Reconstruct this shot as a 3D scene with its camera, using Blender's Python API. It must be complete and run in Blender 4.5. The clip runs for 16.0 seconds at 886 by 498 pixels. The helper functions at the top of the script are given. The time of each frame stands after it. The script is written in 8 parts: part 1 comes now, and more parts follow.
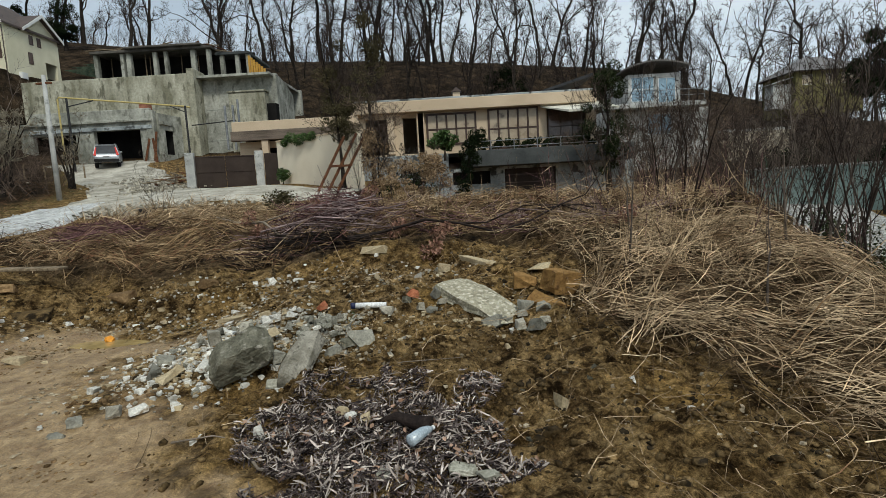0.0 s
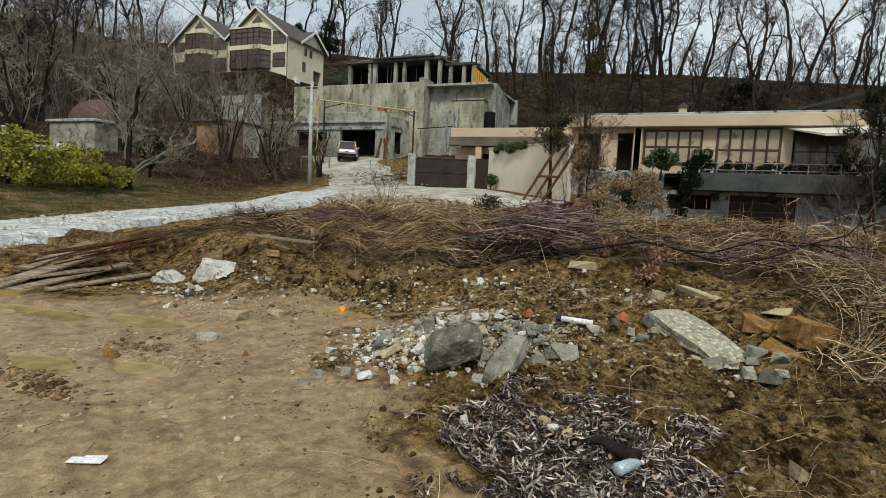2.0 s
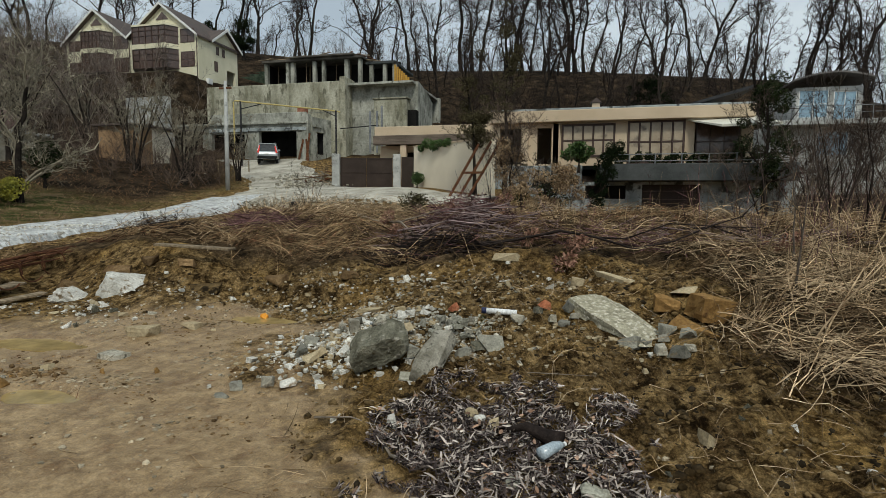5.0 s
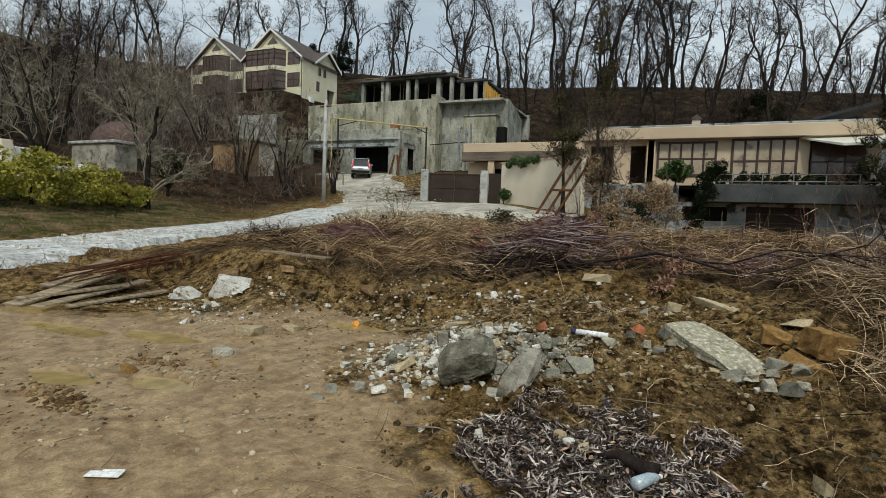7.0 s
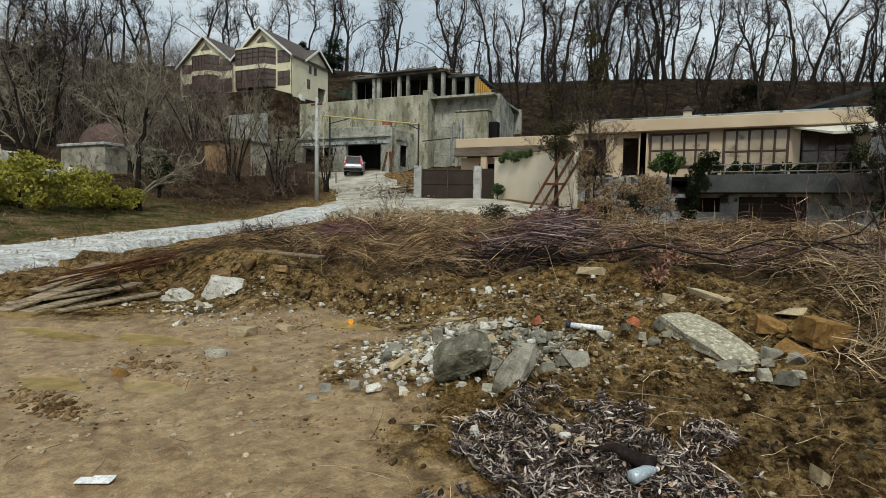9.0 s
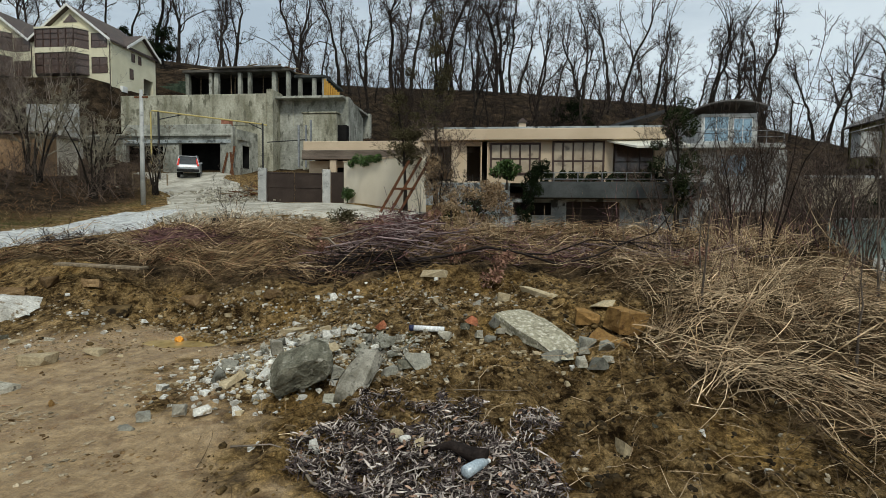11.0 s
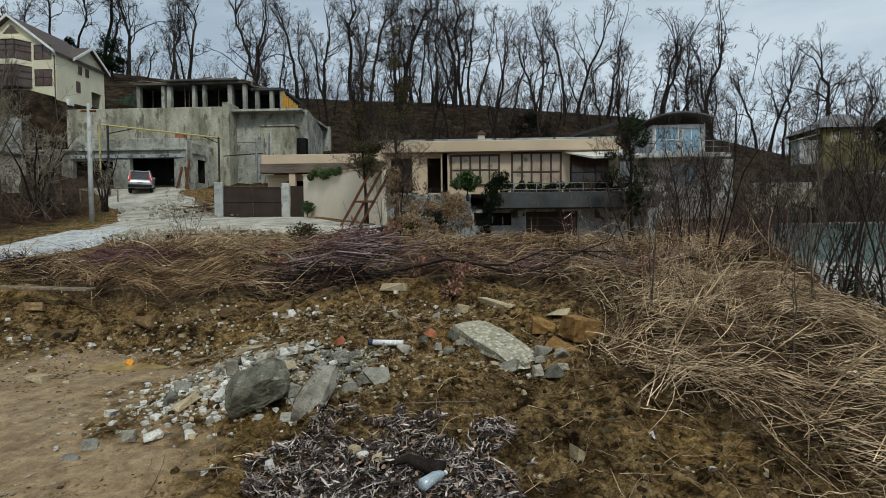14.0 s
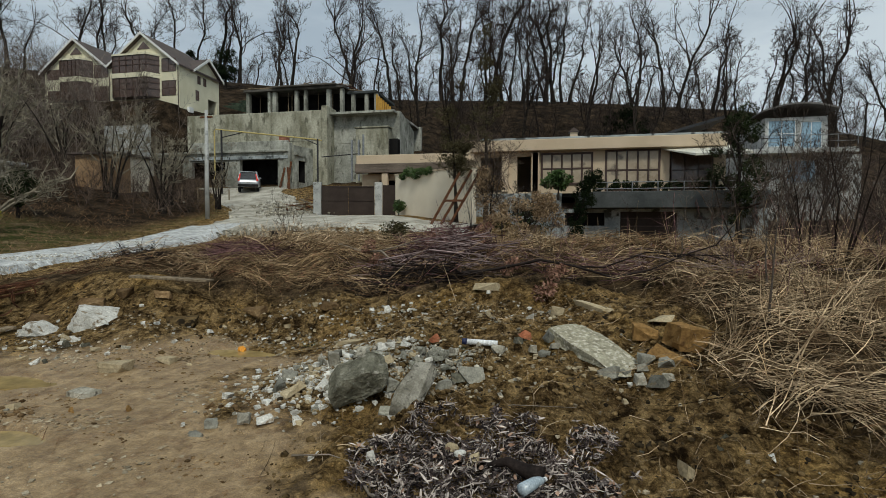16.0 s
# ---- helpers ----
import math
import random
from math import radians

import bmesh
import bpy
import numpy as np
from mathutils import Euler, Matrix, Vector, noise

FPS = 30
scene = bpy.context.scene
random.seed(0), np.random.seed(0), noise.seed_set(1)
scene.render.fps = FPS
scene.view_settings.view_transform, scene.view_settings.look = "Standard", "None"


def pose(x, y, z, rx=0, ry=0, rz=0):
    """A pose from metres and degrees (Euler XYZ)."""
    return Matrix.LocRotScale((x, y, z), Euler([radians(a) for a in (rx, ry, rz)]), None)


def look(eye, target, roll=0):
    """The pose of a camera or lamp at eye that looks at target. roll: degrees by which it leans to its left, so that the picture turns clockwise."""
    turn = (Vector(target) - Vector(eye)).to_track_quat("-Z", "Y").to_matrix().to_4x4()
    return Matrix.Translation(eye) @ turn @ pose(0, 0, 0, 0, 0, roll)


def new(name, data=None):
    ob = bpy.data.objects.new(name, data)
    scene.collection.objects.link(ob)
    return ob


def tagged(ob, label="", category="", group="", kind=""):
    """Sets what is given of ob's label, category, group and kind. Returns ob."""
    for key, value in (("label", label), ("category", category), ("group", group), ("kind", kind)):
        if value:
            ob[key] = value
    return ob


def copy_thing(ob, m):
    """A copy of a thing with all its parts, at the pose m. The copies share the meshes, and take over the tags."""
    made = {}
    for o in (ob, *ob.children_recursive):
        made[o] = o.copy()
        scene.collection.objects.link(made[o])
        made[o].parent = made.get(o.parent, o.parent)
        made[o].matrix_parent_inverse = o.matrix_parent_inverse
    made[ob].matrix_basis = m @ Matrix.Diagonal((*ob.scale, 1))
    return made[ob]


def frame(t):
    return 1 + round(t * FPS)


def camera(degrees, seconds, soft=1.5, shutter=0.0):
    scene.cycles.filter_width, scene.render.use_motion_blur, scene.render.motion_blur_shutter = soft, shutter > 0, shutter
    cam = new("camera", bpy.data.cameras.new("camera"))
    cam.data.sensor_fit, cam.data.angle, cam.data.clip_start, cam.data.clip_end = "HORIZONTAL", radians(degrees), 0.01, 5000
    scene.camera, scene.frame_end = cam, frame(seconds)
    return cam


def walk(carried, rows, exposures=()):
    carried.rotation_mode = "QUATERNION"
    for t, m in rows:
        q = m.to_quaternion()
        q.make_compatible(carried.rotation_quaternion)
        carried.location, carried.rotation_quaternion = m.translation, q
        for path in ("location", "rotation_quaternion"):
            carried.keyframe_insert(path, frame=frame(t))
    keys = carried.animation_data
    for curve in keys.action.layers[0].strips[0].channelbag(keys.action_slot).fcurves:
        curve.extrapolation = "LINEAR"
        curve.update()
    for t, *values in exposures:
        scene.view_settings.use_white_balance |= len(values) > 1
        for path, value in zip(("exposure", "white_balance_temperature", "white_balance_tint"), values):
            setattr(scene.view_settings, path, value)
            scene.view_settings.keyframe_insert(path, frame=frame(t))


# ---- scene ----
cam = camera(80.4, 16.0, soft=0.75)
PATH = [
    (0, (0.049, -0.096, 1.617), (0.019, 1.892, 1.397), -3.2),
    (0.5, (-0.129, -0.095, 1.627), (-0.357, 1.881, 1.416), -0.9),
    (1, (-0.27, -0.126, 1.617), (-0.766, 1.803, 1.435), 2.1),
    (1.5, (-0.281, -0.186, 1.623), (-0.954, 1.689, 1.447), 3.6),
    (2, (-0.169, -0.179, 1.624), (-0.904, 1.672, 1.445), 2.8),
    (2.5, (-0.146, -0.214, 1.645), (-0.986, 1.594, 1.489), 1.2),
    (3, (-0.149, -0.233, 1.649), (-0.991, 1.577, 1.524), 1.1),
    (3.5, (-0.139, -0.185, 1.638), (-0.858, 1.678, 1.528), 1.6),
    (4, (-0.138, -0.157, 1.621), (-0.748, 1.739, 1.435), 1.6),
    (4.2, (-0.131, -0.112, 1.589), (-0.695, 1.791, 1.344), 1.2),
    (6.3, (-0.075, -0.144, 1.635), (-0.536, 1.802, 1.594), 0.6),
    (6.5, (-0.103, -0.162, 1.619), (-0.667, 1.755, 1.55), 1.0),
    (7, (-0.156, -0.188, 1.608), (-0.943, 1.646, 1.485), 2.1),
    (7.5, (-0.143, -0.177, 1.604), (-0.958, 1.645, 1.473), 1.6),
    (8, (-0.135, -0.155, 1.609), (-0.91, 1.684, 1.474), 1.0),
    (8.2, (-0.152, -0.153, 1.603), (-0.935, 1.682, 1.466), 0.9),
    (10.3, (-0.122, -0.108, 1.61), (-0.638, 1.82, 1.478), 1.9),
    (10.5, (-0.085, -0.098, 1.614), (-0.476, 1.86, 1.489), 1.4),
    (11, (-0.046, -0.085, 1.618), (-0.28, 1.898, 1.504), 0.6),
    (11.5, (-0.021, -0.086, 1.626), (-0.157, 1.907, 1.518), -0.2),
    (12, (0.043, -0.071, 1.628), (0.111, 1.924, 1.502), -1.3),
    (12.5, (0.097, -0.07, 1.626), (0.296, 1.915, 1.479), -1.7),
    (13, (0.031, -0.089, 1.633), (0.074, 1.907, 1.523), -1.1),
    (13.5, (-0.028, -0.139, 1.639), (-0.167, 1.855, 1.567), -0.4),
    (14, (0.027, -0.133, 1.642), (-0.069, 1.864, 1.571), -0.5),
    (14.5, (0.043, -0.12, 1.641), (0.05, 1.878, 1.553), -0.8),
    (15, (0.04, -0.099, 1.641), (0.064, 1.898, 1.532), -1.0),
    (15.5, (0.022, -0.085, 1.638), (-0.104, 1.909, 1.536), -0.8),
    (16, (-0.072, -0.124, 1.651), (-0.494, 1.829, 1.577), 0.2),
]
EXPOSE = [(0, -0.28, 6450, 5), (1, -0.22, 6650, 5), (2, -0.18, 6700, 5), (3.5, -0.27, 6700, 5), (4.0, -0.33, 6700, 5), (5.2, -0.45, 6550, 4), (6.3, -0.60, 6450, 4), (6.5, -0.55, 6450, 4), (7.0, -0.29, 6600, 4), (8, -0.23, 6750, 4), (10.5, -0.29, 6600, 4), (11.5, -0.37, 6400, 4), (12, -0.46, 6250, 4), (12.5, -0.48, 6200, 4), (14, -0.49, 6250, 4), (15, -0.51, 6300, 4), (16, -0.56, 6500, 4)]
walk(cam, [(t, look(eye, target, roll)) for t, eye, target, roll in PATH], EXPOSE)

# ---- light ----
SUN_AZ, SUN_EL = radians(200), radians(48)
world = bpy.data.worlds.new("overcast_sky")
scene.world = world
world.use_nodes = True
wn, wl = world.node_tree.nodes, world.node_tree.links
wn.clear()
w_out, w_bg = wn.new("ShaderNodeOutputWorld"), wn.new("ShaderNodeBackground")
w_sky = wn.new("ShaderNodeTexSky")
w_sky.sky_type, w_sky.sun_disc = "NISHITA", False
w_sky.sun_elevation, w_sky.sun_rotation = SUN_EL, SUN_AZ
w_sky.dust_density, w_sky.ozone_density = 2.0, 2.0
w_co, w_map = wn.new("ShaderNodeTexCoord"), wn.new("ShaderNodeMapping")
w_map.inputs["Scale"].default_value, w_map.inputs["Location"].default_value = (1.0, 1.0, 3.4), (0.35, 0.2, 0.6)
w_n1, w_r1, w_mix = wn.new("ShaderNodeTexNoise"), wn.new("ShaderNodeValToRGB"), wn.new("ShaderNodeMix")
w_n1.inputs["Scale"].default_value, w_n1.inputs["Detail"].default_value, w_n1.inputs["Roughness"].default_value = 2.2, 6, 0.55
w_r1.color_ramp.elements[0].position, w_r1.color_ramp.elements[0].color = 0.34, (8.8, 10.3, 12.2, 1)
w_r1.color_ramp.elements[1].position, w_r1.color_ramp.elements[1].color = 0.60, (13.4, 14.7, 16.2, 1)
w_mix.data_type = "RGBA"
w_mix.inputs[0].default_value = 0.88
wl.new(w_co.outputs["Generated"], w_map.inputs["Vector"])
wl.new(w_map.outputs[0], w_n1.inputs["Vector"])
wl.new(w_n1.outputs["Fac"], w_r1.inputs[0])
wl.new(w_sky.outputs[0], w_mix.inputs[6])
wl.new(w_r1.outputs[0], w_mix.inputs[7])
wl.new(w_mix.outputs[2], w_bg.inputs["Color"])
w_bg.inputs["Strength"].default_value = 0.07
wl.new(w_bg.outputs[0], w_out.inputs["Surface"])

sun = new("sun", bpy.data.lights.new("sun", "SUN"))
sun.data.energy, sun.data.angle, sun.data.color = 2.4, radians(11), (1.0, 0.96, 0.87)
sun.matrix_world = pose(0, 0, 60, 90 - 48, 0, 20)


# ---- materials ----
def mat(name, c1, c2, scale=4.0, rough=0.85, bump=0.15, fine=60.0, c3=None, c3_at=0.62, metal=0.0, spec=0.3, streak=None, per_object=0.0, grain=0.4):
    """Procedural surface: two tones by broad noise, fine grain, a third tone in patches and bump."""
    m = bpy.data.materials.new(name)
    m.use_nodes = True
    n, l = m.node_tree.nodes, m.node_tree.links
    b = n["Principled BSDF"]
    b.inputs["Metallic"].default_value = metal
    b.inputs["Specular IOR Level"].default_value = spec * (0.15 if rough >= 0.8 else 1.0)
    co = n.new("ShaderNodeTexCoord")
    vec = co.outputs["Object"]
    if streak:
        mp = n.new("ShaderNodeMapping")
        mp.inputs["Scale"].default_value = streak
        l.new(vec, mp.inputs["Vector"])
        vec = mp.outputs[0]
    n1, n2 = n.new("ShaderNodeTexNoise"), n.new("ShaderNodeTexNoise")
    n1.inputs["Scale"].default_value, n1.inputs["Detail"].default_value, n1.inputs["Roughness"].default_value = scale, 5, 0.6
    n2.inputs["Scale"].default_value, n2.inputs["Detail"].default_value, n2.inputs["Roughness"].default_value = fine, 4, 0.65
    l.new(vec, n1.inputs["Vector"])
    l.new(co.outputs["Object"], n2.inputs["Vector"])
    r1 = n.new("ShaderNodeValToRGB")
    r1.color_ramp.elements[0].position, r1.color_ramp.elements[0].color = 0.36, (*c1, 1)
    r1.color_ramp.elements[1].position, r1.color_ramp.elements[1].color = 0.64, (*c2, 1)
    l.new(n1.outputs["Fac"], r1.inputs[0])
    col = r1.outputs[0]
    if c3:
        n3, r3, mx = n.new("ShaderNodeTexNoise"), n.new("ShaderNodeValToRGB"), n.new("ShaderNodeMix")
        n3.inputs["Scale"].default_value, n3.inputs["Detail"].default_value = scale * 2.7, 6
        l.new(vec, n3.inputs["Vector"])
        r3.color_ramp.elements[0].position, r3.color_ramp.elements[1].position = c3_at - 0.05, c3_at + 0.05
        l.new(n3.outputs["Fac"], r3.inputs[0])
        mx.data_type = "RGBA"
        l.new(r3.outputs[0], mx.inputs[0])
        l.new(col, mx.inputs[6])
        mx.inputs[7].default_value = (*c3, 1)
        col = mx.outputs[2]
    hs = n.new("ShaderNodeHueSaturation")
    ma = n.new("ShaderNodeMapRange")
    ma.inputs["From Min"].default_value, ma.inputs["From Max"].default_value = 0.25, 0.75
    ma.inputs["To Min"].default_value, ma.inputs["To Max"].default_value = 1 - grain, 1 + grain
    l.new(n2.outputs["Fac"], ma.inputs["Value"])
    val = ma.outputs[0]
    if per_object:
        oi, geo, mr, mm = n.new("ShaderNodeObjectInfo"), n.new("ShaderNodeNewGeometry"), n.new("ShaderNodeMapRange"), n.new("ShaderNodeMath")
        ad, fr = n.new("ShaderNodeMath"), n.new("ShaderNodeMath")
        ad.operation, fr.operation, mm.operation = "ADD", "FRACT", "MULTIPLY"
        l.new(oi.outputs["Random"], ad.inputs[0])
        l.new(geo.outputs["Random Per Island"], ad.inputs[1])
        l.new(ad.outputs[0], fr.inputs[0])
        mr.inputs["To Min"].default_value, mr.inputs["To Max"].default_value = 1 - per_object, 1 + per_object
        l.new(fr.outputs[0], mr.inputs["Value"])
        l.new(val, mm.inputs[0])
        l.new(mr.outputs[0], mm.inputs[1])
        val = mm.outputs[0]
    l.new(val, hs.inputs["Value"])
    l.new(col, hs.inputs["Color"])
    l.new(hs.outputs[0], b.inputs["Base Color"])
    rr = n.new("ShaderNodeMapRange")
    rr.inputs["To Min"].default_value, rr.inputs["To Max"].default_value = max(0.05, rough - 0.12), min(1.0, rough + 0.12)
    l.new(n1.outputs["Fac"], rr.inputs["Value"])
    l.new(rr.outputs[0], b.inputs["Roughness"])
    if bump:
        bp = n.new("ShaderNodeBump")
        bp.inputs["Strength"].default_value, bp.inputs["Distance"].default_value = bump, 0.02
        l.new(n2.outputs["Fac"], bp.inputs["Height"])
        l.new(bp.outputs[0], b.inputs["Normal"])
    return m


def glass_mat(name, tint, rough=0.08):
    m = mat(name, tint, tuple(c * 1.4 for c in tint), 1.5, rough, 0.02, 8, spec=0.6)
    return m


M = {
    "concrete": mat("raw_concrete", (0.17, 0.172, 0.145), (0.43, 0.43, 0.38), 0.55, 0.9, 0.3, 5, (0.14, 0.14, 0.118), 0.62, streak=(1.3, 1.3, 0.75), grain=0.3),
    "concrete_y": mat("stained_concrete", (0.19, 0.182, 0.13), (0.44, 0.425, 0.34), 0.55, 0.9, 0.3, 5, (0.15, 0.143, 0.106), 0.61, streak=(1.5, 1.5, 0.6), grain=0.3),
    # near-black colour that puts the shade of unlit interiors into the surface
    "dark": mat("painted_interior_shade", (0.008, 0.008, 0.008), (0.018, 0.017, 0.016), 1.0, 0.95, 0.0),
    "cream": mat("cream_plaster", (0.66, 0.62, 0.45), (0.74, 0.70, 0.53), 0.6, 0.9, 0.1, 30, grain=0.08),
    "peach": mat("peach_plaster", (0.52, 0.41, 0.29), (0.60, 0.48, 0.35), 0.5, 0.9, 0.12, 20, (0.44, 0.35, 0.26), 0.7, grain=0.1),
    "wallcream": mat("cream_yard_wall", (0.70, 0.62, 0.49), (0.79, 0.71, 0.57), 0.5, 0.9, 0.1, 20, grain=0.08),
    "brownglass": glass_mat("brown_glazing", (0.075, 0.048, 0.038)),
    "brownframe": mat("brown_frame", (0.05, 0.03, 0.025), (0.08, 0.05, 0.04), 3, 0.5, 0.05),
    "gatebrown": mat("brown_sheet_metal", (0.030, 0.020, 0.016), (0.048, 0.034, 0.027), 1.2, 0.62, 0.05, spec=0.2),
    "white": mat("white_paint", (0.66, 0.66, 0.64), (0.78, 0.78, 0.76), 1.0, 0.6, 0.05, grain=0.06),
    "offwhite": mat("weathered_white", (0.30, 0.305, 0.295), (0.52, 0.52, 0.50), 0.9, 0.85, 0.15, 15, (0.22, 0.23, 0.22), 0.62, grain=0.15),
    "greyblue": mat("peeling_grey_wall", (0.22, 0.245, 0.25), (0.43, 0.46, 0.465), 0.9, 0.9, 0.2, 10, (0.075, 0.08, 0.08), 0.58, grain=0.2),
    "slate": mat("dark_grey_plaster", (0.045, 0.05, 0.05), (0.085, 0.09, 0.09), 0.7, 0.85, 0.15, 12, grain=0.15),
    "roofbrown": mat("dark_roof_sheet", (0.06, 0.045, 0.04), (0.10, 0.075, 0.065), 1.0, 0.7, 0.1),
    "wood": mat("weathered_wood", (0.13, 0.10, 0.066), (0.32, 0.25, 0.17), 3, 0.85, 0.3, 40, streak=(0.6, 6, 6), per_object=0.25),
    "rust": mat("rusty_steel", (0.075, 0.035, 0.022), (0.16, 0.07, 0.035), 6, 0.9, 0.3, 80),
    "steel": mat("grey_steel", (0.18, 0.19, 0.2), (0.30, 0.31, 0.32), 3, 0.5, 0.05, metal=0.6),
    "black": mat("black_steel", (0.015, 0.015, 0.016), (0.03, 0.03, 0.032), 3, 0.5, 0.05),
    "yellowpipe": mat("yellow_pipe_paint", (0.42, 0.33, 0.12), (0.5, 0.4, 0.16), 3, 0.6, 0.05),
    "bark": mat("bark", (0.011, 0.009, 0.008), (0.032, 0.026, 0.021), 2.5, 0.95, 0.4, 30, (0.05, 0.05, 0.035), 0.66, per_object=0.3),
    "barkgrey": mat("grey_bark", (0.06, 0.047, 0.038), (0.15, 0.122, 0.10), 5, 0.95, 0.3, 50, per_object=0.3),
    "twig": mat("twigs", (0.020, 0.015, 0.013), (0.058, 0.044, 0.036), 2, 0.95, 0.0, per_object=0.35),

    "navy": mat("navy_plastic", (0.015, 0.02, 0.06), (0.03, 0.035, 0.09), 3, 0.5, 0.0),
    "orangefruit": mat("orange_skin", (0.65, 0.24, 0.02), (0.8, 0.34, 0.03), 5, 0.5, 0.1),
    "bottle": mat("clear_plastic", (0.26, 0.32, 0.36), (0.40, 0.46, 0.50), 6, 0.2, 0.0, spec=0.6),
    "domebrown": mat("brown_dome_sheet", (0.09, 0.06, 0.055), (0.15, 0.10, 0.09), 0.8, 0.85, 0.2, 10),
    "hutbrick": mat("ochre_brick", (0.26, 0.16, 0.09), (0.36, 0.24, 0.14), 1.2, 0.9, 0.3, 10),
    "turquoise": mat("turquoise_render", (0.20, 0.28, 0.26), (0.33, 0.42, 0.39), 0.8, 0.85, 0.15, 12, (0.20, 0.24, 0.21), 0.66, grain=0.15),
    "greenpaint": mat("green_paint", (0.02, 0.10, 0.05), (0.03, 0.14, 0.07), 3, 0.5, 0.05),
    "terracotta": mat("terracotta_tiles", (0.15, 0.075, 0.05), (0.24, 0.125, 0.085), 1.2, 0.85, 0.3, 9),
    "yellowboard": mat("yellow_boards", (0.30, 0.21, 0.02), (0.46, 0.34, 0.045), 2, 0.6, 0.1, per_object=0.3),
}


# ---- geometry helpers ----
def lerp(x, xs, ys):
    return np.interp(x, xs, ys)


def sstep(a, b, x):
    t = np.clip((x - a) / (b - a), 0, 1)
    return t * t * (3 - 2 * t)


_lat = np.random.RandomState(3).rand(64, 64)


def vnoise(x, y, s):
    """Smooth value noise in -1..1, cell size s metres, for arrays."""
    u, v = np.asarray(x) / s + 1000.3, np.asarray(y) / s + 1000.7
    i, j = np.floor(u).astype(int), np.floor(v).astype(int)
    f, g = u - i, v - j
    f, g = f * f * (3 - 2 * f), g * g * (3 - 2 * g)
    a, b = _lat[i % 64, j % 64], _lat[(i + 1) % 64, j % 64]
    c, d = _lat[i % 64, (j + 1) % 64], _lat[(i + 1) % 64, (j + 1) % 64]
    return 2 * ((a * (1 - f) + b * f) * (1 - g) + (c * (1 - f) + d * f) * g) - 1


def road_x(y):
    return lerp(y, [-30, 0, 6, 9, 18, 24, 30, 41, 60], [-9, -11.2, -12.4, -12.8, -15.6, -17.0, -18.5, -27, -36])


def path_x(y):
    return 8.6 + (y - 7.4) * 0.47


def terr(x, y):
    """Height of the ground: the lot, the gravel road, the lower lane and the wooded hill."""
    x, y = np.asarray(x, float), np.asarray(y, float)
    lot = lerp(y, [-30, 0, 3.0, 3.6, 4.4, 5.2, 6, 7.5, 10, 13, 16, 20, 26, 31], [-0.1, 0, 0.02, 0.08, 0.24, 0.41, 0.58, 0.79, 0.95, 1.05, 1.12, 1.05, 0.85, 0.8])
    mud = lerp(y, [-30, 0, 4, 6.2, 7.2, 9, 14, 20, 30], [0, 0, 0.08, 0.16, 0.5, 0.75, 1.0, 1.3, 2.4])
    k = sstep(-1.6, -3.2, x) 
    z = lot * (1 - k) + mud * k
    # berm that closes the muddy patch
    bx, by = -6.1, 6.1
    d = (x - bx) * 0.55 + (y - by) * 0.83 - 0.35
    along = (x - bx) * 0.83 - (y - by) * 0.55
    z = z + 0.34 * np.exp(-(d / 0.75) ** 2) * sstep(-3.8, -2.2, along) * sstep(2.0, 0.2, along)
    rz = lerp(y, [-30, 0, 5, 9, 18, 22, 27, 30, 36, 41, 46], [0.1, 0.35, 0.45, 0.6, 1.0, 1.5, 2.1, 2.5, 3.7, 5.0, 5.6])
    left = sstep(-7.5, -10.5, x + 0.10 * np.maximum(y - 10, 0))
    slope_l = rz + lerp(road_x(y) - x, [1.5, 6, 14, 24, 34, 50, 90], [0.0, 0.5, 1.9, 2.6, 7.0, 15.0, 30.0])
    z = z * (1 - left) + np.where(x < road_x(y), slope_l, rz) * left
    # gate forecourt
    k = sstep(-18, -15, x) * sstep(-6, -9, x) * sstep(21, 25, y) * sstep(36, 33, y)
    z = z * (1 - k) + lerp(y, [20, 30, 36], [1.5, 2.5, 2.7]) * k
    # lower lane on the other side
    pz = lerp(y, [-30, 7.4, 12.6, 21, 31, 60], [-1.4, -0.62, -0.35, 0.0, 0.35, 2.0])
    a = lerp(y, [4, 10, 20], [-3.4, -4.7, -5.2])
    k = sstep(0, 2.0, x - path_x(y) - a)
    z = z * (1 - k) + pz * k
    z = z + sstep(2.0, 14, x - path_x(y)) * 0.3
    # hill behind, and the terrace of the twin-gabled house
    foot = lerp(x, [-70, -45, -30, -20, -10, 0, 20, 40, 70], [24, 30, 40, 44, 36, 35, 47, 52, 50])
    top = lerp(x, [-120, -60, -24, 2, 25, 60, 120], [30, 27.5, 22.4, 20.9, 18.8, 9, 3])
    h = sstep(0, 1, (y - foot) / (84 - foot))
    z = z + h * np.maximum(top - z, 0) + np.where(y > 84, -(y - 84) * 0.1, 0)
    k = sstep(-68, -61, x) * sstep(-37.5, -41, x) * sstep(44.5, 48.6, y) * sstep(64, 58, y)
    z = z * (1 - k) + np.maximum(z, 15.5) * k
    return z


PUDDLES = [(-7.05, 3.85, 0.75, 0.16), (-5.62, 4.16, 0.50, 0.17), (-5.05, 2.74, 0.40, 0.15), (-4.20, 3.02, 0.34, 0.17), (-3.86, 5.62, 0.42, 0.16), (-8.62, 4.35, 0.55, 0.3)]


def mud_edge(y):
    return lerp(y, [1.5, 2.6, 3.0, 3.6, 4.4, 5.5], [-1.0, -1.3, -2.0, -2.45, -2.85, -2.6])


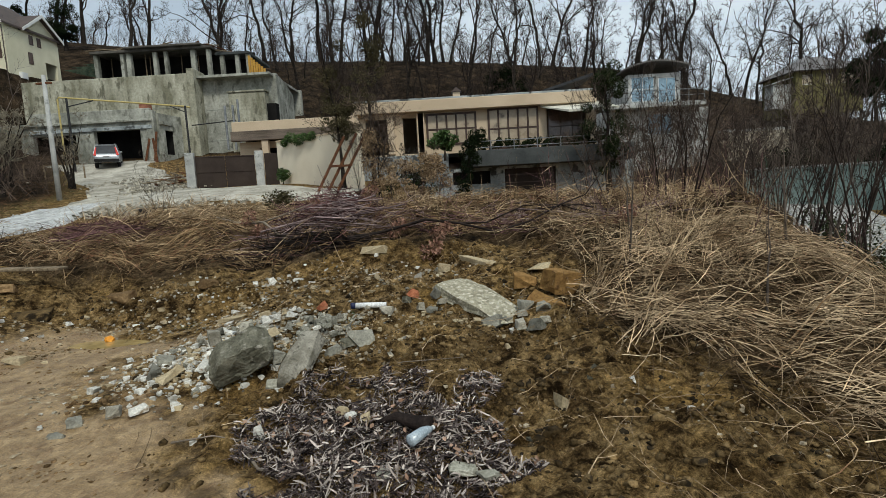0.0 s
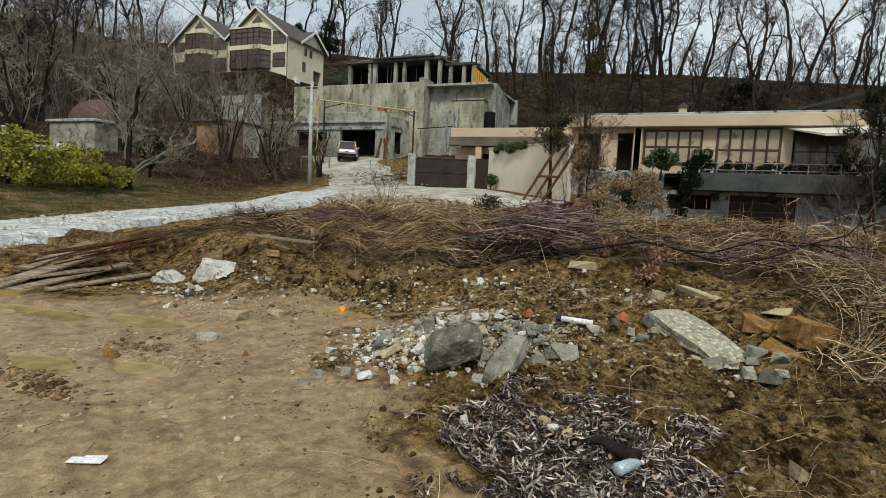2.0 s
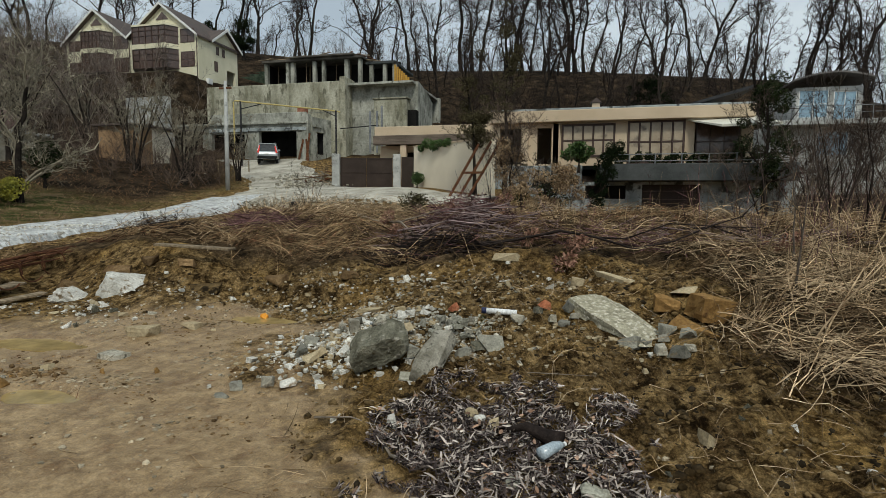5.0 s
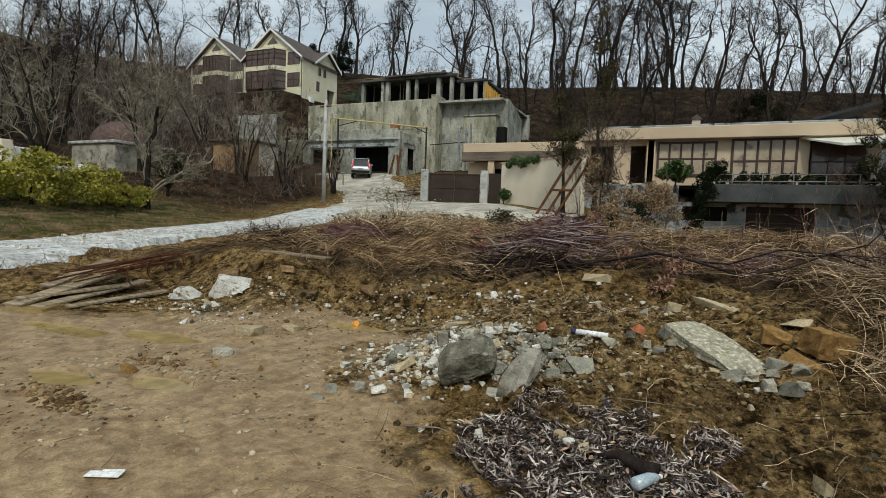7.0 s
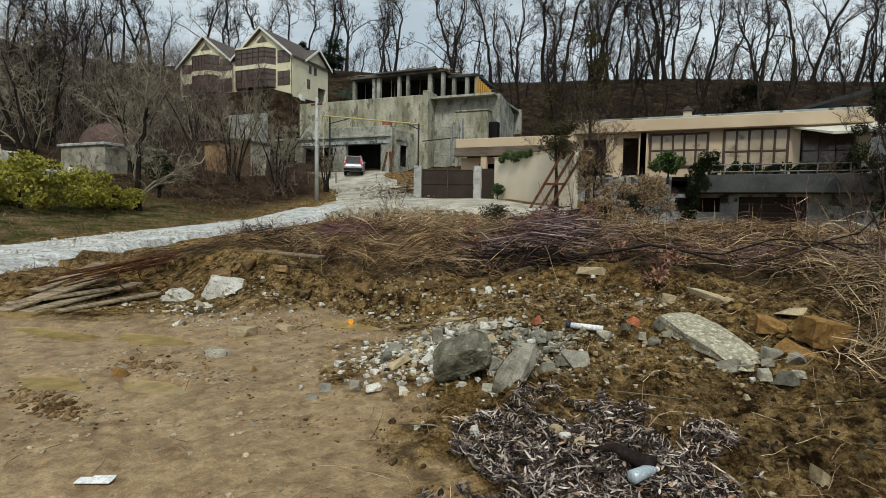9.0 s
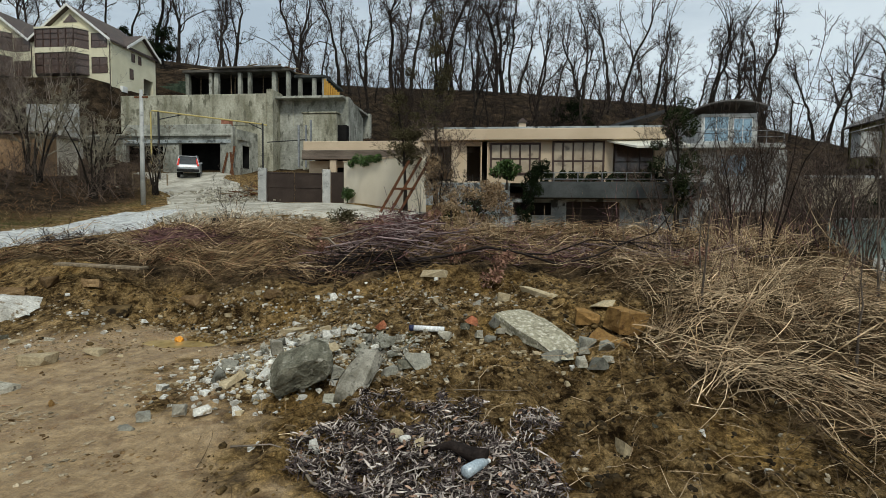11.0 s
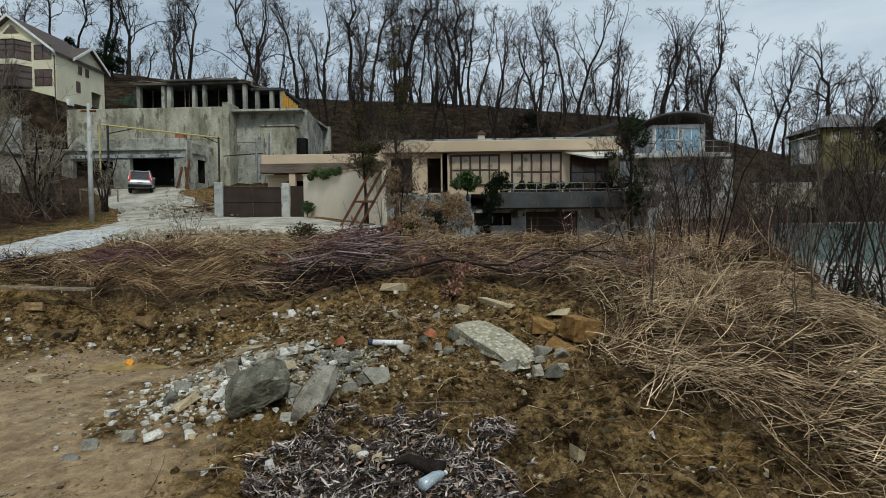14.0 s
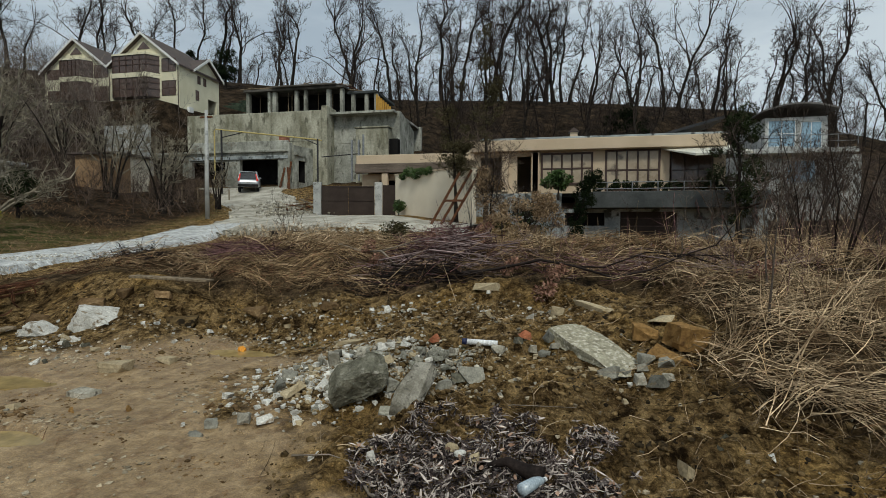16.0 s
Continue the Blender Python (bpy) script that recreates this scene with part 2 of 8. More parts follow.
def fine(x, y):
    """Small relief of the lot."""
    near = np.exp(-(np.maximum(np.hypot(x, y - 4) - 9, 0) / 8) ** 2)
    rough = 0.35 + 0.65 * sstep(-2.4, -1.4, x + 0.25 * vnoise(x, y, 1.1)) 
    rough = np.maximum(rough, sstep(5.6, 6.4, y))
    heap = sstep(0, 0.6, x - lerp(y, [2, 2.6, 3.2, 4.1, 4.5, 6, 9], [2.75, 2.45, 2.25, 1.75, 1.15, 1.45, 0.9])) * sstep(9, 7.5, y)
    z = 0.09 * heap * (0.6 + vnoise(x, y * 2.2, 1.0)) + 0.055 * vnoise(x, y, 0.9) + 0.04 * vnoise(x + 7, y, 0.37) + 0.042 * (0.5 - np.abs(vnoise(x, y + 5, 0.19))) + 0.034 * (0.5 - np.abs(vnoise(x + 3, y, 0.105)))
    # crumbly clods of dug soil
    dug = sstep(-0.3, 0.4, x - mud_edge(y) + 0.4 * vnoise(x, y, 0.8)) * sstep(2.6, 1.8, x) * sstep(7.4, 6.4, y) + sstep(5.6, 6.2, y) * sstep(7.6, 6.9, y) * sstep(-8, -6, x)
    z = z + np.clip(dug, 0, 1) * (0.035 * vnoise(x + 11, y, 0.13) + 0.022 * (1 - 2 * np.abs(vnoise(x, y + 9, 0.075))) + 0.012 * vnoise(x + 2, y + 4, 0.045))
    # scarp of roots and soil that ends the dug ground, hummocks of dead grass behind it
    z = z + 0.13 * sstep(5.4, 6.4, y) * vnoise(x, y * 1.6, 0.8) * sstep(13, 9, y)
    z = z + 0.10 * sstep(6.9, 7.25, y + 0.35 * vnoise(x, y, 0.9)) * sstep(8.6, 7.5, y) * sstep(1.2, -0.6, x)
    z = z + sstep(7.4, 8.8, y) * sstep(20, 15, y) * sstep(-11, -9, x) * (0.17 * vnoise(x * 0.8, y * 1.3, 1.5) + 0.10 * (1 - 2 * np.abs(vnoise(x * 0.8 + 4, y * 1.5, 0.7))))
    z = z - 0.28 * np.exp(-((x + 2.35) / 0.6) ** 2 - ((y - 7.75) / 0.22) ** 2) - 0.22 * np.exp(-((x + 4.75) / 0.28) ** 2 - ((y - 7.75) / 0.16) ** 2) - 0.16 * np.exp(-((x + 0.9) / 0.5) ** 2 - ((y - 7.6) / 0.16) ** 2)
    # churned tracks in the mud
    z = z + (0.012 * vnoise(x + 3, y + 8, 0.33) + 0.010 * vnoise(x + 5, y, 0.13)) * sstep(-1.6, -2.6, x) * sstep(6.2, 5.4, y)
    pool = np.zeros_like(z)
    for px, py, rx, ry in PUDDLES:
        w = 0.18 * vnoise(x * 3, y * 3, 0.5)
        pool = np.maximum(pool, sstep(1.35, 0.7, np.hypot((x - px) / rx, (y - py) / ry) + w))
    z = z * (1 - 0.85 * pool)
    z = z - 0.17 * np.exp(-((x + 1.62) / 0.26) ** 2 - ((y - 3.84) / 0.14) ** 2)
    return z * rough * near - 0.06 * pool + (1 - near) * 0.12 * vnoise(x, y, 3.1)


def gz(x, y):
    return float(terr(x, y) + fine(np.asarray(x), np.asarray(y)))


def np_mesh(name, verts, faces, material=None, smooth=False):
    me = bpy.data.meshes.new(name)
    verts, faces = np.asarray(verts, np.float32), np.asarray(faces, np.int32)
    n = faces.shape[1]
    me.vertices.add(len(verts))
    me.vertices.foreach_set("co", verts.ravel())
    me.loops.add(faces.size)
    me.loops.foreach_set("vertex_index", faces.ravel())
    me.polygons.add(len(faces))
    me.polygons.foreach_set("loop_start", np.arange(0, faces.size, n, dtype=np.int32))
    me.polygons.foreach_set("use_smooth", np.full(len(faces), smooth, bool))
    me.update(calc_edges=True)
    me.validate()
    if material:
        me.materials.append(material)
    return me


class MB:
    """Gathers boxes, prisms and tubes into one mesh."""

    def __init__(self):
        self.v, self.f = [], []

    def add(self, vs, fs):
        k = len(self.v)
        self.v += [tuple(p) for p in vs]
        self.f += [tuple(i + k for i in q) for q in fs]
        return self

    def box(self, x0, x1, y0, y1, z0, z1, b=0.0, m=None):
        """A box with chamfered edges of size b, turned by m where given."""
        c, h = Vector(((x0 + x1) / 2, (y0 + y1) / 2, (z0 + z1) / 2)), (abs(x1 - x0) / 2, abs(y1 - y0) / 2, abs(z1 - z0) / 2)
        b = min(b, *(0.45 * a for a in h))
        if b <= 0:
            vs = [(sx * h[0], sy * h[1], sz * h[2]) for sx in (-1, 1) for sy in (-1, 1) for sz in (-1, 1)]
            fs = [(0, 1, 3, 2), (4, 6, 7, 5), (0, 4, 5, 1), (2, 3, 7, 6), (0, 2, 6, 4), (1, 5, 7, 3)]
        else:
            vs, ids = [], {}
            for sx in (-1, 1):
                for sy in (-1, 1):
                    for sz in (-1, 1):
                        for a in range(3):
                            p = [s * (q - (b if i != a else 0)) for i, (s, q) in enumerate(zip((sx, sy, sz), h))]
                            ids[sx, sy, sz, a] = len(vs)
                            vs.append(p)
            fs = []
            for a in range(3):
                u, w = (a + 1) % 3, (a + 2) % 3
                for s in (-1, 1):
                    q = []
                    for su, sw in ((-1, -1), (1, -1), (1, 1), (-1, 1)):
                        k = [0, 0, 0]
                        k[a], k[u], k[w] = s, su, sw
                        q.append(ids[k[0], k[1], k[2], a])
                    fs.append(q if s > 0 else q[::-1])
                for su in (-1, 1):
                    for sw in (-1, 1):
                        q = []
                        for s, e in ((-1, u), (1, u), (1, w), (-1, w)):
                            k = [0, 0, 0]
                            k[a], k[u], k[w] = s, su, sw
                            q.append(ids[k[0], k[1], k[2], e])
                        fs.append(q if su * sw < 0 else q[::-1])
            for sx in (-1, 1):
                for sy in (-1, 1):
                    for sz in (-1, 1):
                        q = [ids[sx, sy, sz, a] for a in range(3)]
                        fs.append(q if sx * sy * sz > 0 else q[::-1])
        if m is not None:
            vs = [m @ Vector((p[0] + c.x, p[1] + c.y, p[2] + c.z)) for p in vs]
        else:
            vs = [(p[0] + c.x, p[1] + c.y, p[2] + c.z) for p in vs]
        return self.add(vs, fs)

    def prism(self, poly, y0, y1, axis="y"):
        """A polygon in x,z pushed along y (or in y,z along x, or in x,y along z)."""
        n = len(poly)
        put = {"y": lambda p, d: (p[0], d, p[1]), "x": lambda p, d: (d, p[0], p[1]), "z": lambda p, d: (p[0], p[1], d)}[axis]
        vs = [put(p, y0) for p in poly] + [put(p, y1) for p in poly]
        fs = [tuple(range(n)), tuple(range(2 * n - 1, n - 1, -1))] + [(i, n + i, n + (i + 1) % n, (i + 1) % n) for i in range(n)]
        return self.add(vs, fs)

    def tube(self, pts, radii, n=8):
        pts = [Vector(p) for p in pts]
        radii = [radii] * len(pts) if isinstance(radii, (int, float)) else radii
        k = len(self.v)
        for i, p in enumerate(pts):
            d = (pts[min(i + 1, len(pts) - 1)] - pts[max(i - 1, 0)]).normalized()
            a = d.orthogonal().normalized() if i == 0 else (a - d * a.dot(d)).normalized()
            b = d.cross(a)
            self.v += [tuple(p + (a * math.cos(6.28319 * j / n) + b * math.sin(6.28319 * j / n)) * radii[i]) for j in range(n)]
        for i in range(len(pts) - 1):
            self.f += [(k + i * n + j, k + i * n + (j + 1) % n, k + (i + 1) * n + (j + 1) % n, k + (i + 1) * n + j) for j in range(n)]
        self.f += [tuple(k + j for j in range(n))[::-1], tuple(k + (len(pts) - 1) * n + j for j in range(n))]
        return self

    def mesh(self, name, material=None, smooth=False):
        me = bpy.data.meshes.new(name)
        me.from_pydata(self.v, [], self.f)
        bm = bmesh.new()
        bm.from_mesh(me)
        bmesh.ops.recalc_face_normals(bm, faces=bm.faces)
        for f in bm.faces:
            f.smooth = smooth
        bm.to_mesh(me)
        bm.free()
        if material:
            me.materials.append(material)
        return me


def thing(name, m, label, category, group="", kind=""):
    """An Empty at a thing's base, to parent its parts."""
    ob = new(name)
    ob.empty_display_size = 0.2
    ob.matrix_world = m
    return tagged(ob, label, category, group, kind)


def part(name, mb, material, parent, label="", smooth=False):
    """One mesh object under a thing or a part, in its coordinates."""
    me = mb if isinstance(mb, bpy.types.Mesh) else mb.mesh(name, material, smooth)
    ob = new(name, me)
    ob.parent = parent
    return tagged(ob, label)


def solid(name, mb, material, m, label, category, group="", kind="", smooth=False):
    me = mb if isinstance(mb, bpy.types.Mesh) else mb.mesh(name, material, smooth)
    ob = new(name, me)
    ob.matrix_world = m
    return tagged(ob, label, category, group, kind)


def tubes(P, R, sides=3):
    """Vertices and quads of many thin stems at once: P is stems x rings x 3, R stems x rings."""
    N, K, _ = P.shape
    d = np.gradient(P, axis=1)
    d /= np.linalg.norm(d, axis=2, keepdims=True) + 1e-9
    ref = np.where(np.abs(d[..., 2:3]) > 0.9, np.array([1.0, 0, 0]), np.array([0, 0, 1.0]))
    ref = np.repeat(ref[:, :1], K, axis=1)
    a = np.cross(d, ref)
    a /= np.linalg.norm(a, axis=2, keepdims=True) + 1e-9
    b = np.cross(d, a)
    V = np.stack([P + (a * math.cos(6.28319 * j / sides) + b * math.sin(6.28319 * j / sides)) * R[..., None] for j in range(sides)], axis=2)
    i, k, j = np.meshgrid(np.arange(N), np.arange(K - 1), np.arange(sides), indexing="ij")
    at = lambda kk, jj: (i * K + kk) * sides + jj % sides
    F = np.stack([at(k, j), at(k, j + 1), at(k + 1, j + 1), at(k + 1, j)], axis=-1).reshape(-1, 4)
    return V.reshape(-1, 3), F


def join(parts):
    vs, fs, k = [], [], 0
    for v, f in parts:
        vs.append(v)
        fs.append(f + k)
        k += len(v)
    return np.concatenate(vs), np.concatenate(fs)


# ---- ground ----
def axis(edges):
    out = []
    for (a, s0), (b, s1) in zip(edges[:-1], edges[1:]):
        x = a
        while x < b - 1e-6:
            out.append(x)
            x += s0 + (s1 - s0) * (x - a) / (b - a)
    return np.array(out + [edges[-1][0]])


gx = axis([(-900, 150), (-140, 12), (-60, 2.0), (-20, 0.5), (-9, 0.09), (-5.5, 0.045), (-2.8, 0.03), (2.6, 0.027), (4.2, 0.07), (9, 0.16), (18, 0.5), (60, 2.0), (140, 12), (900, 150)])
gy = axis([(-400, 90), (-40, 8), (-4, 0.4), (1.7, 0.033), (5.4, 0.042), (7.6, 0.06), (9, 0.11), (14, 0.2), (22, 0.5), (50, 1.2), (110, 4), (200, 20), (1500, 200)])
XX, YY = np.meshgrid(gx, gy)
ZZ = terr(XX, YY) + fine(XX, YY)
FARW = np.hypot(XX, YY)
ZZ = np.where(FARW > 200, np.minimum(ZZ, 0) - np.minimum(0.03 * (FARW - 200), 40), ZZ)
nx, ny = len(gx), len(gy)
gi = np.arange(nx * ny).reshape(ny, nx)
GF = np.stack([gi[:-1, :-1], gi[:-1, 1:], gi[1:, 1:], gi[1:, :-1]], -1).reshape(-1, 4)
g_me = np_mesh("ground", np.stack([XX, YY, ZZ], -1).reshape(-1, 3), GF, None, True)
mud_w = sstep(0.5, -0.5, XX - mud_edge(YY) + 0.5 * vnoise(XX, YY, 0.9) + 0.45 * vnoise(XX, YY, 0.3) + 0.3 * vnoise(XX, YY, 0.13)) * sstep(6.1, 5.4, YY + 0.4 * vnoise(XX, YY, 0.8) + 0.25 * vnoise(XX, YY, 0.3) + 0.5 * np.maximum(-4.6 - XX, 0)) * sstep(-12, -9, XX)
hill_w = sstep(0, 0.08, (YY - lerp(XX, [-70, -45, -30, -20, -10, 0, 20, 40, 70], [24, 30, 40, 44, 36, 35, 47, 52, 50])) / 50)
left_bank = sstep(-2.5, -4.5, XX - road_x(YY)) * sstep(17.5, 21.5, YY + 1.2 * vnoise(XX, YY, 2.0))
hill_w = np.maximum(hill_w, left_bank)
verge = np.maximum(sstep(1.6, 2.4, XX - path_x(YY)), sstep(-2.6, -2.0, XX - path_x(YY)) * sstep(-0.9, -1.3, XX - path_x(YY))) * sstep(0, 4, YY)
hill_w = np.maximum(hill_w, verge * (0.75 + 0.25 * vnoise(XX, YY, 1.3)))
turf_w = sstep(-1.5, -4, XX - road_x(YY)) * (1 - left_bank)
thatch_w = sstep(7.0, 7.6, YY + 0.5 * vnoise(XX, YY, 0.9)) * sstep(24, 20, YY) * sstep(-11.5, -9.5, XX) * sstep(0.5, -0.5, XX - path_x(YY) + 2.0)
heap_x = lerp(YY, [2, 2.6, 3.2, 4.1, 4.5, 6, 9], [2.75, 2.45, 2.25, 1.75, 1.15, 1.45, 0.9])
thatch_w = np.maximum(thatch_w, sstep(0.0, 0.35, XX - heap_x + 0.25 * vnoise(XX, YY, 0.5)) * sstep(0.5, -0.5, XX - path_x(YY) + 2.0) * sstep(1.5, 2.2, YY) * sstep(9.5, 8, YY))
for key, arr in (("mud", mud_w), ("thatch", thatch_w), ("slope", hill_w), ("turf", turf_w)):
    at = g_me.attributes.new(key, "FLOAT", "POINT")
    at.data.foreach_set("value", arr.astype(np.float32).ravel())


def ground_mat():
    m = bpy.data.materials.new("soil")
    m.use_nodes = True
    n, l = m.node_tree.nodes, m.node_tree.links
    b = n["Principled BSDF"]
    co = n.new("ShaderNodeTexCoord")

    def noise_tex(scale, detail=6, rough=0.6):
        t = n.new("ShaderNodeTexNoise")
        t.inputs["Scale"].default_value, t.inputs["Detail"].default_value, t.inputs["Roughness"].default_value = scale, detail, rough
        l.new(co.outputs["Object"], t.inputs["Vector"])
        return t.outputs["Fac"]

    def ramp(fac, *stops):
        r = n.new("ShaderNodeValToRGB")
        e = r.color_ramp.elements
        while len(e) < len(stops):
            e.new(0.5)
        for s, (p, c) in zip(e, stops):
            s.position, s.color = p, (*c, 1)
        l.new(fac, r.inputs[0])
        return r.outputs[0]

    def mix(fac, a, c):
        x = n.new("ShaderNodeMix")
        x.data_type = "RGBA"
        l.new(fac, x.inputs[0])
        l.new(a, x.inputs[6])
        l.new(c, x.inputs[7])
        return x.outputs[2]

    def attr(name):
        a = n.new("ShaderNodeAttribute")
        a.attribute_name = name
        return a.outputs["Fac"]

    broad, mid, grain, lump = noise_tex(0.9), noise_tex(7.0, 10, 0.74), noise_tex(38.0, 6, 0.75), noise_tex(13.0, 9, 0.72)
    soil = ramp(mid, (0.41, (0.05, 0.031, 0.013)), (0.5, (0.26, 0.172, 0.076)), (0.59, (0.52, 0.365, 0.18)))
    ochre = ramp(mid, (0.41, (0.085, 0.050, 0.018)), (0.59, (0.46, 0.30, 0.115)))
    bl = n.new("ShaderNodeValToRGB")
    bl.color_ramp.elements[0].position, bl.color_ramp.elements[1].position = 0.52, 0.66
    l.new(broad, bl.inputs[0])
    soil = mix(bl.outputs[0], soil, ochre)
    mud = ramp(noise_tex(8.0, 9, 0.74), (0.38, (0.205, 0.138, 0.070)), (0.5, (0.285, 0.20, 0.106)), (0.62, (0.375, 0.272, 0.155)))
    stain = noise_tex(4.2, 12, 0.8)
    wet = ramp(stain, (0.40, (0.66, 0.56, 0.46)), (0.47, (0.90, 0.86, 0.81)), (0.53, (1.0, 0.96, 0.90)), (0.61, (1.12, 1.10, 1.07)))
    damp = n.new("ShaderNodeMix")
    damp.data_type, damp.blend_type = "RGBA", "MULTIPLY"
    damp.inputs[0].default_value = 1.0
    l.new(soil, damp.inputs[6])
    l.new(ramp(noise_tex(2.1, 9, 0.72), (0.40, (0.45, 0.41, 0.37)), (0.48, (0.92, 0.89, 0.85)), (0.58, (1.22, 1.16, 1.05))), damp.inputs[7])
    soil = damp.outputs[2]
    mm = n.new("ShaderNodeMix")
    mm.data_type, mm.blend_type = "RGBA", "MULTIPLY"
    mm.inputs[0].default_value = 1.0
    l.new(mud, mm.inputs[6])
    l.new(wet, mm.inputs[7])
    hill = ramp(noise_tex(0.7, 10, 0.78), (0.36, (0.008, 0.006, 0.004)), (0.47, (0.032, 0.023, 0.015)), (0.56, (0.072, 0.049, 0.030)), (0.68, (0.15, 0.105, 0.066)))
    thatch = ramp(noise_tex(3.0, 9, 0.75), (0.38, (0.018, 0.013, 0.008)), (0.5, (0.10, 0.066, 0.035)), (0.62, (0.25, 0.17, 0.095)))
    turf = ramp(noise_tex(1.1, 9, 0.7), (0.38, (0.04, 0.05, 0.014)), (0.47, (0.105, 0.115, 0.036)), (0.54, (0.21, 0.145, 0.075)), (0.64, (0.34, 0.25, 0.145)))
    col = mix(attr("mud"), soil, mm.outputs[2])
    col = mix(attr("thatch"), col, thatch)
    col = mix(attr("turf"), col, turf)
    col = mix(attr("slope"), col, hill)
    hs, mr = n.new("ShaderNodeHueSaturation"), n.new("ShaderNodeMapRange")
    mr.inputs["From Min"].default_value, mr.inputs["From Max"].default_value = 0.25, 0.75
    gw = n.new("ShaderNodeMapRange")
    gw.inputs["To Min"].default_value, gw.inputs["To Max"].default_value = 0.25, 0.72
    l.new(attr("mud"), gw.inputs["Value"])
    hi = n.new("ShaderNodeMath")
    hi.operation = "SUBTRACT"
    hi.inputs[0].default_value = 2.0
    l.new(gw.outputs[0], hi.inputs[1])
    l.new(gw.outputs[0], mr.inputs["To Min"])
    l.new(hi.outputs[0], mr.inputs["To Max"])
    l.new(grain, mr.inputs["Value"])
    sp, spm = n.new("ShaderNodeMapRange"), n.new("ShaderNodeMath")
    spm.operation = "MULTIPLY"
    sp.inputs["From Min"].default_value, sp.inputs["From Max"].default_value = 0.34, 0.66
    sp.inputs["To Min"].default_value, sp.inputs["To Max"].default_value = 0.62, 1.38
    fine_n = noise_tex(105.0, 5, 0.7)
    l.new(fine_n, sp.inputs["Value"])
    l.new(mr.outputs[0], spm.inputs[0])
    l.new(sp.outputs[0], spm.inputs[1])
    l.new(spm.outputs[0], hs.inputs["Value"])
    l.new(col, hs.inputs["Color"])
    l.new(hs.outputs[0], b.inputs["Base Color"])
    # wet mud shines where the stain is broad, dry soil stays dull
    film = n.new("ShaderNodeMapRange")
    film.inputs["From Min"].default_value, film.inputs["From Max"].default_value = 0.38, 0.62
    film.inputs["To Min"].default_value, film.inputs["To Max"].default_value = 0.36, 0.62
    l.new(stain, film.inputs["Value"])
    rr = n.new("ShaderNodeMix")
    rr.inputs[2].default_value = 0.95
    l.new(attr("mud"), rr.inputs[0])
    l.new(film.outputs[0], rr.inputs[3])
    l.new(rr.outputs[0], b.inputs["Roughness"])
    shine = n.new("ShaderNodeMapRange")
    shine.inputs["To Min"].default_value, shine.inputs["To Max"].default_value = 0.04, 0.42
    l.new(attr("mud"), shine.inputs["Value"])
    l.new(shine.outputs[0], b.inputs["Specular IOR Level"])
    vo = n.new("ShaderNodeTexVoronoi")
    vo.inputs["Scale"].default_value = 17.0
    l.new(co.outputs["Object"], vo.inputs["Vector"])
    ad = n.new("ShaderNodeMath")
    ad.operation = "MULTIPLY_ADD"
    l.new(lump, ad.inputs[0])
    ad.inputs[1].default_value = 2.4
    l.new(vo.outputs["Distance"], ad.inputs[2])
    st = n.new("ShaderNodeMapRange")
    st.inputs["To Min"].default_value, st.inputs["To Max"].default_value = 1.0, 0.32
    l.new(attr("mud"), st.inputs["Value"])
    bp = n.new("ShaderNodeBump")
    bp.inputs["Distance"].default_value = 0.09
    l.new(st.outputs[0], bp.inputs["Strength"])
    ad2 = n.new("ShaderNodeMath")
    ad2.operation = "MULTIPLY_ADD"
    l.new(fine_n, ad2.inputs[0])
    ad2.inputs[1].default_value = 0.45
    l.new(ad.outputs[0], ad2.inputs[2])
    l.new(ad2.outputs[0], bp.inputs["Height"])
    l.new(bp.outputs[0], b.inputs["Normal"])
    return m


M["soil"] = ground_mat()
g_me.materials.append(M["soil"])
ground = tagged(new("ground", g_me), "muddy building lot with brown soil and a wooded slope behind", "ground", kind="structure")

M["gravel"] = mat("white_gravel", (0.34, 0.345, 0.34), (0.62, 0.625, 0.61), 2.2, 0.95, 1.0, 16, (0.26, 0.24, 0.20), 0.60, grain=0.5)
M["dustroad"] = mat("pale_packed_road", (0.27, 0.25, 0.205), (0.50, 0.47, 0.40), 0.9, 0.95, 0.6, 9, (0.20, 0.17, 0.125), 0.66, grain=0.3)
M["lanegravel"] = mat("grey_lane_gravel", (0.24, 0.235, 0.22), (0.50, 0.50, 0.475), 2.2, 0.95, 1.0, 18, (0.13, 0.115, 0.09), 0.56, grain=0.5)


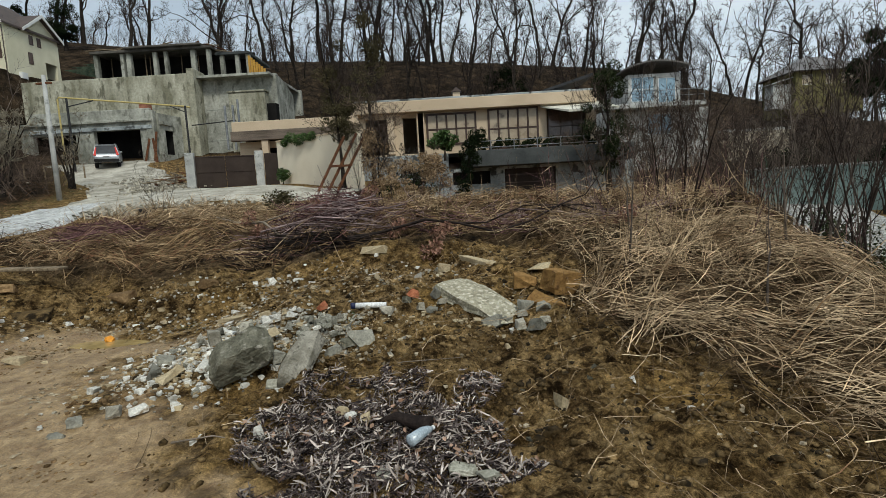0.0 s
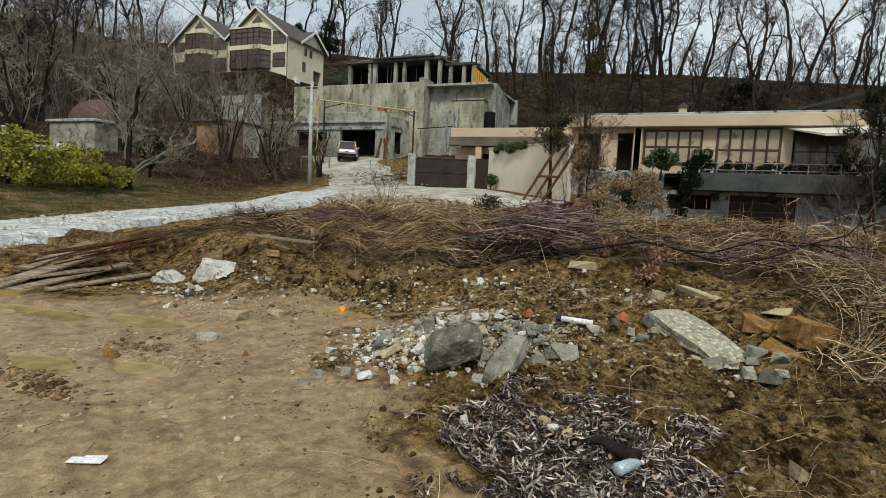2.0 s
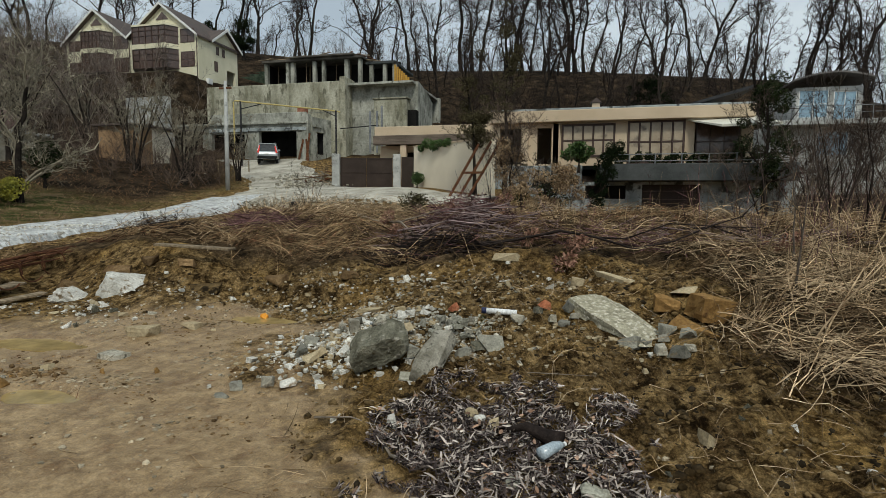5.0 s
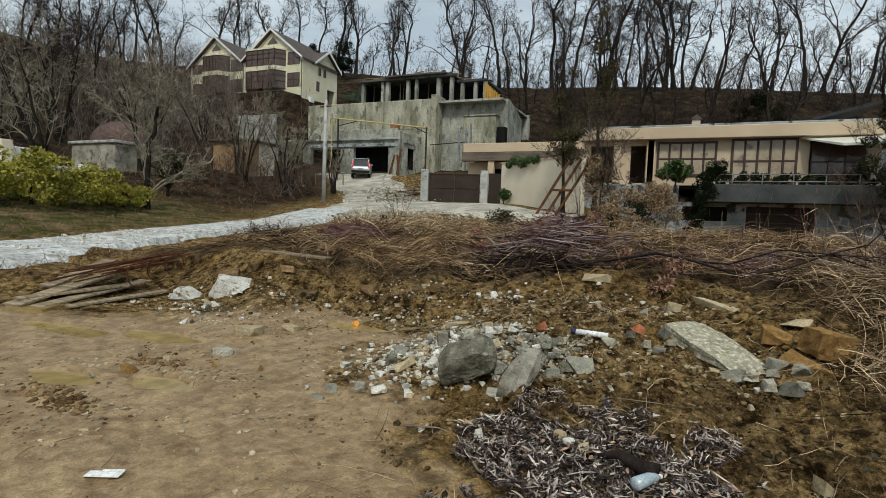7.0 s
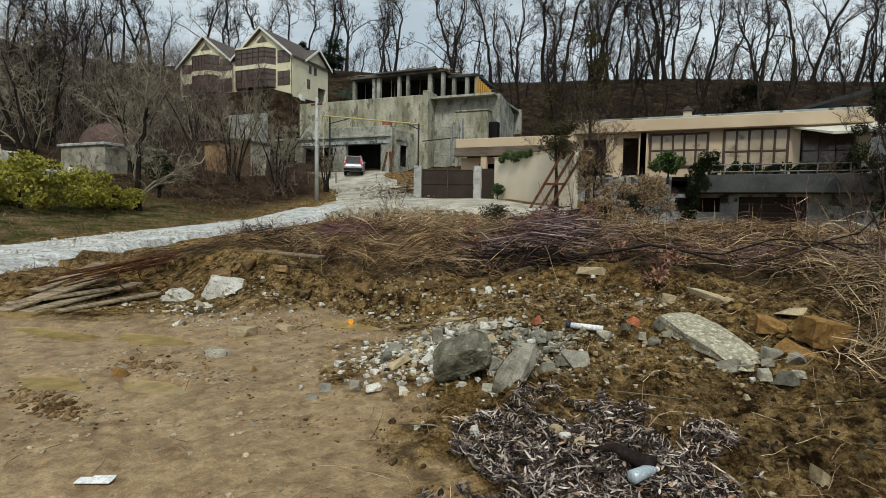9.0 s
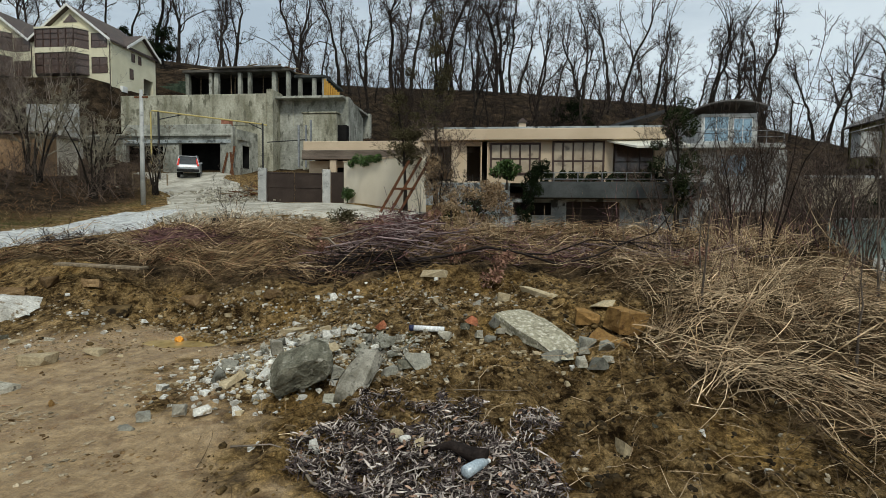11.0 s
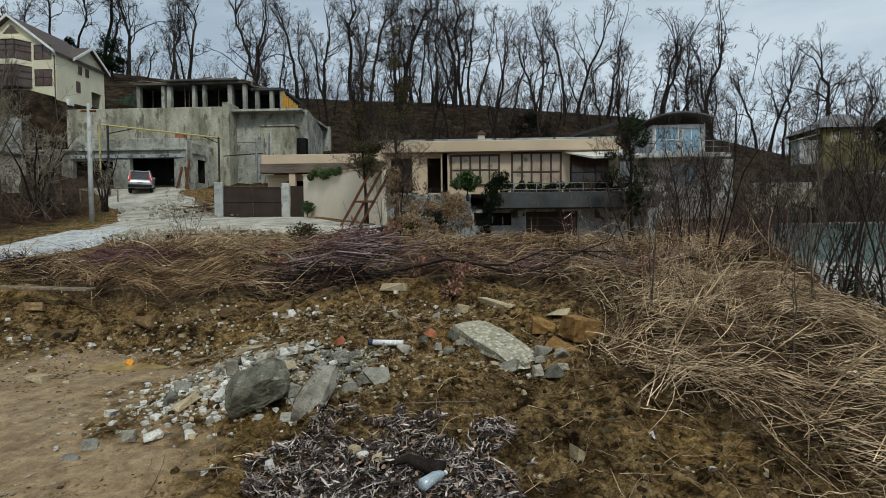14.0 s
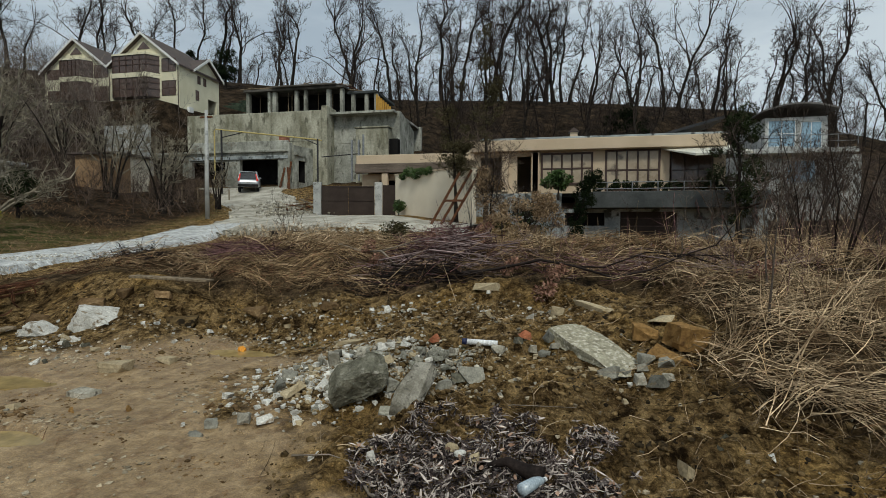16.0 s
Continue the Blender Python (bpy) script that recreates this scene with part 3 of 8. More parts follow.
def strip(name, pts, material, label, lift=0.05, across=9):
    """A road strip that lies on the ground. pts: rows of x, y, half width to the one side and the other."""
    rows = []
    p = np.array(pts, float)
    s = np.linspace(0, len(p) - 1, 90)
    q = np.stack([np.interp(s, np.arange(len(p)), p[:, i]) for i in range(4)], 1)
    t = np.gradient(q[:, :2], axis=0)
    t /= np.linalg.norm(t, axis=1, keepdims=True)
    nrm = np.stack([-t[:, 1], t[:, 0]], 1)
    for u in np.linspace(-1, 1, across):
        w = np.where(u < 0, q[:, 2] * -u, q[:, 3] * u) * np.sign(u)
        w = w * (1 + 0.16 * vnoise(s * 3, s * 0 + u, 1.0) * (abs(u) > 0.9))
        xy = q[:, :2] + nrm * w[:, None]
        edge = lift - (0.3 if abs(u) > 0.95 else 0)
        rows.append(np.stack([xy[:, 0], xy[:, 1], terr(xy[:, 0], xy[:, 1]) + edge + 0.02 * vnoise(xy[:, 0], xy[:, 1], 0.6)], 1))
    V = np.stack(rows, 1)
    a, c = V.shape[:2]
    i = np.arange(a * c).reshape(a, c)
    F = np.stack([i[:-1, :-1], i[1:, :-1], i[1:, 1:], i[:-1, 1:]], -1).reshape(-1, 4)
    return tagged(new(name, np_mesh(name, V.reshape(-1, 3), F, material, True)), label, "road", kind="structure")


strip("road", [(-10.2, -16, 2.2, 2.2), (-11.2, 0, 2.6, 2.0), (-12.4, 6, 1.7, 1.9), (-12.9, 9, 0.85, 2.2), (-13.9, 12.6, 0.75, 2.3), (-15.6, 18, 1.4, 2.0), (-16.8, 23.4, 1.8, 1.8)], M["gravel"], "white crushed gravel road on a slight rise", 0.16)
strip("driveway", [(-16.2, 21.5, 4.4, 2.0), (-15.3, 25, 7.5, 3.2), (-16.5, 29, 2.2, 3.4), (-20, 33.5, 2.6, 3.0), (-24.5, 38.5, 3.0, 3.0), (-27, 42.5, 4.5, 5.0)], M["dustroad"], "pale packed gravel drive in front of a gate", 0.14)
strip("forecourt", [(-18.0, 26.6, 1.6, 1.6), (-15.4, 25.6, 3.3, 3.0), (-10, 25.5, 3.7, 3.4), (-6.5, 24.4, 2.0, 1.9), (-3.8, 23.6, 1.0, 0.9)], M["dustroad"], "pale packed gravel forecourt before the wall", 0.152)
strip("lane", [(path_x(-12) + 0.3, -12, 0.8, 1.6), (path_x(5), 5, 0.75, 1.7), (path_x(13), 13, 0.9, 1.7), (path_x(21), 21, 1.4, 1.7), (path_x(29), 29, 2.2, 3.0)], M["lanegravel"], "white gravel lane below the lot", 0.17)


# ---- buildings ----
def wall(mb, x0, x1, z0, z1, y0, y1, holes=()):
    """A wall along x with openings (xa, xb, za, zb) cut through it, as one closed body."""
    clip = [(max(h[0], x0), min(h[1], x1), max(h[2], z0), min(h[3], z1)) for h in holes]
    xs = sorted({x0, x1, *(h[0] for h in clip), *(h[1] for h in clip)})
    zs = sorted({z0, z1, *(h[2] for h in clip), *(h[3] for h in clip)})
    nx_, nz_ = len(xs) - 1, len(zs) - 1
    full = {(i, j): not any(h[0] < (xs[i] + xs[i + 1]) / 2 < h[1] and h[2] < (zs[j] + zs[j + 1]) / 2 < h[3] for h in clip) for i in range(nx_) for j in range(nz_)}
    ids, vs, fs = {}, [], []

    def at(i, j, k):
        if (i, j, k) not in ids:
            ids[i, j, k] = len(vs)
            vs.append((xs[i], (y0, y1)[k], zs[j]))
        return ids[i, j, k]

    for (i, j), solid_cell in full.items():
        if not solid_cell:
            continue
        fs.append((at(i, j, 0), at(i + 1, j, 0), at(i + 1, j + 1, 0), at(i, j + 1, 0)))
        fs.append((at(i, j, 1), at(i, j + 1, 1), at(i + 1, j + 1, 1), at(i + 1, j, 1)))
        for di, dj, e in ((-1, 0, ((i, j), (i, j + 1))), (1, 0, ((i + 1, j + 1), (i + 1, j))), (0, -1, ((i + 1, j), (i, j))), (0, 1, ((i, j + 1), (i + 1, j + 1)))):
            if not full.get((i + di, j + dj), False):
                (a, b), (c, d) = e
                fs.append((at(a, b, 0), at(c, d, 0), at(c, d, 1), at(a, b, 1)))
    return mb.add(vs, fs)


def window(parent, x0, x1, z0, z1, y, nx=1, nz=1, glass="brownglass", fr="brownframe", w=0.06, turn=None):
    """A glazed window: frame with mullions, and each pane."""
    holder = part("window_frame", window_frame(x0, x1, z0, z1, y, nx, nz, w), M[fr], parent)
    if turn is not None:
        holder.matrix_local = turn
    for i in range(nx):
        for j in range(nz):
            a, b = x0 + (x1 - x0) * i / nx, x0 + (x1 - x0) * (i + 1) / nx
            c, d = z0 + (z1 - z0) * j / nz, z0 + (z1 - z0) * (j + 1) / nz
            part("pane", MB().box(a + w / 2, b - w / 2, y + 0.03, y + 0.045, c + w / 2, d - w / 2), M[glass], holder)
    return holder


def window_frame(x0, x1, z0, z1, y, nx, nz, w):
    mb = MB()
    for i in range(nx + 1):
        x = x0 + (x1 - x0) * i / nx
        k = w if i in (0, nx) else w * 0.7
        mb.box(x - k / 2, x + k / 2, y, y + 0.08, z0, z1, 0.008)
    for j in range(nz + 1):
        z = z0 + (z1 - z0) * j / nz
        k = w if j in (0, nz) else w * 0.7
        mb.box(x0 - w / 2, x1 + w / 2, y + 0.004, y + 0.076, z - k / 2, z + k / 2, 0.008)
    return mb


def concrete_shell():
    """Unfinished raw concrete house with an open column storey on top."""
    base = thing("unfinished_house", pose(0, 0, 4.5), "unfinished raw concrete house with an open column storey", "building")
    z = 4.5
    mb = MB()
    mb.box(-36.2, -21.8, 46.0, 46.5, 0, 8.35, 0.05)
    mb.box(-21.8, -21.2, 46.0, 48.2, 0, 8.75, 0.05)
    part("wall", mb, M["concrete_y"], base, "stained concrete wall with damp streaks")
    mb = MB()
    wall(mb, -21.2, -14.6, 0, 8.3, 47.6, 48.1, [])
    mb.prism([(48.1, 0), (52.6, 0), (52.6, 7.2), (50.4, 7.9), (48.1, 8.3)], -15.1, -14.6, "x")
    part("wall", mb, M["concrete"], base)
    for z0, x0, x1, y0 in ((2.75, -36.1, -21.9, 45.97), (5.5, -36.1, -21.9, 45.97), (2.7, -21.1, -18.8, 47.57), (5.4, -21.1, -14.7, 47.57)):
        part("pour_line", MB().box(x0, x1, y0, y0 + 0.06, z0, z0 + 0.035, 0.008), M["concrete"], base, "rough ridge between two concrete pours")
    for x, y0 in ((-33.5, 45.98), (-30.4, 45.98), (-27.3, 45.98), (-24.2, 45.98), (-19.9, 47.58)):
        part("shutter_joint", MB().box(x, x + 0.025, y0, y0 + 0.05, 5.6, 8.2, 0.005), M["concrete_y"], base)
    part("wall", MB().box(-36.2, -14.6, 55.5, 56, 0, 8.3), M["concrete"], base)
    mb = MB().box(-18.6, -15.4, 46.6, 47.6, 0, 6.6, 0.04)
    mb.box(-18.7, -15.3, 46.5, 47.6, 6.6, 6.75, 0.03)
    part("annex", mb, M["concrete_y"], base, "lower concrete annex with a dark doorway")
    # solid near-black box stands for the shaded door opening
    part("doorway", MB().box(-15.6, -14.58, 46.9, 47.7, 2.8, 5.6), M["dark"], base)
    part("slab", MB().box(-36.0, -14.8, 46.5, 55.5, 8.0, 8.2), M["concrete"], base)
    part("slab", MB().box(-31.6, -20.6, 48.6, 55, 11.1, 11.34, 0.03), M["slabdark"], base, "weathered roof slab with ragged edge")
    part("slab", MB().box(-28.3, -21.4, 48.3, 54, 11.345, 11.52, 0.03), M["slabdark"], base)
    part("slab", MB().box(-20.5, -17.4, 49.2, 55, 10.55, 10.8, 0.03), M["slate"], base)
    for x, w in ((-31.3, 0.36), (-28.9, 0.3), (-28.3, 0.42), (-25.9, 0.34), (-24.9, 0.3), (-22.4, 0.42), (-21.0, 0.34)):
        part("column", MB().box(x - w / 2, x + w / 2, 48.9, 49.35, 8.2, 11.1, 0.03), M["concrete"], base)
    for x in (-20.0, -18.6, -17.6):
        part("column", MB().box(x - 0.18, x + 0.18, 49.4, 49.8, 8.2, 10.6, 0.03), M["concrete"], base)
    deb = np.random.RandomState(71)
    for i in range(16):
        x, L = deb.uniform(-31.2, -19.0), deb.uniform(0.8, 2.6)
        part("roof_plank", MB().box(-L / 2, L / 2, -0.1, 0.1, -0.03, 0.03, 0.01, pose(x, 48.9 + deb.uniform(0, 1.2), (11.56 if -28.3 < x < -21.4 else 11.38 if x < -20.6 else 10.85) + deb.uniform(0, 0.12), deb.normal(0, 4), deb.normal(0, 5), deb.normal(0, 30))), M["rust" if i % 3 == 0 else "wood"], base, "loose plank on the roof slab")
    # near-black sheets added close behind the columns to paint the storey's shade
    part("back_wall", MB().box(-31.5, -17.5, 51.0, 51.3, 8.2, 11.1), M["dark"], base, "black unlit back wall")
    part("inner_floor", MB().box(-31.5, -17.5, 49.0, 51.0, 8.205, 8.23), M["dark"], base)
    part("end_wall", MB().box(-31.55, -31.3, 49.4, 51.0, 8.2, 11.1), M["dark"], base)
    part("prop", MB().tube([(-27.1, 49.6, 8.2), (-27.1, 49.6, 11.1)], 0.05), M["wood"], base)
    for i in range(9):
        x = -30.8 + i * 1.15 + 0.3 * math.sin(i * 5)
        part("prop", MB().tube([(x, 50.4 + (i % 3) * 0.6, 8.2), (x + 0.05, 50.4 + (i % 3) * 0.6, 11.1)], 0.05, 6), M["wood"], base)
    mb = MB()
    for i in range(7):
        mb.box(-17.3 + i * 0.22, -17.12 + i * 0.22, 48.6, 48.7, 8.3, 10.2 - i * 0.2, 0.01)
    part("formwork", mb, M["ochre"], base, "ochre formwork boards")
    # debris ridge on the roof
    for i in range(14):
        x = -31.0 + i * 0.75
        part("board", MB().box(-1.1, 1.1, -0.1, 0.1, 0, 0.06, 0.01, pose(x, 48.9 + (i % 4) * 0.5, 11.45 + 0.1 * (i % 3), 0, 6 * math.sin(i * 3), 25 * math.sin(i * 7))), M["wood"], base)


def garage_block():
    """Concrete garage with two open bays, a side window and a parapet."""
    base = thing("garage_building", pose(0, 0, 5.0), "unfinished concrete garage with open dark bays", "building")
    mb = wall(MB(), -41, -23.6, 0, 3.55, 43.0, 43.4, [(-40.6, -38, -0.1, 2.6), (-37.4, -34.4, -0.1, 2.7), (-33.4, -29.9, -0.1, 2.8), (-28.4, -24.6, -0.1, 2.95)])
    part("wall", mb, M["concrete"], base)
    part("parapet", MB().box(-41, -23.5, 42.75, 43.45, 3.55, 3.75, 0.03).box(-33.5, -23.7, 43.05, 43.4, 3.75, 4.6, 0.04), M["concrete"], base, "concrete parapet with flaking render")
    part("lintel", MB().box(-33.6, -23.55, 42.85, 43.0, 2.95, 3.25, 0.02), M["greyblue"], base)
    side = MB()
    a = pose(-23.6, 43.0, 0, 0, 0, 78)
    for x0, x1, z0, z1 in ((0.4, 1.1, 0, 4.2), (1.1, 2.1, 0, 0.9), (1.1, 2.1, 2.9, 4.2), (2.1, 4.2, 0, 4.2)):
        side.box(x0, x1, -0.3, 0, z0, z1, 0, a)
    part("wall", side, M["concrete"], base)
    part("pier", MB().box(-24.0, -23.4, 42.9, 43.5, 0, 4.4, 0.03), M["concrete"], base)
    part("chimney", MB().box(-24.6, -23.9, 43.2, 43.9, 4.2, 5.0, 0.03), M["brick"], base, "red brick chimney stub")
    # near-black sheet and floor paint the shade inside the bays
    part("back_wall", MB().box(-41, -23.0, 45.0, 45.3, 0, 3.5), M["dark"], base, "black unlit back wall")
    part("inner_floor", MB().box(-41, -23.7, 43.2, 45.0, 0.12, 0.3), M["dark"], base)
    part("slab", MB().box(-41, -22.9, 43.4, 46.8, 3.3, 3.55), M["concrete"], base)
    for i, (x, lean) in enumerate(((-24.3, 12), (-23.9, -8), (-24.7, 5))):
        part("leaning_board", MB().box(-0.1, 0.1, -0.02, 0.02, 0, 2.6, 0.01, pose(x + 0.6 * i, 42.7, 0.1, -6, lean, 0)), M["rust"], base, "reddish board leaning on the wall")


M["slabdark"] = mat("wet_dark_slab", (0.05, 0.045, 0.04), (0.13, 0.12, 0.105), 0.8, 0.9, 0.3, 10)
M["ochre"] = mat("ochre_boards", (0.38, 0.20, 0.04), (0.50, 0.29, 0.07), 2, 0.8, 0.1)
M["brick"] = mat("red_brick", (0.22, 0.09, 0.06), (0.32, 0.15, 0.10), 3, 0.9, 0.2)
concrete_shell()
garage_block()


def yellow_house():
    """Twin-gabled cream house with brown glazed bays, on the slope."""
    base = thing("twin_gabled_house", pose(-40.2, 50, 14.45) @ Matrix.Scale(0.92, 4), "cream twin-gabled house with brown glazed bays", "house")
    W, H = 19.4, 5.4
    mb = wall(MB(), -W, 0, 0.0, H, 0, 0.35, [])
    for gx0 in (-W, -W / 2):
        xm = gx0 + W / 4
        mb.prism([(gx0 + 0.01, H), (gx0 + W / 2 - 0.01, H), (xm, H + 3.7)], 0.002, 0.348)
    part("wall", mb, M["cream"], base)
    side = MB()
    m = pose(0, 0, 0, 0, 0, 90)
    for a, b, c, d in ((0.354, 2.8, 0, H), (2.8, 3.4, 0, 1.9), (2.8, 3.4, 3.2, H), (3.4, 5.2, 0, H), (5.2, 6.9, 2.6, H), (6.9, 7.4, 0, H)):
        side.box(a, b, 0, 0.35, c, d, 0, m)
    side.prism([(2.2, H + 0.002), (7.4, H + 0.002), (4.8, H + 1.9)], -0.35, 0, "x")
    part("wall", side, M["cream"], base)
    for s in (-1, 1):
        part("dormer_roof", MB().prism([(4.8, H + 1.95), (4.8, H + 2.1), (4.8 + s * 2.9, H - 0.1), (4.8 + s * 2.9, H - 0.25)], -3.0, 0.5, "x"), M["roofbrown"], base)
        part("dormer_bargeboard", MB().prism([(4.8, H + 1.8), (4.8, H + 2.15), (4.8 + s * 2.95, H - 0.05), (4.8 + s * 2.95, H - 0.35)], 0.5, 0.58, "x"), M["white"], base, "white bargeboard")
    part("porch_back", MB().box(-1.6, -1.4, 5.2, 6.9, 0, 2.6), M["brownframe"], base)
    for y0, y1, z0, z1 in ((2.85, 3.35, 1.95, 3.15), (3.2, 3.65, 4.0, 5.0), (4.3, 4.75, 4.0, 5.0)):
        part("window", MB().box(0.0, 0.03, y0, y1, z0, z1).box(0.03, 0.06, y0 - 0.05, y0, z0, z1).box(0.03, 0.06, y1, y1 + 0.05, z0, z1), M["brownglass"], base)
    part("wall", MB().box(-W, -0.354, 7.05, 7.4, 0, H), M["cream"], base)
    part("wall", MB().box(-W, -W + 0.35, 0.354, 7.046, 0, H), M["cream"], base)
    for gx0 in (-W, -W / 2):
        xm, e = gx0 + W / 4, 0.3
        for s, name in ((-1, "roof_left"), (1, "roof_right")):
            x_e = xm + s * (W / 4 + e * (1 if (s < 0) == (gx0 == -W) else 0))
            z_e = H - 0.38 * (0.76 if x_e in (gx0, gx0 + W / 2) else 1.5)
            poly = [(xm, H + 3.75), (xm, H + 3.95), (x_e, z_e + 0.55), (x_e, z_e + 0.35)]
            part("roof", MB().prism(poly, -0.5, 7.6), M["roofbrown"], base, "dark brown sheet roof")
            edge = [(xm, H + 3.72), (xm, H + 4.0), (x_e, z_e + 0.6), (x_e, z_e + 0.32)]
            part("bargeboard", MB().prism(edge, -0.58, -0.5), M["white"], base, "white bargeboard")
        # gable vent
        part("gable_window", MB().prism([(xm - 0.9, H + 2.1), (xm + 0.9, H + 2.1), (xm, H + 3.0)], -0.06, 0.0), M["brownglass"], base)
        # two storeys of bay glazing
        left_half = gx0 == -W
        for k, (z0, z1) in enumerate(((1.7, 3.9), (4.5, 6.5))):
            b0, b1 = (gx0 + 2.7, gx0 + 7.3) if left_half else (gx0 + 0.6, gx0 + 7.0)
            bay = part("bay", MB().prism([(b0, 0), (b0 + 0.9, -1.1), (b1 - 0.9, -1.1), (b1, 0)], z0, z1, "z"), M["brownglass"], base, "brown glazed bay")
            fr = MB()
            for z in (z0, z0 + 0.9, (z0 + z1) / 2 + 0.5, z1):
                fr.prism([(b0 - 0.05, 0), (b0 + 0.86, -1.16), (b1 - 0.86, -1.16), (b1 + 0.05, 0)], z - 0.05, z + 0.05, "z")
            for i in range(6):
                x = b0 + 0.9 + (b1 - b0 - 1.8) * i / 5
                fr.box(x - 0.05, x + 0.05, -1.17, -1.08, z0, z1)
            part("bay_frame", fr, M["brownframe"], bay)
            part("band", MB().prism([(b0 - 0.1, 0), (b0 + 0.85, -1.22), (b1 - 0.85, -1.22), (b1 + 0.1, 0)], z1, z1 + 0.55 if k == 0 else z1 + 0.2, "z"), M["cream"], base)
            if left_half:
                window(base, b1 + 0.15, gx0 + W / 2 - 0.25, z0, z1 - 0.5, -0.06, 2, 2)
                window(base, gx0 + 0.5, b0 - 0.25, z0 + 0.1, z1 - 0.7, -0.06, 1, 2)
            else:
                window(base, b1 + 0.35, gx0 + W / 2 - 0.5, z0 + 0.2, z1 - 0.3, -0.06, 2, 2)
    for x in (-W / 2, -0.1, -W + 0.1):
        part("downpipe", MB().tube([(x, -0.12, -2.4), (x, -0.12, H - 0.3)], 0.045, 6), M["roofbrown"], base)
    part("basement", MB().box(-W, 0, 0.1, 7.3, -5.5, -0.02), M["offwhite"], base, "grey basement wall")
    part("air_conditioner", MB().box(0.0, 0.35, 1.2, 2.0, 0.1, 0.75, 0.03), M["white"], base)


yellow_house()


def netted_terrace():
    """Stepped bank behind the shell, held by dark green netting."""
    base = thing("netted_terrace", pose(-44.0, 61.6, float(terr(-40, 61.6)) - 1.0), "stepped bank covered with dark green netting", "terrace")
    for k in range(5):
        part("terrace_step", MB().box(0.3 * k, 8.6 - 0.2 * k, 1.3 * k, 1.3 * k + 1.5, 0, 1.9 + 0.62 * k, 0.06), M["net"], base, "netted earth step")


M["net"] = mat("green_netting", (0.018, 0.028, 0.020), (0.06, 0.08, 0.055), 1.5, 0.9, 0.3, 14, (0.07, 0.05, 0.03), 0.64)
netted_terrace()


def villa():
    """Low villa: roof fascia, glazed front, terrace over a garage."""
    base = thing("terrace_villa", pose(0, 0, 0.9), "low peach villa with a glazed terrace over a garage", "house")
    f = MB()
    wall(f, -5.0, 8.6, 2.9, 6.0, 31.5, 31.8, [(-4.6, -3.2, 3.0, 5.1), (-2.4, -1.6, 3.0, 5.1), (-1.0, 1.95, 3.4, 5.2), (2.62, 5.6, 3.0, 5.32), (6.1, 8.4, 3.0, 5.3)])
    part("wall", f, M["peach"], base)
    part("fascia", MB().box(-5.2, 8.9, 30.9, 31.45, 5.35, 6.0, 0.03), M["peach"], base, "peach roof fascia")
    part("roof", MB().box(-5.2, 9.0, 31.0, 39, 6.0, 6.12, 0.02), M["greyblue"], base)
    window(base, -0.95, 1.9, 3.45, 5.2, 31.42, 5, 2, "paleglass", w=0.12)
    window(base, 2.68, 5.55, 3.05, 5.3, 31.42, 5, 2, "paleglass", w=0.12)
    window(base, 6.2, 8.3, 3.05, 5.2, 31.46, 3, 2, "brownglass")
    for x in (-3.1, -1.35, -1.3):
        part("pier", MB().box(x - 0.2, x + 0.2, 31.2, 31.5, 3.0, 5.3, 0.02), M["peach"], base)
    part("awning", MB().prism([(5.7, 5.35), (9.2, 5.42), (9.2, 5.36), (5.7, 5.29)], 31.2, 31.45).add([(5.7, 31.3, 5.3), (9.3, 31.3, 5.4), (9.6, 29.2, 4.78), (6.9, 29.2, 4.74), (5.7, 31.3, 5.25), (9.3, 31.3, 5.35), (9.6, 29.2, 4.66), (6.9, 29.2, 4.62)], [(0, 1, 2, 3), (4, 7, 6, 5), (0, 3, 7, 4), (1, 5, 6, 2), (3, 2, 6, 7), (0, 4, 5, 1)]), M["awning"], base, "white canvas awning")
    part("terrace", MB().box(1.1, 10.6, 29.6, 31.5, 1.95, 2.85, 0.03), M["slate"], base, "dark grey terrace edge")
    low = wall(MB(), 0.2, 11.0, -0.6, 1.95, 31.0, 31.3, [(3.45, 6.45, -0.7, 1.8), (0.4, 2.6, 1.0, 1.75)])
    part("wall", low, M["greyblue"], base, "grey wall with peeling white paint")
    part("garage_door", MB().box(3.45, 6.45, 31.15, 31.22, -0.5, 1.8), M["gatebrown"], base, "dark brown garage door")
    for i in range(5):
        part("garage_door_rib", MB().box(3.5, 6.4, 31.12, 31.15, -0.4 + i * 0.45, -0.34 + i * 0.45, 0.005), M["brownframe"], base)
    # near-black sheet paints the shade in the wall opening
    part("vent_recess", MB().box(0.4, 2.6, 31.28, 31.34, 1.0, 1.75), M["dark"], base)
    part("wall", MB().box(-5, 0.2, 31.2, 31.5, -0.6, 2.9), M["greyblue"], base)
    part("back_wall", MB().box(-5, 11, 38.6, 39, -0.6, 6.0), M["peach"], base)
    part("wall", MB().box(8.6, 9.0, 31.5, 39, -0.6, 6.0), M["peach"], base)
    part("wall", MB().box(-5.0, -4.7, 31.8, 39, -0.6, 6.0), M["peach"], base)
    part("floor_slab", MB().box(-4.7, 8.6, 31.8, 38.6, 2.7, 2.9), M["slate"], base)
    rail = MB()
    for z in (3.35, 3.0):
        rail.tube([(1.3, 29.75, z), (10.5, 29.75, z)], 0.025, 6)
    part("handrail", rail, M["steel"], base, "thin steel rail")
    for i in range(8):
        part("baluster", MB().tube([(1.3 + i * 1.3, 29.75, 2.85), (1.3 + i * 1.3, 29.75, 3.36)], 0.03, 6), M["steel"], base)
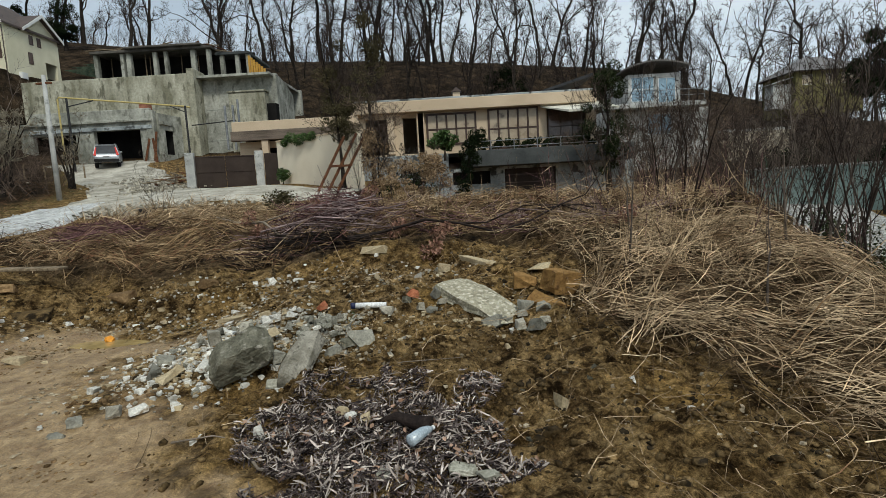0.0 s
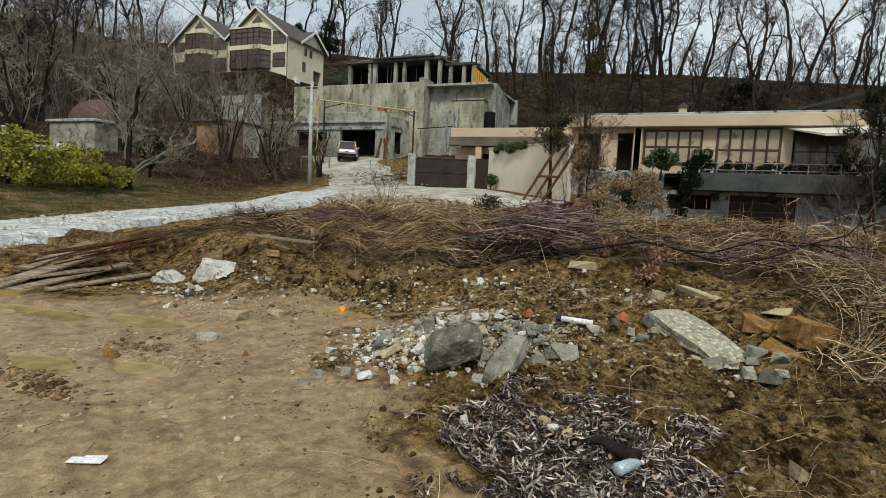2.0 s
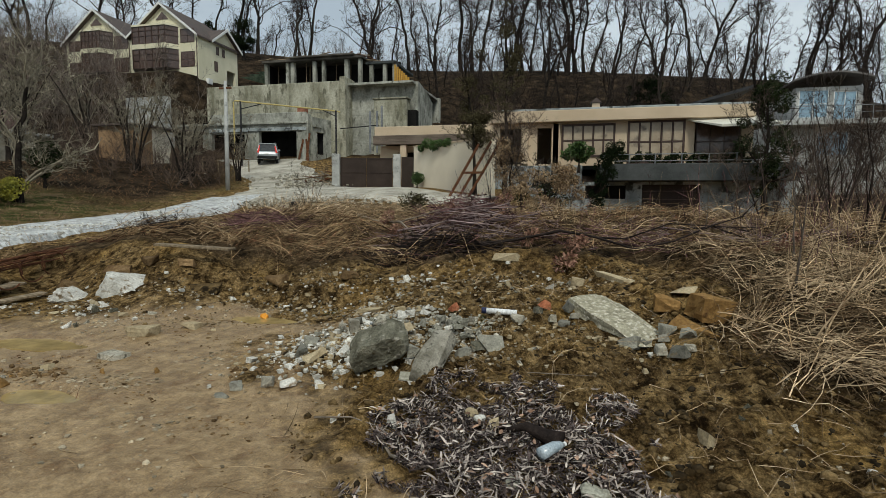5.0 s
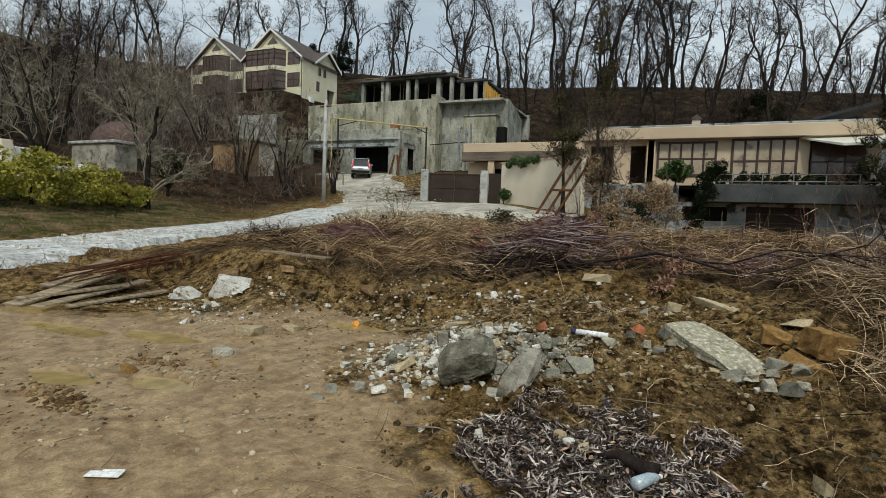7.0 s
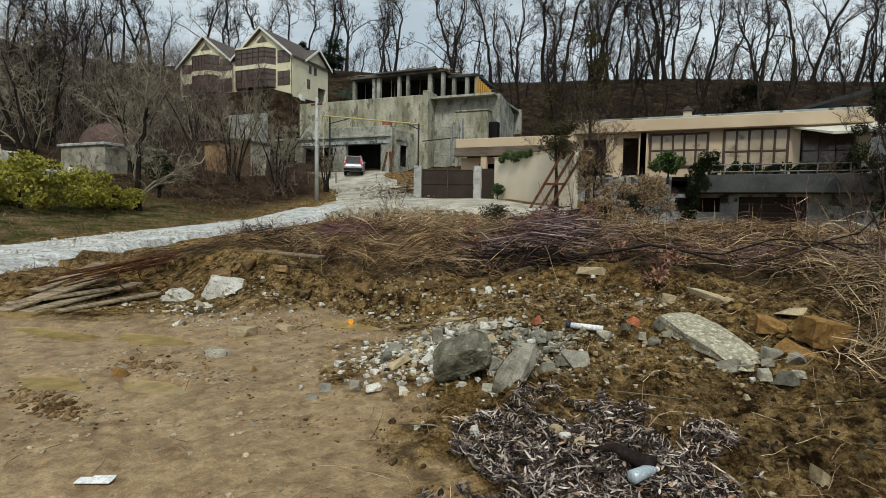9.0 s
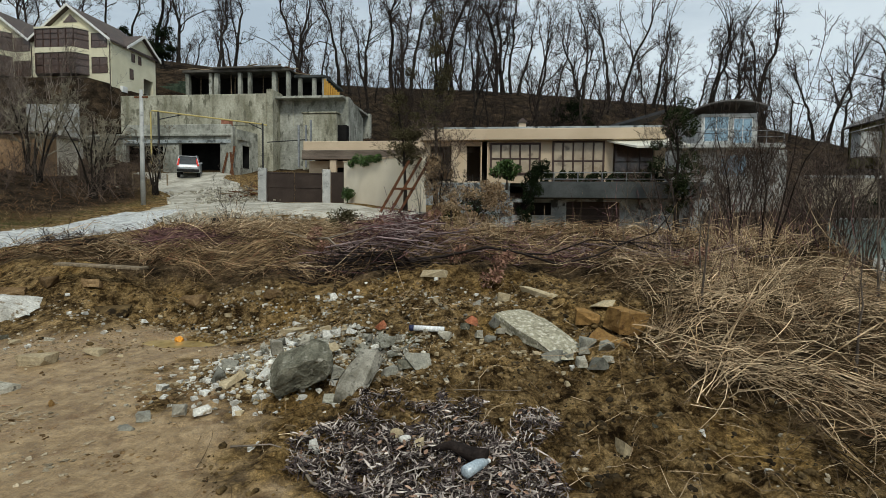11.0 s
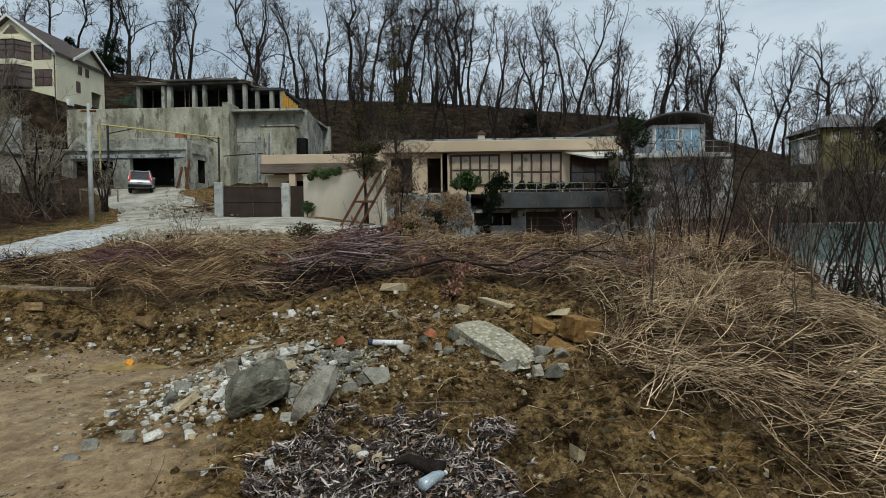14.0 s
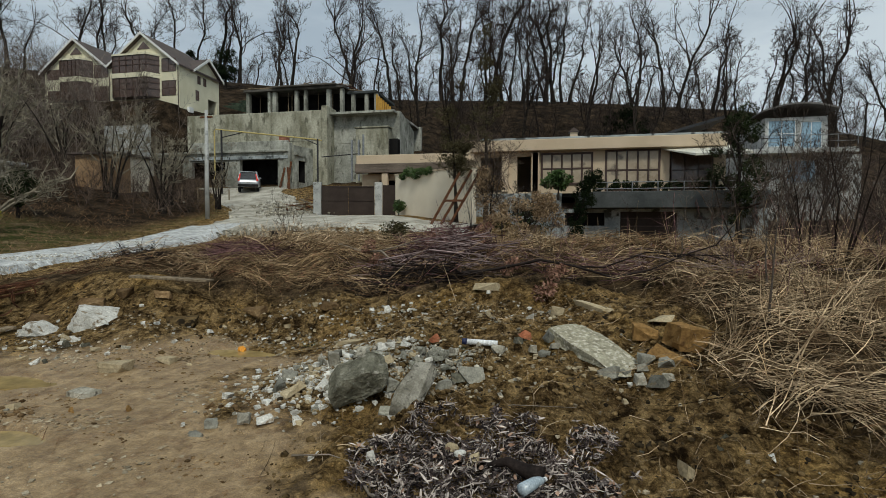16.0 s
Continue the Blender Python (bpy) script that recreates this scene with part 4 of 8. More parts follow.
    part("chimney", MB().box(0.68, 1.12, 33, 33.5, 6.0, 6.72, 0.02), M["peach"], base, "small peach chimney")
    part("chimney_cap", MB().prism([(0.58, 6.725), (1.22, 6.725), (0.9, 7.0)], 32.9, 33.6), M["roofbrown"], base)
    # left wing behind the gate
    part("wing_fascia", MB().box(-14.2, -5.2, 35.6, 36.2, 5.4, 6.05, 0.03), M["peach"], base)
    part("wing_beam", MB().box(-14.2, -5.4, 35.3, 35.7, 4.75, 5.4, 0.03), M["woodband"], base, "weathered wooden band")
    part("wing_wall", wall(MB(), -14.0, -5.0, 0.5, 4.75, 36.2, 36.5, [(-12.6, -11.2, 2.0, 4.3), (-9.8, -8.0, 2.0, 4.3)]), M["peach"], base)
    # near-black sheet behind the wing's openings, its shade is in the colour
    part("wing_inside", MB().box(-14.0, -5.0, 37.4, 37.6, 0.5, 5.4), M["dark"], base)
    part("wing_roof", MB().box(-14.3, -5.0, 36.2, 40, 5.95, 6.08), M["greyblue"], base)
    for x in (-12.0, -10.3, -7.0):
        part("wing_post", MB().box(x - 0.22, x + 0.22, 35.4, 35.75, 1.5, 4.75, 0.02), M["peach"], base)
    # flat sheds on the roof behind
    part("rooftop_shed", MB().box(3.6, 8.0, 36.2, 38.6, 6.12, 7.0, 0.03), M["offwhite"], base)
    part("rooftop_canopy", MB().add([(4.6, 34, 6.2), (9.6, 34, 7.6), (9.6, 37, 7.6), (4.6, 37, 6.2), (4.6, 34, 6.1), (9.6, 34, 7.4), (9.6, 37, 7.4), (4.6, 37, 6.1)], [(0, 1, 2, 3), (4, 7, 6, 5), (0, 4, 5, 1), (2, 6, 7, 3), (0, 3, 7, 4), (1, 5, 6, 2)]), M["black"], base, "dark sloping canopy")


M["paleglass"] = mat("curtained_glass", (0.30, 0.23, 0.155), (0.44, 0.36, 0.26), 0.5, 0.3, 0.0, 4, (0.16, 0.125, 0.09), 0.66, spec=0.5, grain=0.1)
M["awning"] = mat("canvas", (0.56, 0.54, 0.46), (0.66, 0.64, 0.56), 1, 0.8, 0.05)
M["woodband"] = mat("weathered_band", (0.10, 0.08, 0.065), (0.20, 0.16, 0.13), 1.2, 0.9, 0.3, 20, streak=(0.4, 4, 4))
villa()


def gate():
    base = thing("driveway_gate", pose(-14.52, 30.0, 2.45, 0, 0, math.degrees(math.atan2(1.0, 3.6))), "closed brown sheet-metal driveway gate with concrete posts", "gate")
    L = 3.75
    for x in (0, L):
        part("post", MB().box(x - 0.24, x + 0.24, -0.22, 0.22, -0.2, 2.1, 0.03), M["offwhite"], base, "whitewashed concrete post")
    for a, b in ((0.27, L / 2 - 0.01), (L / 2 + 0.01, L - 0.27)):
        leaf = part("gate_leaf", MB().box(a, b, -0.02, 0.02, 0.08, 1.88, 0.006), M["gatebrown"], base)
        fr = MB()
        for z in (0.1, 0.98, 1.84):
            fr.box(a, b, -0.05, -0.02, z - 0.03, z + 0.03, 0.005)
        for x in (a + 0.03, b - 0.03):
            fr.box(x - 0.03, x + 0.03, -0.054, -0.02, 0.08, 1.88, 0.005)
        part("leaf_frame", fr, M["gatebrown"], leaf)
    part("wicket", MB().box(L + 0.27, L + 1.15, -0.02, 0.02, 0.08, 1.95, 0.006), M["gatebrown"], base, "narrow brown pedestrian door")


gate()


def yard_wall():
    base = tagged(new("yard_wall"), "cream plastered yard wall beside the gate", "wall", kind="structure")
    m = pose(-9.85, 31.1, 0, 0, 0, math.degrees(math.atan2(-5.1, 5.6)))
    mb = MB()
    L = math.hypot(5.6, 5.1)
    top = lambda u: 5.0 - 0.2 * u
    mb.prism([(0, 1.9), (L, 1.0), (L, top(1)), (0, top(0))], 0, 0.3)
    ob = new("yard_wall_body", mb.mesh("yard_wall_body", M["wallcream"]))
    base.matrix_world = m
    ob.parent = base
    part("coping", MB().prism([(-0.05, top(0)), (L + 0.05, top(1)), (L + 0.05, top(1) + 0.07), (-0.05, top(0) + 0.07)], -0.05, 0.35), M["peach"], base)


yard_wall()


def tower_house():
    base = thing("modern_house", pose(15.0, 42.0, 2.5), "modern white house with a curved roof and blue glazing", "house")
    part("ground_floor", wall(MB(), -2.5, 6.0, 0, 4.6, 0.6, 0.95, [(1.2, 3.2, 2.6, 4.3)]).box(-2.5, -2.2, 0.95, 8, 0, 4.6).box(5.7, 6, 0.95, 8, 0, 4.6).box(-2.5, 6, 7.7, 8, 0, 4.6), M["offwhite"], base)
    part("balcony", MB().box(-2.2, 5.2, -0.8, 1.2, 4.6, 4.95, 0.03), M["offwhite"], base)
    part("upper_wall", wall(MB(), -0.2, 3.9, 4.95, 7.4, 0.8, 1.1, [(0.0, 1.9, 5.3, 7.2), (2.15, 3.6, 4.95, 7.1)]).box(-0.2, 0.1, 1.1, 7, 4.95, 7.4).box(3.6, 3.9, 1.1, 7, 4.95, 7.4), M["offwhite"], base)
    window(base, 0.05, 1.85, 5.3, 7.2, 0.85, 2, 2, "blueglass", "white")
    window(base, 2.2, 3.55, 5.0, 7.05, 0.85, 2, 1, "blueglass", "white")
    window(base, 1.25, 3.15, 2.65, 4.25, 0.65, 1, 1, "blueglass", "white")
    arc = [(-0.6 + 4.9 * i / 10, 7.45 + 0.75 * math.sin(math.pi * (0.12 + 0.75 * i / 10))) for i in range(11)]
    part("curved_roof", MB().prism(arc + [(x, z + 0.11) for x, z in arc[::-1]], 0.0, 7.5), M["roofgrey"], base, "grey curved roof")
    part("balcony_rail", MB().tube([(-2.1, -0.7, 5.85), (5.1, -0.7, 5.85)], 0.03, 6).tube([(-2.1, -0.7, 5.4), (5.1, -0.7, 5.4)], 0.02, 6), M["steel"], base)
    for i in range(7):
        part("rail_post", MB().tube([(-2.1 + i * 1.2, -0.7, 4.95), (-2.1 + i * 1.2, -0.7, 5.85)], 0.025, 6), M["steel"], base)
    part("porch_wall", MB().box(6.0, 11.0, -1.6, -1.3, 0.2, 2.3, 0.02), M["stonewall"], base, "pale rubble-stone wall")
    part("porch_rail", MB().box(5.8, 11.2, -1.65, -1.25, 2.3, 2.5, 0.02), M["offwhite"], base)


M["roofgrey"] = mat("grey_roof_membrane", (0.10, 0.09, 0.085), (0.17, 0.155, 0.145), 0.8, 0.7, 0.1, 12)
M["blueglass"] = glass_mat("blue_glass", (0.20, 0.30, 0.38), 0.1)
M["stonewall"] = mat("pale_stone", (0.30, 0.25, 0.18), (0.46, 0.41, 0.33), 2.5, 0.9, 0.4, 12)
tower_house()


def green_house():
    base = thing("far_house", pose(39.2, 60, 9.5) @ Matrix.Scale(0.78, 4), "olive two-storey house with a grey hipped roof", "house")
    part("wall", wall(MB(), 0, 9.5, -2, 3.9, 0, 0.3, [(0.9, 2.4, 2.0, 3.4), (4.2, 5.4, 2.0, 3.4), (6.4, 8.2, 2.0, 3.4)]).box(0, 0.3, 0.3, 8, -2, 3.9).box(9.2, 9.5, 0.3, 8, -2, 3.9).box(0, 9.5, 7.7, 8, -2, 3.9), M["olive"], base)
    for a, b in ((0.95, 2.35), (4.25, 5.35), (6.45, 8.15)):
        window(base, a, b, 2.05, 3.35, 0.1, 2, 1, "paleglass", "white")
    mb = MB()
    mb.add([(-0.8, -0.8, 3.9), (10.3, -0.8, 3.9), (10.3, 8.8, 3.9), (-0.8, 8.8, 3.9), (3.6, 4, 6.6), (6.2, 4, 6.6)], [(0, 1, 5, 4), (1, 2, 5), (2, 3, 4, 5), (3, 0, 4), (0, 3, 2, 1)])
    part("roof", mb, M["greyroof"], base, "grey hipped roof")
    part("porch", MB().box(-2.6, 0, 1.0, 3.0, -1, 2.4).prism([(-3.0, 2.4), (0.0, 3.2), (0.0, 3.35), (-3.0, 2.55)], 0.6, 3.4), M["offwhite"], base)


M["olive"] = mat("olive_render", (0.125, 0.11, 0.05), (0.19, 0.17, 0.075), 0.6, 0.9, 0.1)
M["greyroof"] = mat("grey_roof_tiles", (0.13, 0.125, 0.125), (0.20, 0.19, 0.19), 0.8, 0.8, 0.2, 8)
green_house()


# ---- trees and shrubs ----
M["thicket"] = mat("thicket_twigs", (0.045, 0.032, 0.026), (0.16, 0.118, 0.092), 0.6, 0.95, 0.0, per_object=0.5)

M["haze"] = mat("grey_brushwood", (0.075, 0.06, 0.05), (0.24, 0.195, 0.165), 0.5, 0.95, 0.0, per_object=0.5)


def unit(v):
    return v / (np.linalg.norm(v, axis=-1, keepdims=True) + 1e-9)


def sprout(rng, P, R, per, t0, t1, length, up, spread, K, r_share=0.55, wob=0.12):
    """Branches that leave the stems P (stems x rings x 3): per branches each, between t0 and t1 of the stem."""
    N, KK, _ = P.shape
    n = N * per
    src = np.repeat(np.arange(N), per)
    t = rng.uniform(t0, t1, n) * (KK - 1)
    i = np.minimum(t.astype(int), KK - 2)
    f = (t - i)[:, None]
    start = P[src, i] * (1 - f) + P[src, i + 1] * f
    r0 = (R[src, i] * (1 - f[:, 0]) + R[src, i + 1] * f[:, 0]) * r_share
    axis_d = unit(P[src, i + 1] - P[src, i])
    side = unit(rng.normal(size=(n, 3)))
    side = unit(side - axis_d * np.sum(side * axis_d, 1, keepdims=True))
    d = unit(axis_d * (1 - spread) + side * spread + np.array([0, 0, up]))
    full = np.linalg.norm(P[src, -1] - P[src, 0], axis=1)
    L = length * full * rng.uniform(0.6, 1.15, n) * (1.15 - 0.55 * t / (KK - 1))
    Q, pos, cur = [start], start, d
    for k in range(K - 1):
        cur = unit(cur + rng.normal(size=(n, 3)) * wob * 1.6 + np.array([0, 0, up * 0.25]))
        pos = pos + cur * (L / (K - 1))[:, None]
        Q.append(pos)
    Q = np.stack(Q, 1)
    taper = np.linspace(1, 0.3, K)[None]
    return Q, r0[:, None] * taper


def ribbons(P, R, seed=0):
    """Vertices and quads of many flat blades or the finest twigs: P is stems x rings x 3."""
    N, K, _ = P.shape
    d = np.gradient(P, axis=1)
    a = np.cross(d, np.random.RandomState(seed + 5).normal(size=(N, 1, 3)))
    a /= np.linalg.norm(a, axis=2, keepdims=True) + 1e-9
    V = np.stack([P - a * R[..., None], P + a * R[..., None]], axis=2).reshape(-1, 3)
    i, k = np.meshgrid(np.arange(N), np.arange(K - 1), indexing="ij")
    o = (i * K + k) * 2
    return V, np.stack([o, o + 1, o + 3, o + 2], -1).reshape(-1, 4)


def oak_tree(seed, H, r, limbs=8, fork=0.45, tw=0.015, stretch=1.0, n=(6, 5, 3)):
    """Meshes of a tall bare tree whose trunk divides into sinuous limbs and a crown of fine twigs."""
    rng = np.random.RandomState(seed)
    K = 9
    s_ = np.linspace(0, 1, K)
    h = H * 0.62
    wx, wy = np.cumsum(rng.normal(0, 0.035, K)) * h, np.cumsum(rng.normal(0, 0.035, K)) * h
    lean = rng.normal(0, 0.07, 2)
    P = np.stack([wx * s_ + lean[0] * h * s_, wy * s_ + lean[1] * h * s_, h * s_ - 0.5 * (s_ == 0)], 1)[None]
    R = (r * (0.55 * np.exp(-s_ * 14) + 1 - 0.5 * s_))[None]
    A, RA = sprout(rng, P, R, limbs, fork, 0.98, 0.62 * stretch, 0.34, 0.55, 7, 0.5, 0.17)
    B, RB = sprout(rng, P, R, 3, 0.97, 0.999, 1.05, 0.5, 0.36, 7, 0.72, 0.13)
    L1, R1 = np.concatenate([A, B]), np.concatenate([RA, RB])
    L2, R2 = sprout(rng, L1, R1, n[0], 0.2, 1.0, 0.46, 0.16, 0.62, 5, 0.55, 0.16)
    L3, R3 = sprout(rng, L2, R2, n[1], 0.15, 1.0, 0.55, 0.12, 0.6, 3, 0.6, 0.16)
    L4, R4 = sprout(rng, L3, R3, n[2], 0.1, 1.0, 0.62, 0.1, 0.55, 2, 0.6)
    crown = join([tubes(L1, np.maximum(R1, tw * 1.6), 4), tubes(L2, np.maximum(R2, tw * 1.2), 3), ribbons(L3, np.maximum(R3, tw), seed), ribbons(L4, np.full(R4.shape, tw * 0.8), seed + 1)])
    return [np_mesh("trunk", *tubes(P, R, 8), M["bark"], True), np_mesh("crown", *crown, M["twig"], False)]


def bare_tree(seed, H, r, stems=1, lean=0.05, limb0=0.35, n=(9, 5, 5, 2), up=0.25, spread=0.6, twig_min=0.006, k3=3):
    """Meshes of a bare tree: the trunk with its limbs, and the crown of twigs."""
    rng = np.random.RandomState(seed)
    K = 8
    s = np.linspace(0, 1, K)
    P, R = [], []
    for i in range(stems):
        a = rng.uniform(0, 6.28)
        out = (0.28 if stems > 1 else lean)
        base = np.array([math.cos(a), math.sin(a), 0]) * (0.12 * (stems > 1))
        wx, wy = np.cumsum(rng.normal(0, 0.05, K)) * H * 0.4, np.cumsum(rng.normal(0, 0.05, K)) * H * 0.4
        h = H * rng.uniform(0.8, 1.0) if stems > 1 else H
        pts = np.stack([base[0] + math.cos(a) * out * h * s ** 1.3 + wx * s, base[1] + math.sin(a) * out * h * s ** 1.3 + wy * s, h * s - 0.3 * (s == 0)], 1)
        P.append(pts)
        R.append(r * (0.65 if stems > 1 else 1.0) * (1.25 * np.exp(-s * 12) + (1 - s) ** 0.75 * 0.95 + 0.06))
    P, R = np.array(P), np.array(R)
    L1, R1 = sprout(rng, P, R, n[0], limb0, 0.97, 0.42, up, spread, 6, 0.5)
    L2, R2 = sprout(rng, L1, R1, n[1], 0.25, 0.98, 0.5, up * 0.6, 0.55, 5, 0.6)
    L3, R3 = sprout(rng, L2, R2, n[2], 0.2, 1.0, 0.55, up * 0.5, 0.55, k3, 0.7)
    L4, R4 = sprout(rng, L3, np.maximum(R3, twig_min), n[3], 0.15, 1.0, 0.6, up * 0.4, 0.5, 2, 0.8)
    crown = join([tubes(L1, np.maximum(R1, twig_min), 4), tubes(L2, np.maximum(R2, twig_min), 3), tubes(L3, np.maximum(R3, twig_min), 3), tubes(L4, np.maximum(R4, twig_min * 0.8), 3)])
    return [np_mesh("trunk", *tubes(P[i : i + 1], R[i : i + 1], 8), M["bark"], True) for i in range(stems)] + [np_mesh("crown", *crown, M["twig"], False)]


def plant_tree(name, meshes, m, label, group="", extra=()):
    base = thing(name, m, label, "tree", group)
    for me in meshes[:-1]:
        part("trunk", me, None, base)
    part("crown", meshes[-1], None, base, "bare twigs")
    for nm, me, lb in extra:
        part(nm, me, None, base, lb)
    return base


def put_on(x, y, turn=0, scale=1.0, tilt=(0, 0)):
    return pose(x, y, gz(x, y) - 0.02, tilt[0], tilt[1], turn) @ Matrix.Scale(scale, 4)


TALL = [oak_tree(11 + i, 14.0 + 1.7 * (i % 3), 0.17 + 0.045 * (i % 3), (8, 6, 9, 5)[i % 4], (0.45, 0.3, 0.6)[i % 3], 0.015, (1.0, 1.25, 0.8)[i % 3]) for i in range(8)]
SLIM = [oak_tree(31 + i, 11.5, 0.12, 9, 0.3, 0.013, 0.62, (5, 5, 4)) for i in range(3)]
rt = np.random.RandomState(5)
seeds_t = [plant_tree("bare_tree", me, pose(0, 0, -400), "tall bare deciduous tree on the wooded slope", "hillside trees") for me in TALL + SLIM]


def hill_spots():
    """Places of the hillside trees: rows on the ridge, loose ones down the slope, a dense wood on the flank."""
    out = []
    for x in np.arange(-84, 62, 2.5):
        out.append((x + rt.uniform(-1.8, 1.8), rt.uniform(72, 86), rt.uniform(0.85, 1.25)))
    for x in np.arange(-90, 60, 4.5):
        out.append((x + rt.uniform(-2, 2), rt.uniform(88, 100), rt.uniform(0.6, 0.9)))
    for i in range(26):
        out.append((rt.uniform(-30, 30), rt.uniform(56, 74), rt.uniform(0.5, 1.0)))
    for i in range(14):
        out.append((rt.uniform(-17, 3), rt.uniform(68, 84), rt.uniform(0.95, 1.35)))
    for i in range(30):
        out.append((rt.uniform(-100, -60), rt.uniform(30, 72), rt.uniform(0.6, 1.05)))
    for i in range(30):
        out.append((rt.uniform(-84, -46), rt.uniform(10, 46), rt.uniform(0.5, 0.85)))
    for i in range(18):
        out.append((rt.uniform(-11, 20), rt.uniform(44, 62), rt.uniform(0.5, 0.95)))
    for i in range(18):
        out.append((rt.uniform(22, 60), rt.uniform(60, 84), rt.uniform(0.55, 0.85)))
    return out


first = {}
for i, (x, y, s) in enumerate(hill_spots()):
    if -63 < x < -38 and 40 < y < 60 or -38 < x < -12 and y < 58 or 33 < x < 48 and y < 70 or 11 < x < 23 and y < 51:
        continue
    k = (i * 5 + int(abs(x))) % len(seeds_t)
    big = s
    m = put_on(x, y, rt.uniform(0, 360), big, (rt.uniform(-5, 5), rt.uniform(-5, 5)))
    if k not in first:
        first[k] = True
        seeds_t[k].matrix_world = m
    else:
        c = copy_thing(seeds_t[k], m)
        c.matrix_world = m

# undergrowth of the slope
def stems_stuff(name, spots, h0, h1, r, lean, K, material, label, category, seed, droop=0.0, sides=3):
    """Many thin stems in one object. spots: array of x, y."""
    rng = np.random.RandomState(seed)
    n = len(spots)
    z = terr(spots[:, 0], spots[:, 1]) + fine(spots[:, 0], spots[:, 1])
    h = rng.uniform(h0, h1, n)
    a = rng.uniform(0, 6.283, n)
    d = unit(np.stack([np.cos(a) * lean, np.sin(a) * lean, np.ones(n)], 1) + rng.normal(0, 0.08, (n, 3)))
    P, pos = [], np.stack([spots[:, 0], spots[:, 1], z - 0.05], 1)
    for k in range(K):
        P.append(pos)
        d = unit(d + rng.normal(0, 0.11, (n, 3)) + np.array([0, 0, -droop]))
        pos = pos + d * (h / (K - 1))[:, None]
    R = (r * rng.uniform(0.6, 1.3, n))[:, None] * np.linspace(1, 0.25, K)[None]
    V, F = tubes(np.stack(P, 1), R, sides)
    return tagged(new(name, np_mesh(name, V, F, material)), label, category, kind="stuff"), np.stack(P, 1), R


def twiggy(name, spots, h0, h1, r, lean, material, label, category, seed, per=7, per2=3, spread=0.5, thin=0.22):
    """Stems with side twigs, joined."""
    ob, P, R = stems_stuff(name, spots, h0, h1, r, lean, 5, material, label, category, seed)
    rng = np.random.RandomState(seed + 1)
    A, RA = sprout(rng, P, R, per, 0.15, 0.98, 0.42, 0.25, spread, 3, 0.7)
    B, RB = sprout(rng, A, RA, per2, 0.2, 0.98, 0.5, 0.2, 0.5, 2, 0.8)
    floor_r = r * thin
    V, F = join([tubes(P, R, 3), ribbons(A, np.maximum(RA, floor_r), seed), ribbons(B, np.maximum(RB, floor_r * 0.8), seed + 1)])
    me = np_mesh(name, V, F, material)
    ob.data = me
    return ob


def scatter(rng, n, x0, x1, y0, y1, keep=None):
    p = np.stack([rng.uniform(x0, x1, n * 3), rng.uniform(y0, y1, n * 3)], 1)
    if keep is not None:
        p = p[keep(p[:, 0], p[:, 1])]
    return p[:n]


slope_free = lambda x, y: ~((x < -12) & (x > -62) & (y < 60)) & ~((x > 33) & (x < 49) & (y < 70)) & ~((x > 10) & (x < 24) & (y < 52))
twiggy("undergrowth", np.concatenate([scatter(rt, 900, -95, 30, 46, 86, slope_free), scatter(rt, 150, 24, 60, 50, 80, slope_free), scatter(rt, 420, -12, 14, 39, 66)]), 1.2, 4.5, 0.026, 0.4, M["twig"], "leafless brown undergrowth covering the slope", "undergrowth", 41, 6, 4)
twiggy("ridge_brush", scatter(rt, 420, -90, 62, 80, 96), 2.5, 6.5, 0.035, 0.35, M["thicket"], "fine leafless brush along the ridge", "undergrowth", 42, 8, 5)
twiggy("lane_thicket", np.concatenate([scatter(rt, 170, 8.5, 24, 23, 36, lambda x, y: (x > path_x(y) + 1.5) | (x < path_x(y) - 2.2) & (x > 9.5)), scatter(rt, 60, 15, 32, 12, 30, lambda x, y: x > path_x(y) + 2.5)]), 1.4, 4.4, 0.020, 0.4, M["thicket"], "tall tangled leafless thicket beyond the lane", "thicket", 49, 9, 5, 0.42)
bank = lambda x, y: (x < road_x(y) - 3.4) & (y > 20 + 0.25 * (x + 45))
twiggy("bank_thicket", np.concatenate([scatter(rt, 360, -38, -18.5, 20, 38, bank)]), 1.0, 3.4, 0.018, 0.6, M["thicket"], "tangled leafless brown thicket on the bank", "thicket", 43, 8, 6, 0.6)
twiggy("hill_thicket", np.concatenate([scatter(rt, 700, -86, -42, 8, 52), scatter(rt, 220, -60, -38, 34, 48.5), scatter(rt, 300, -95, -62, 46, 80)]), 2.0, 7.0, 0.032, 0.4, M["haze"], "tall leafless grey brushwood covering the hillside", "thicket", 53, 8, 6, 0.55)


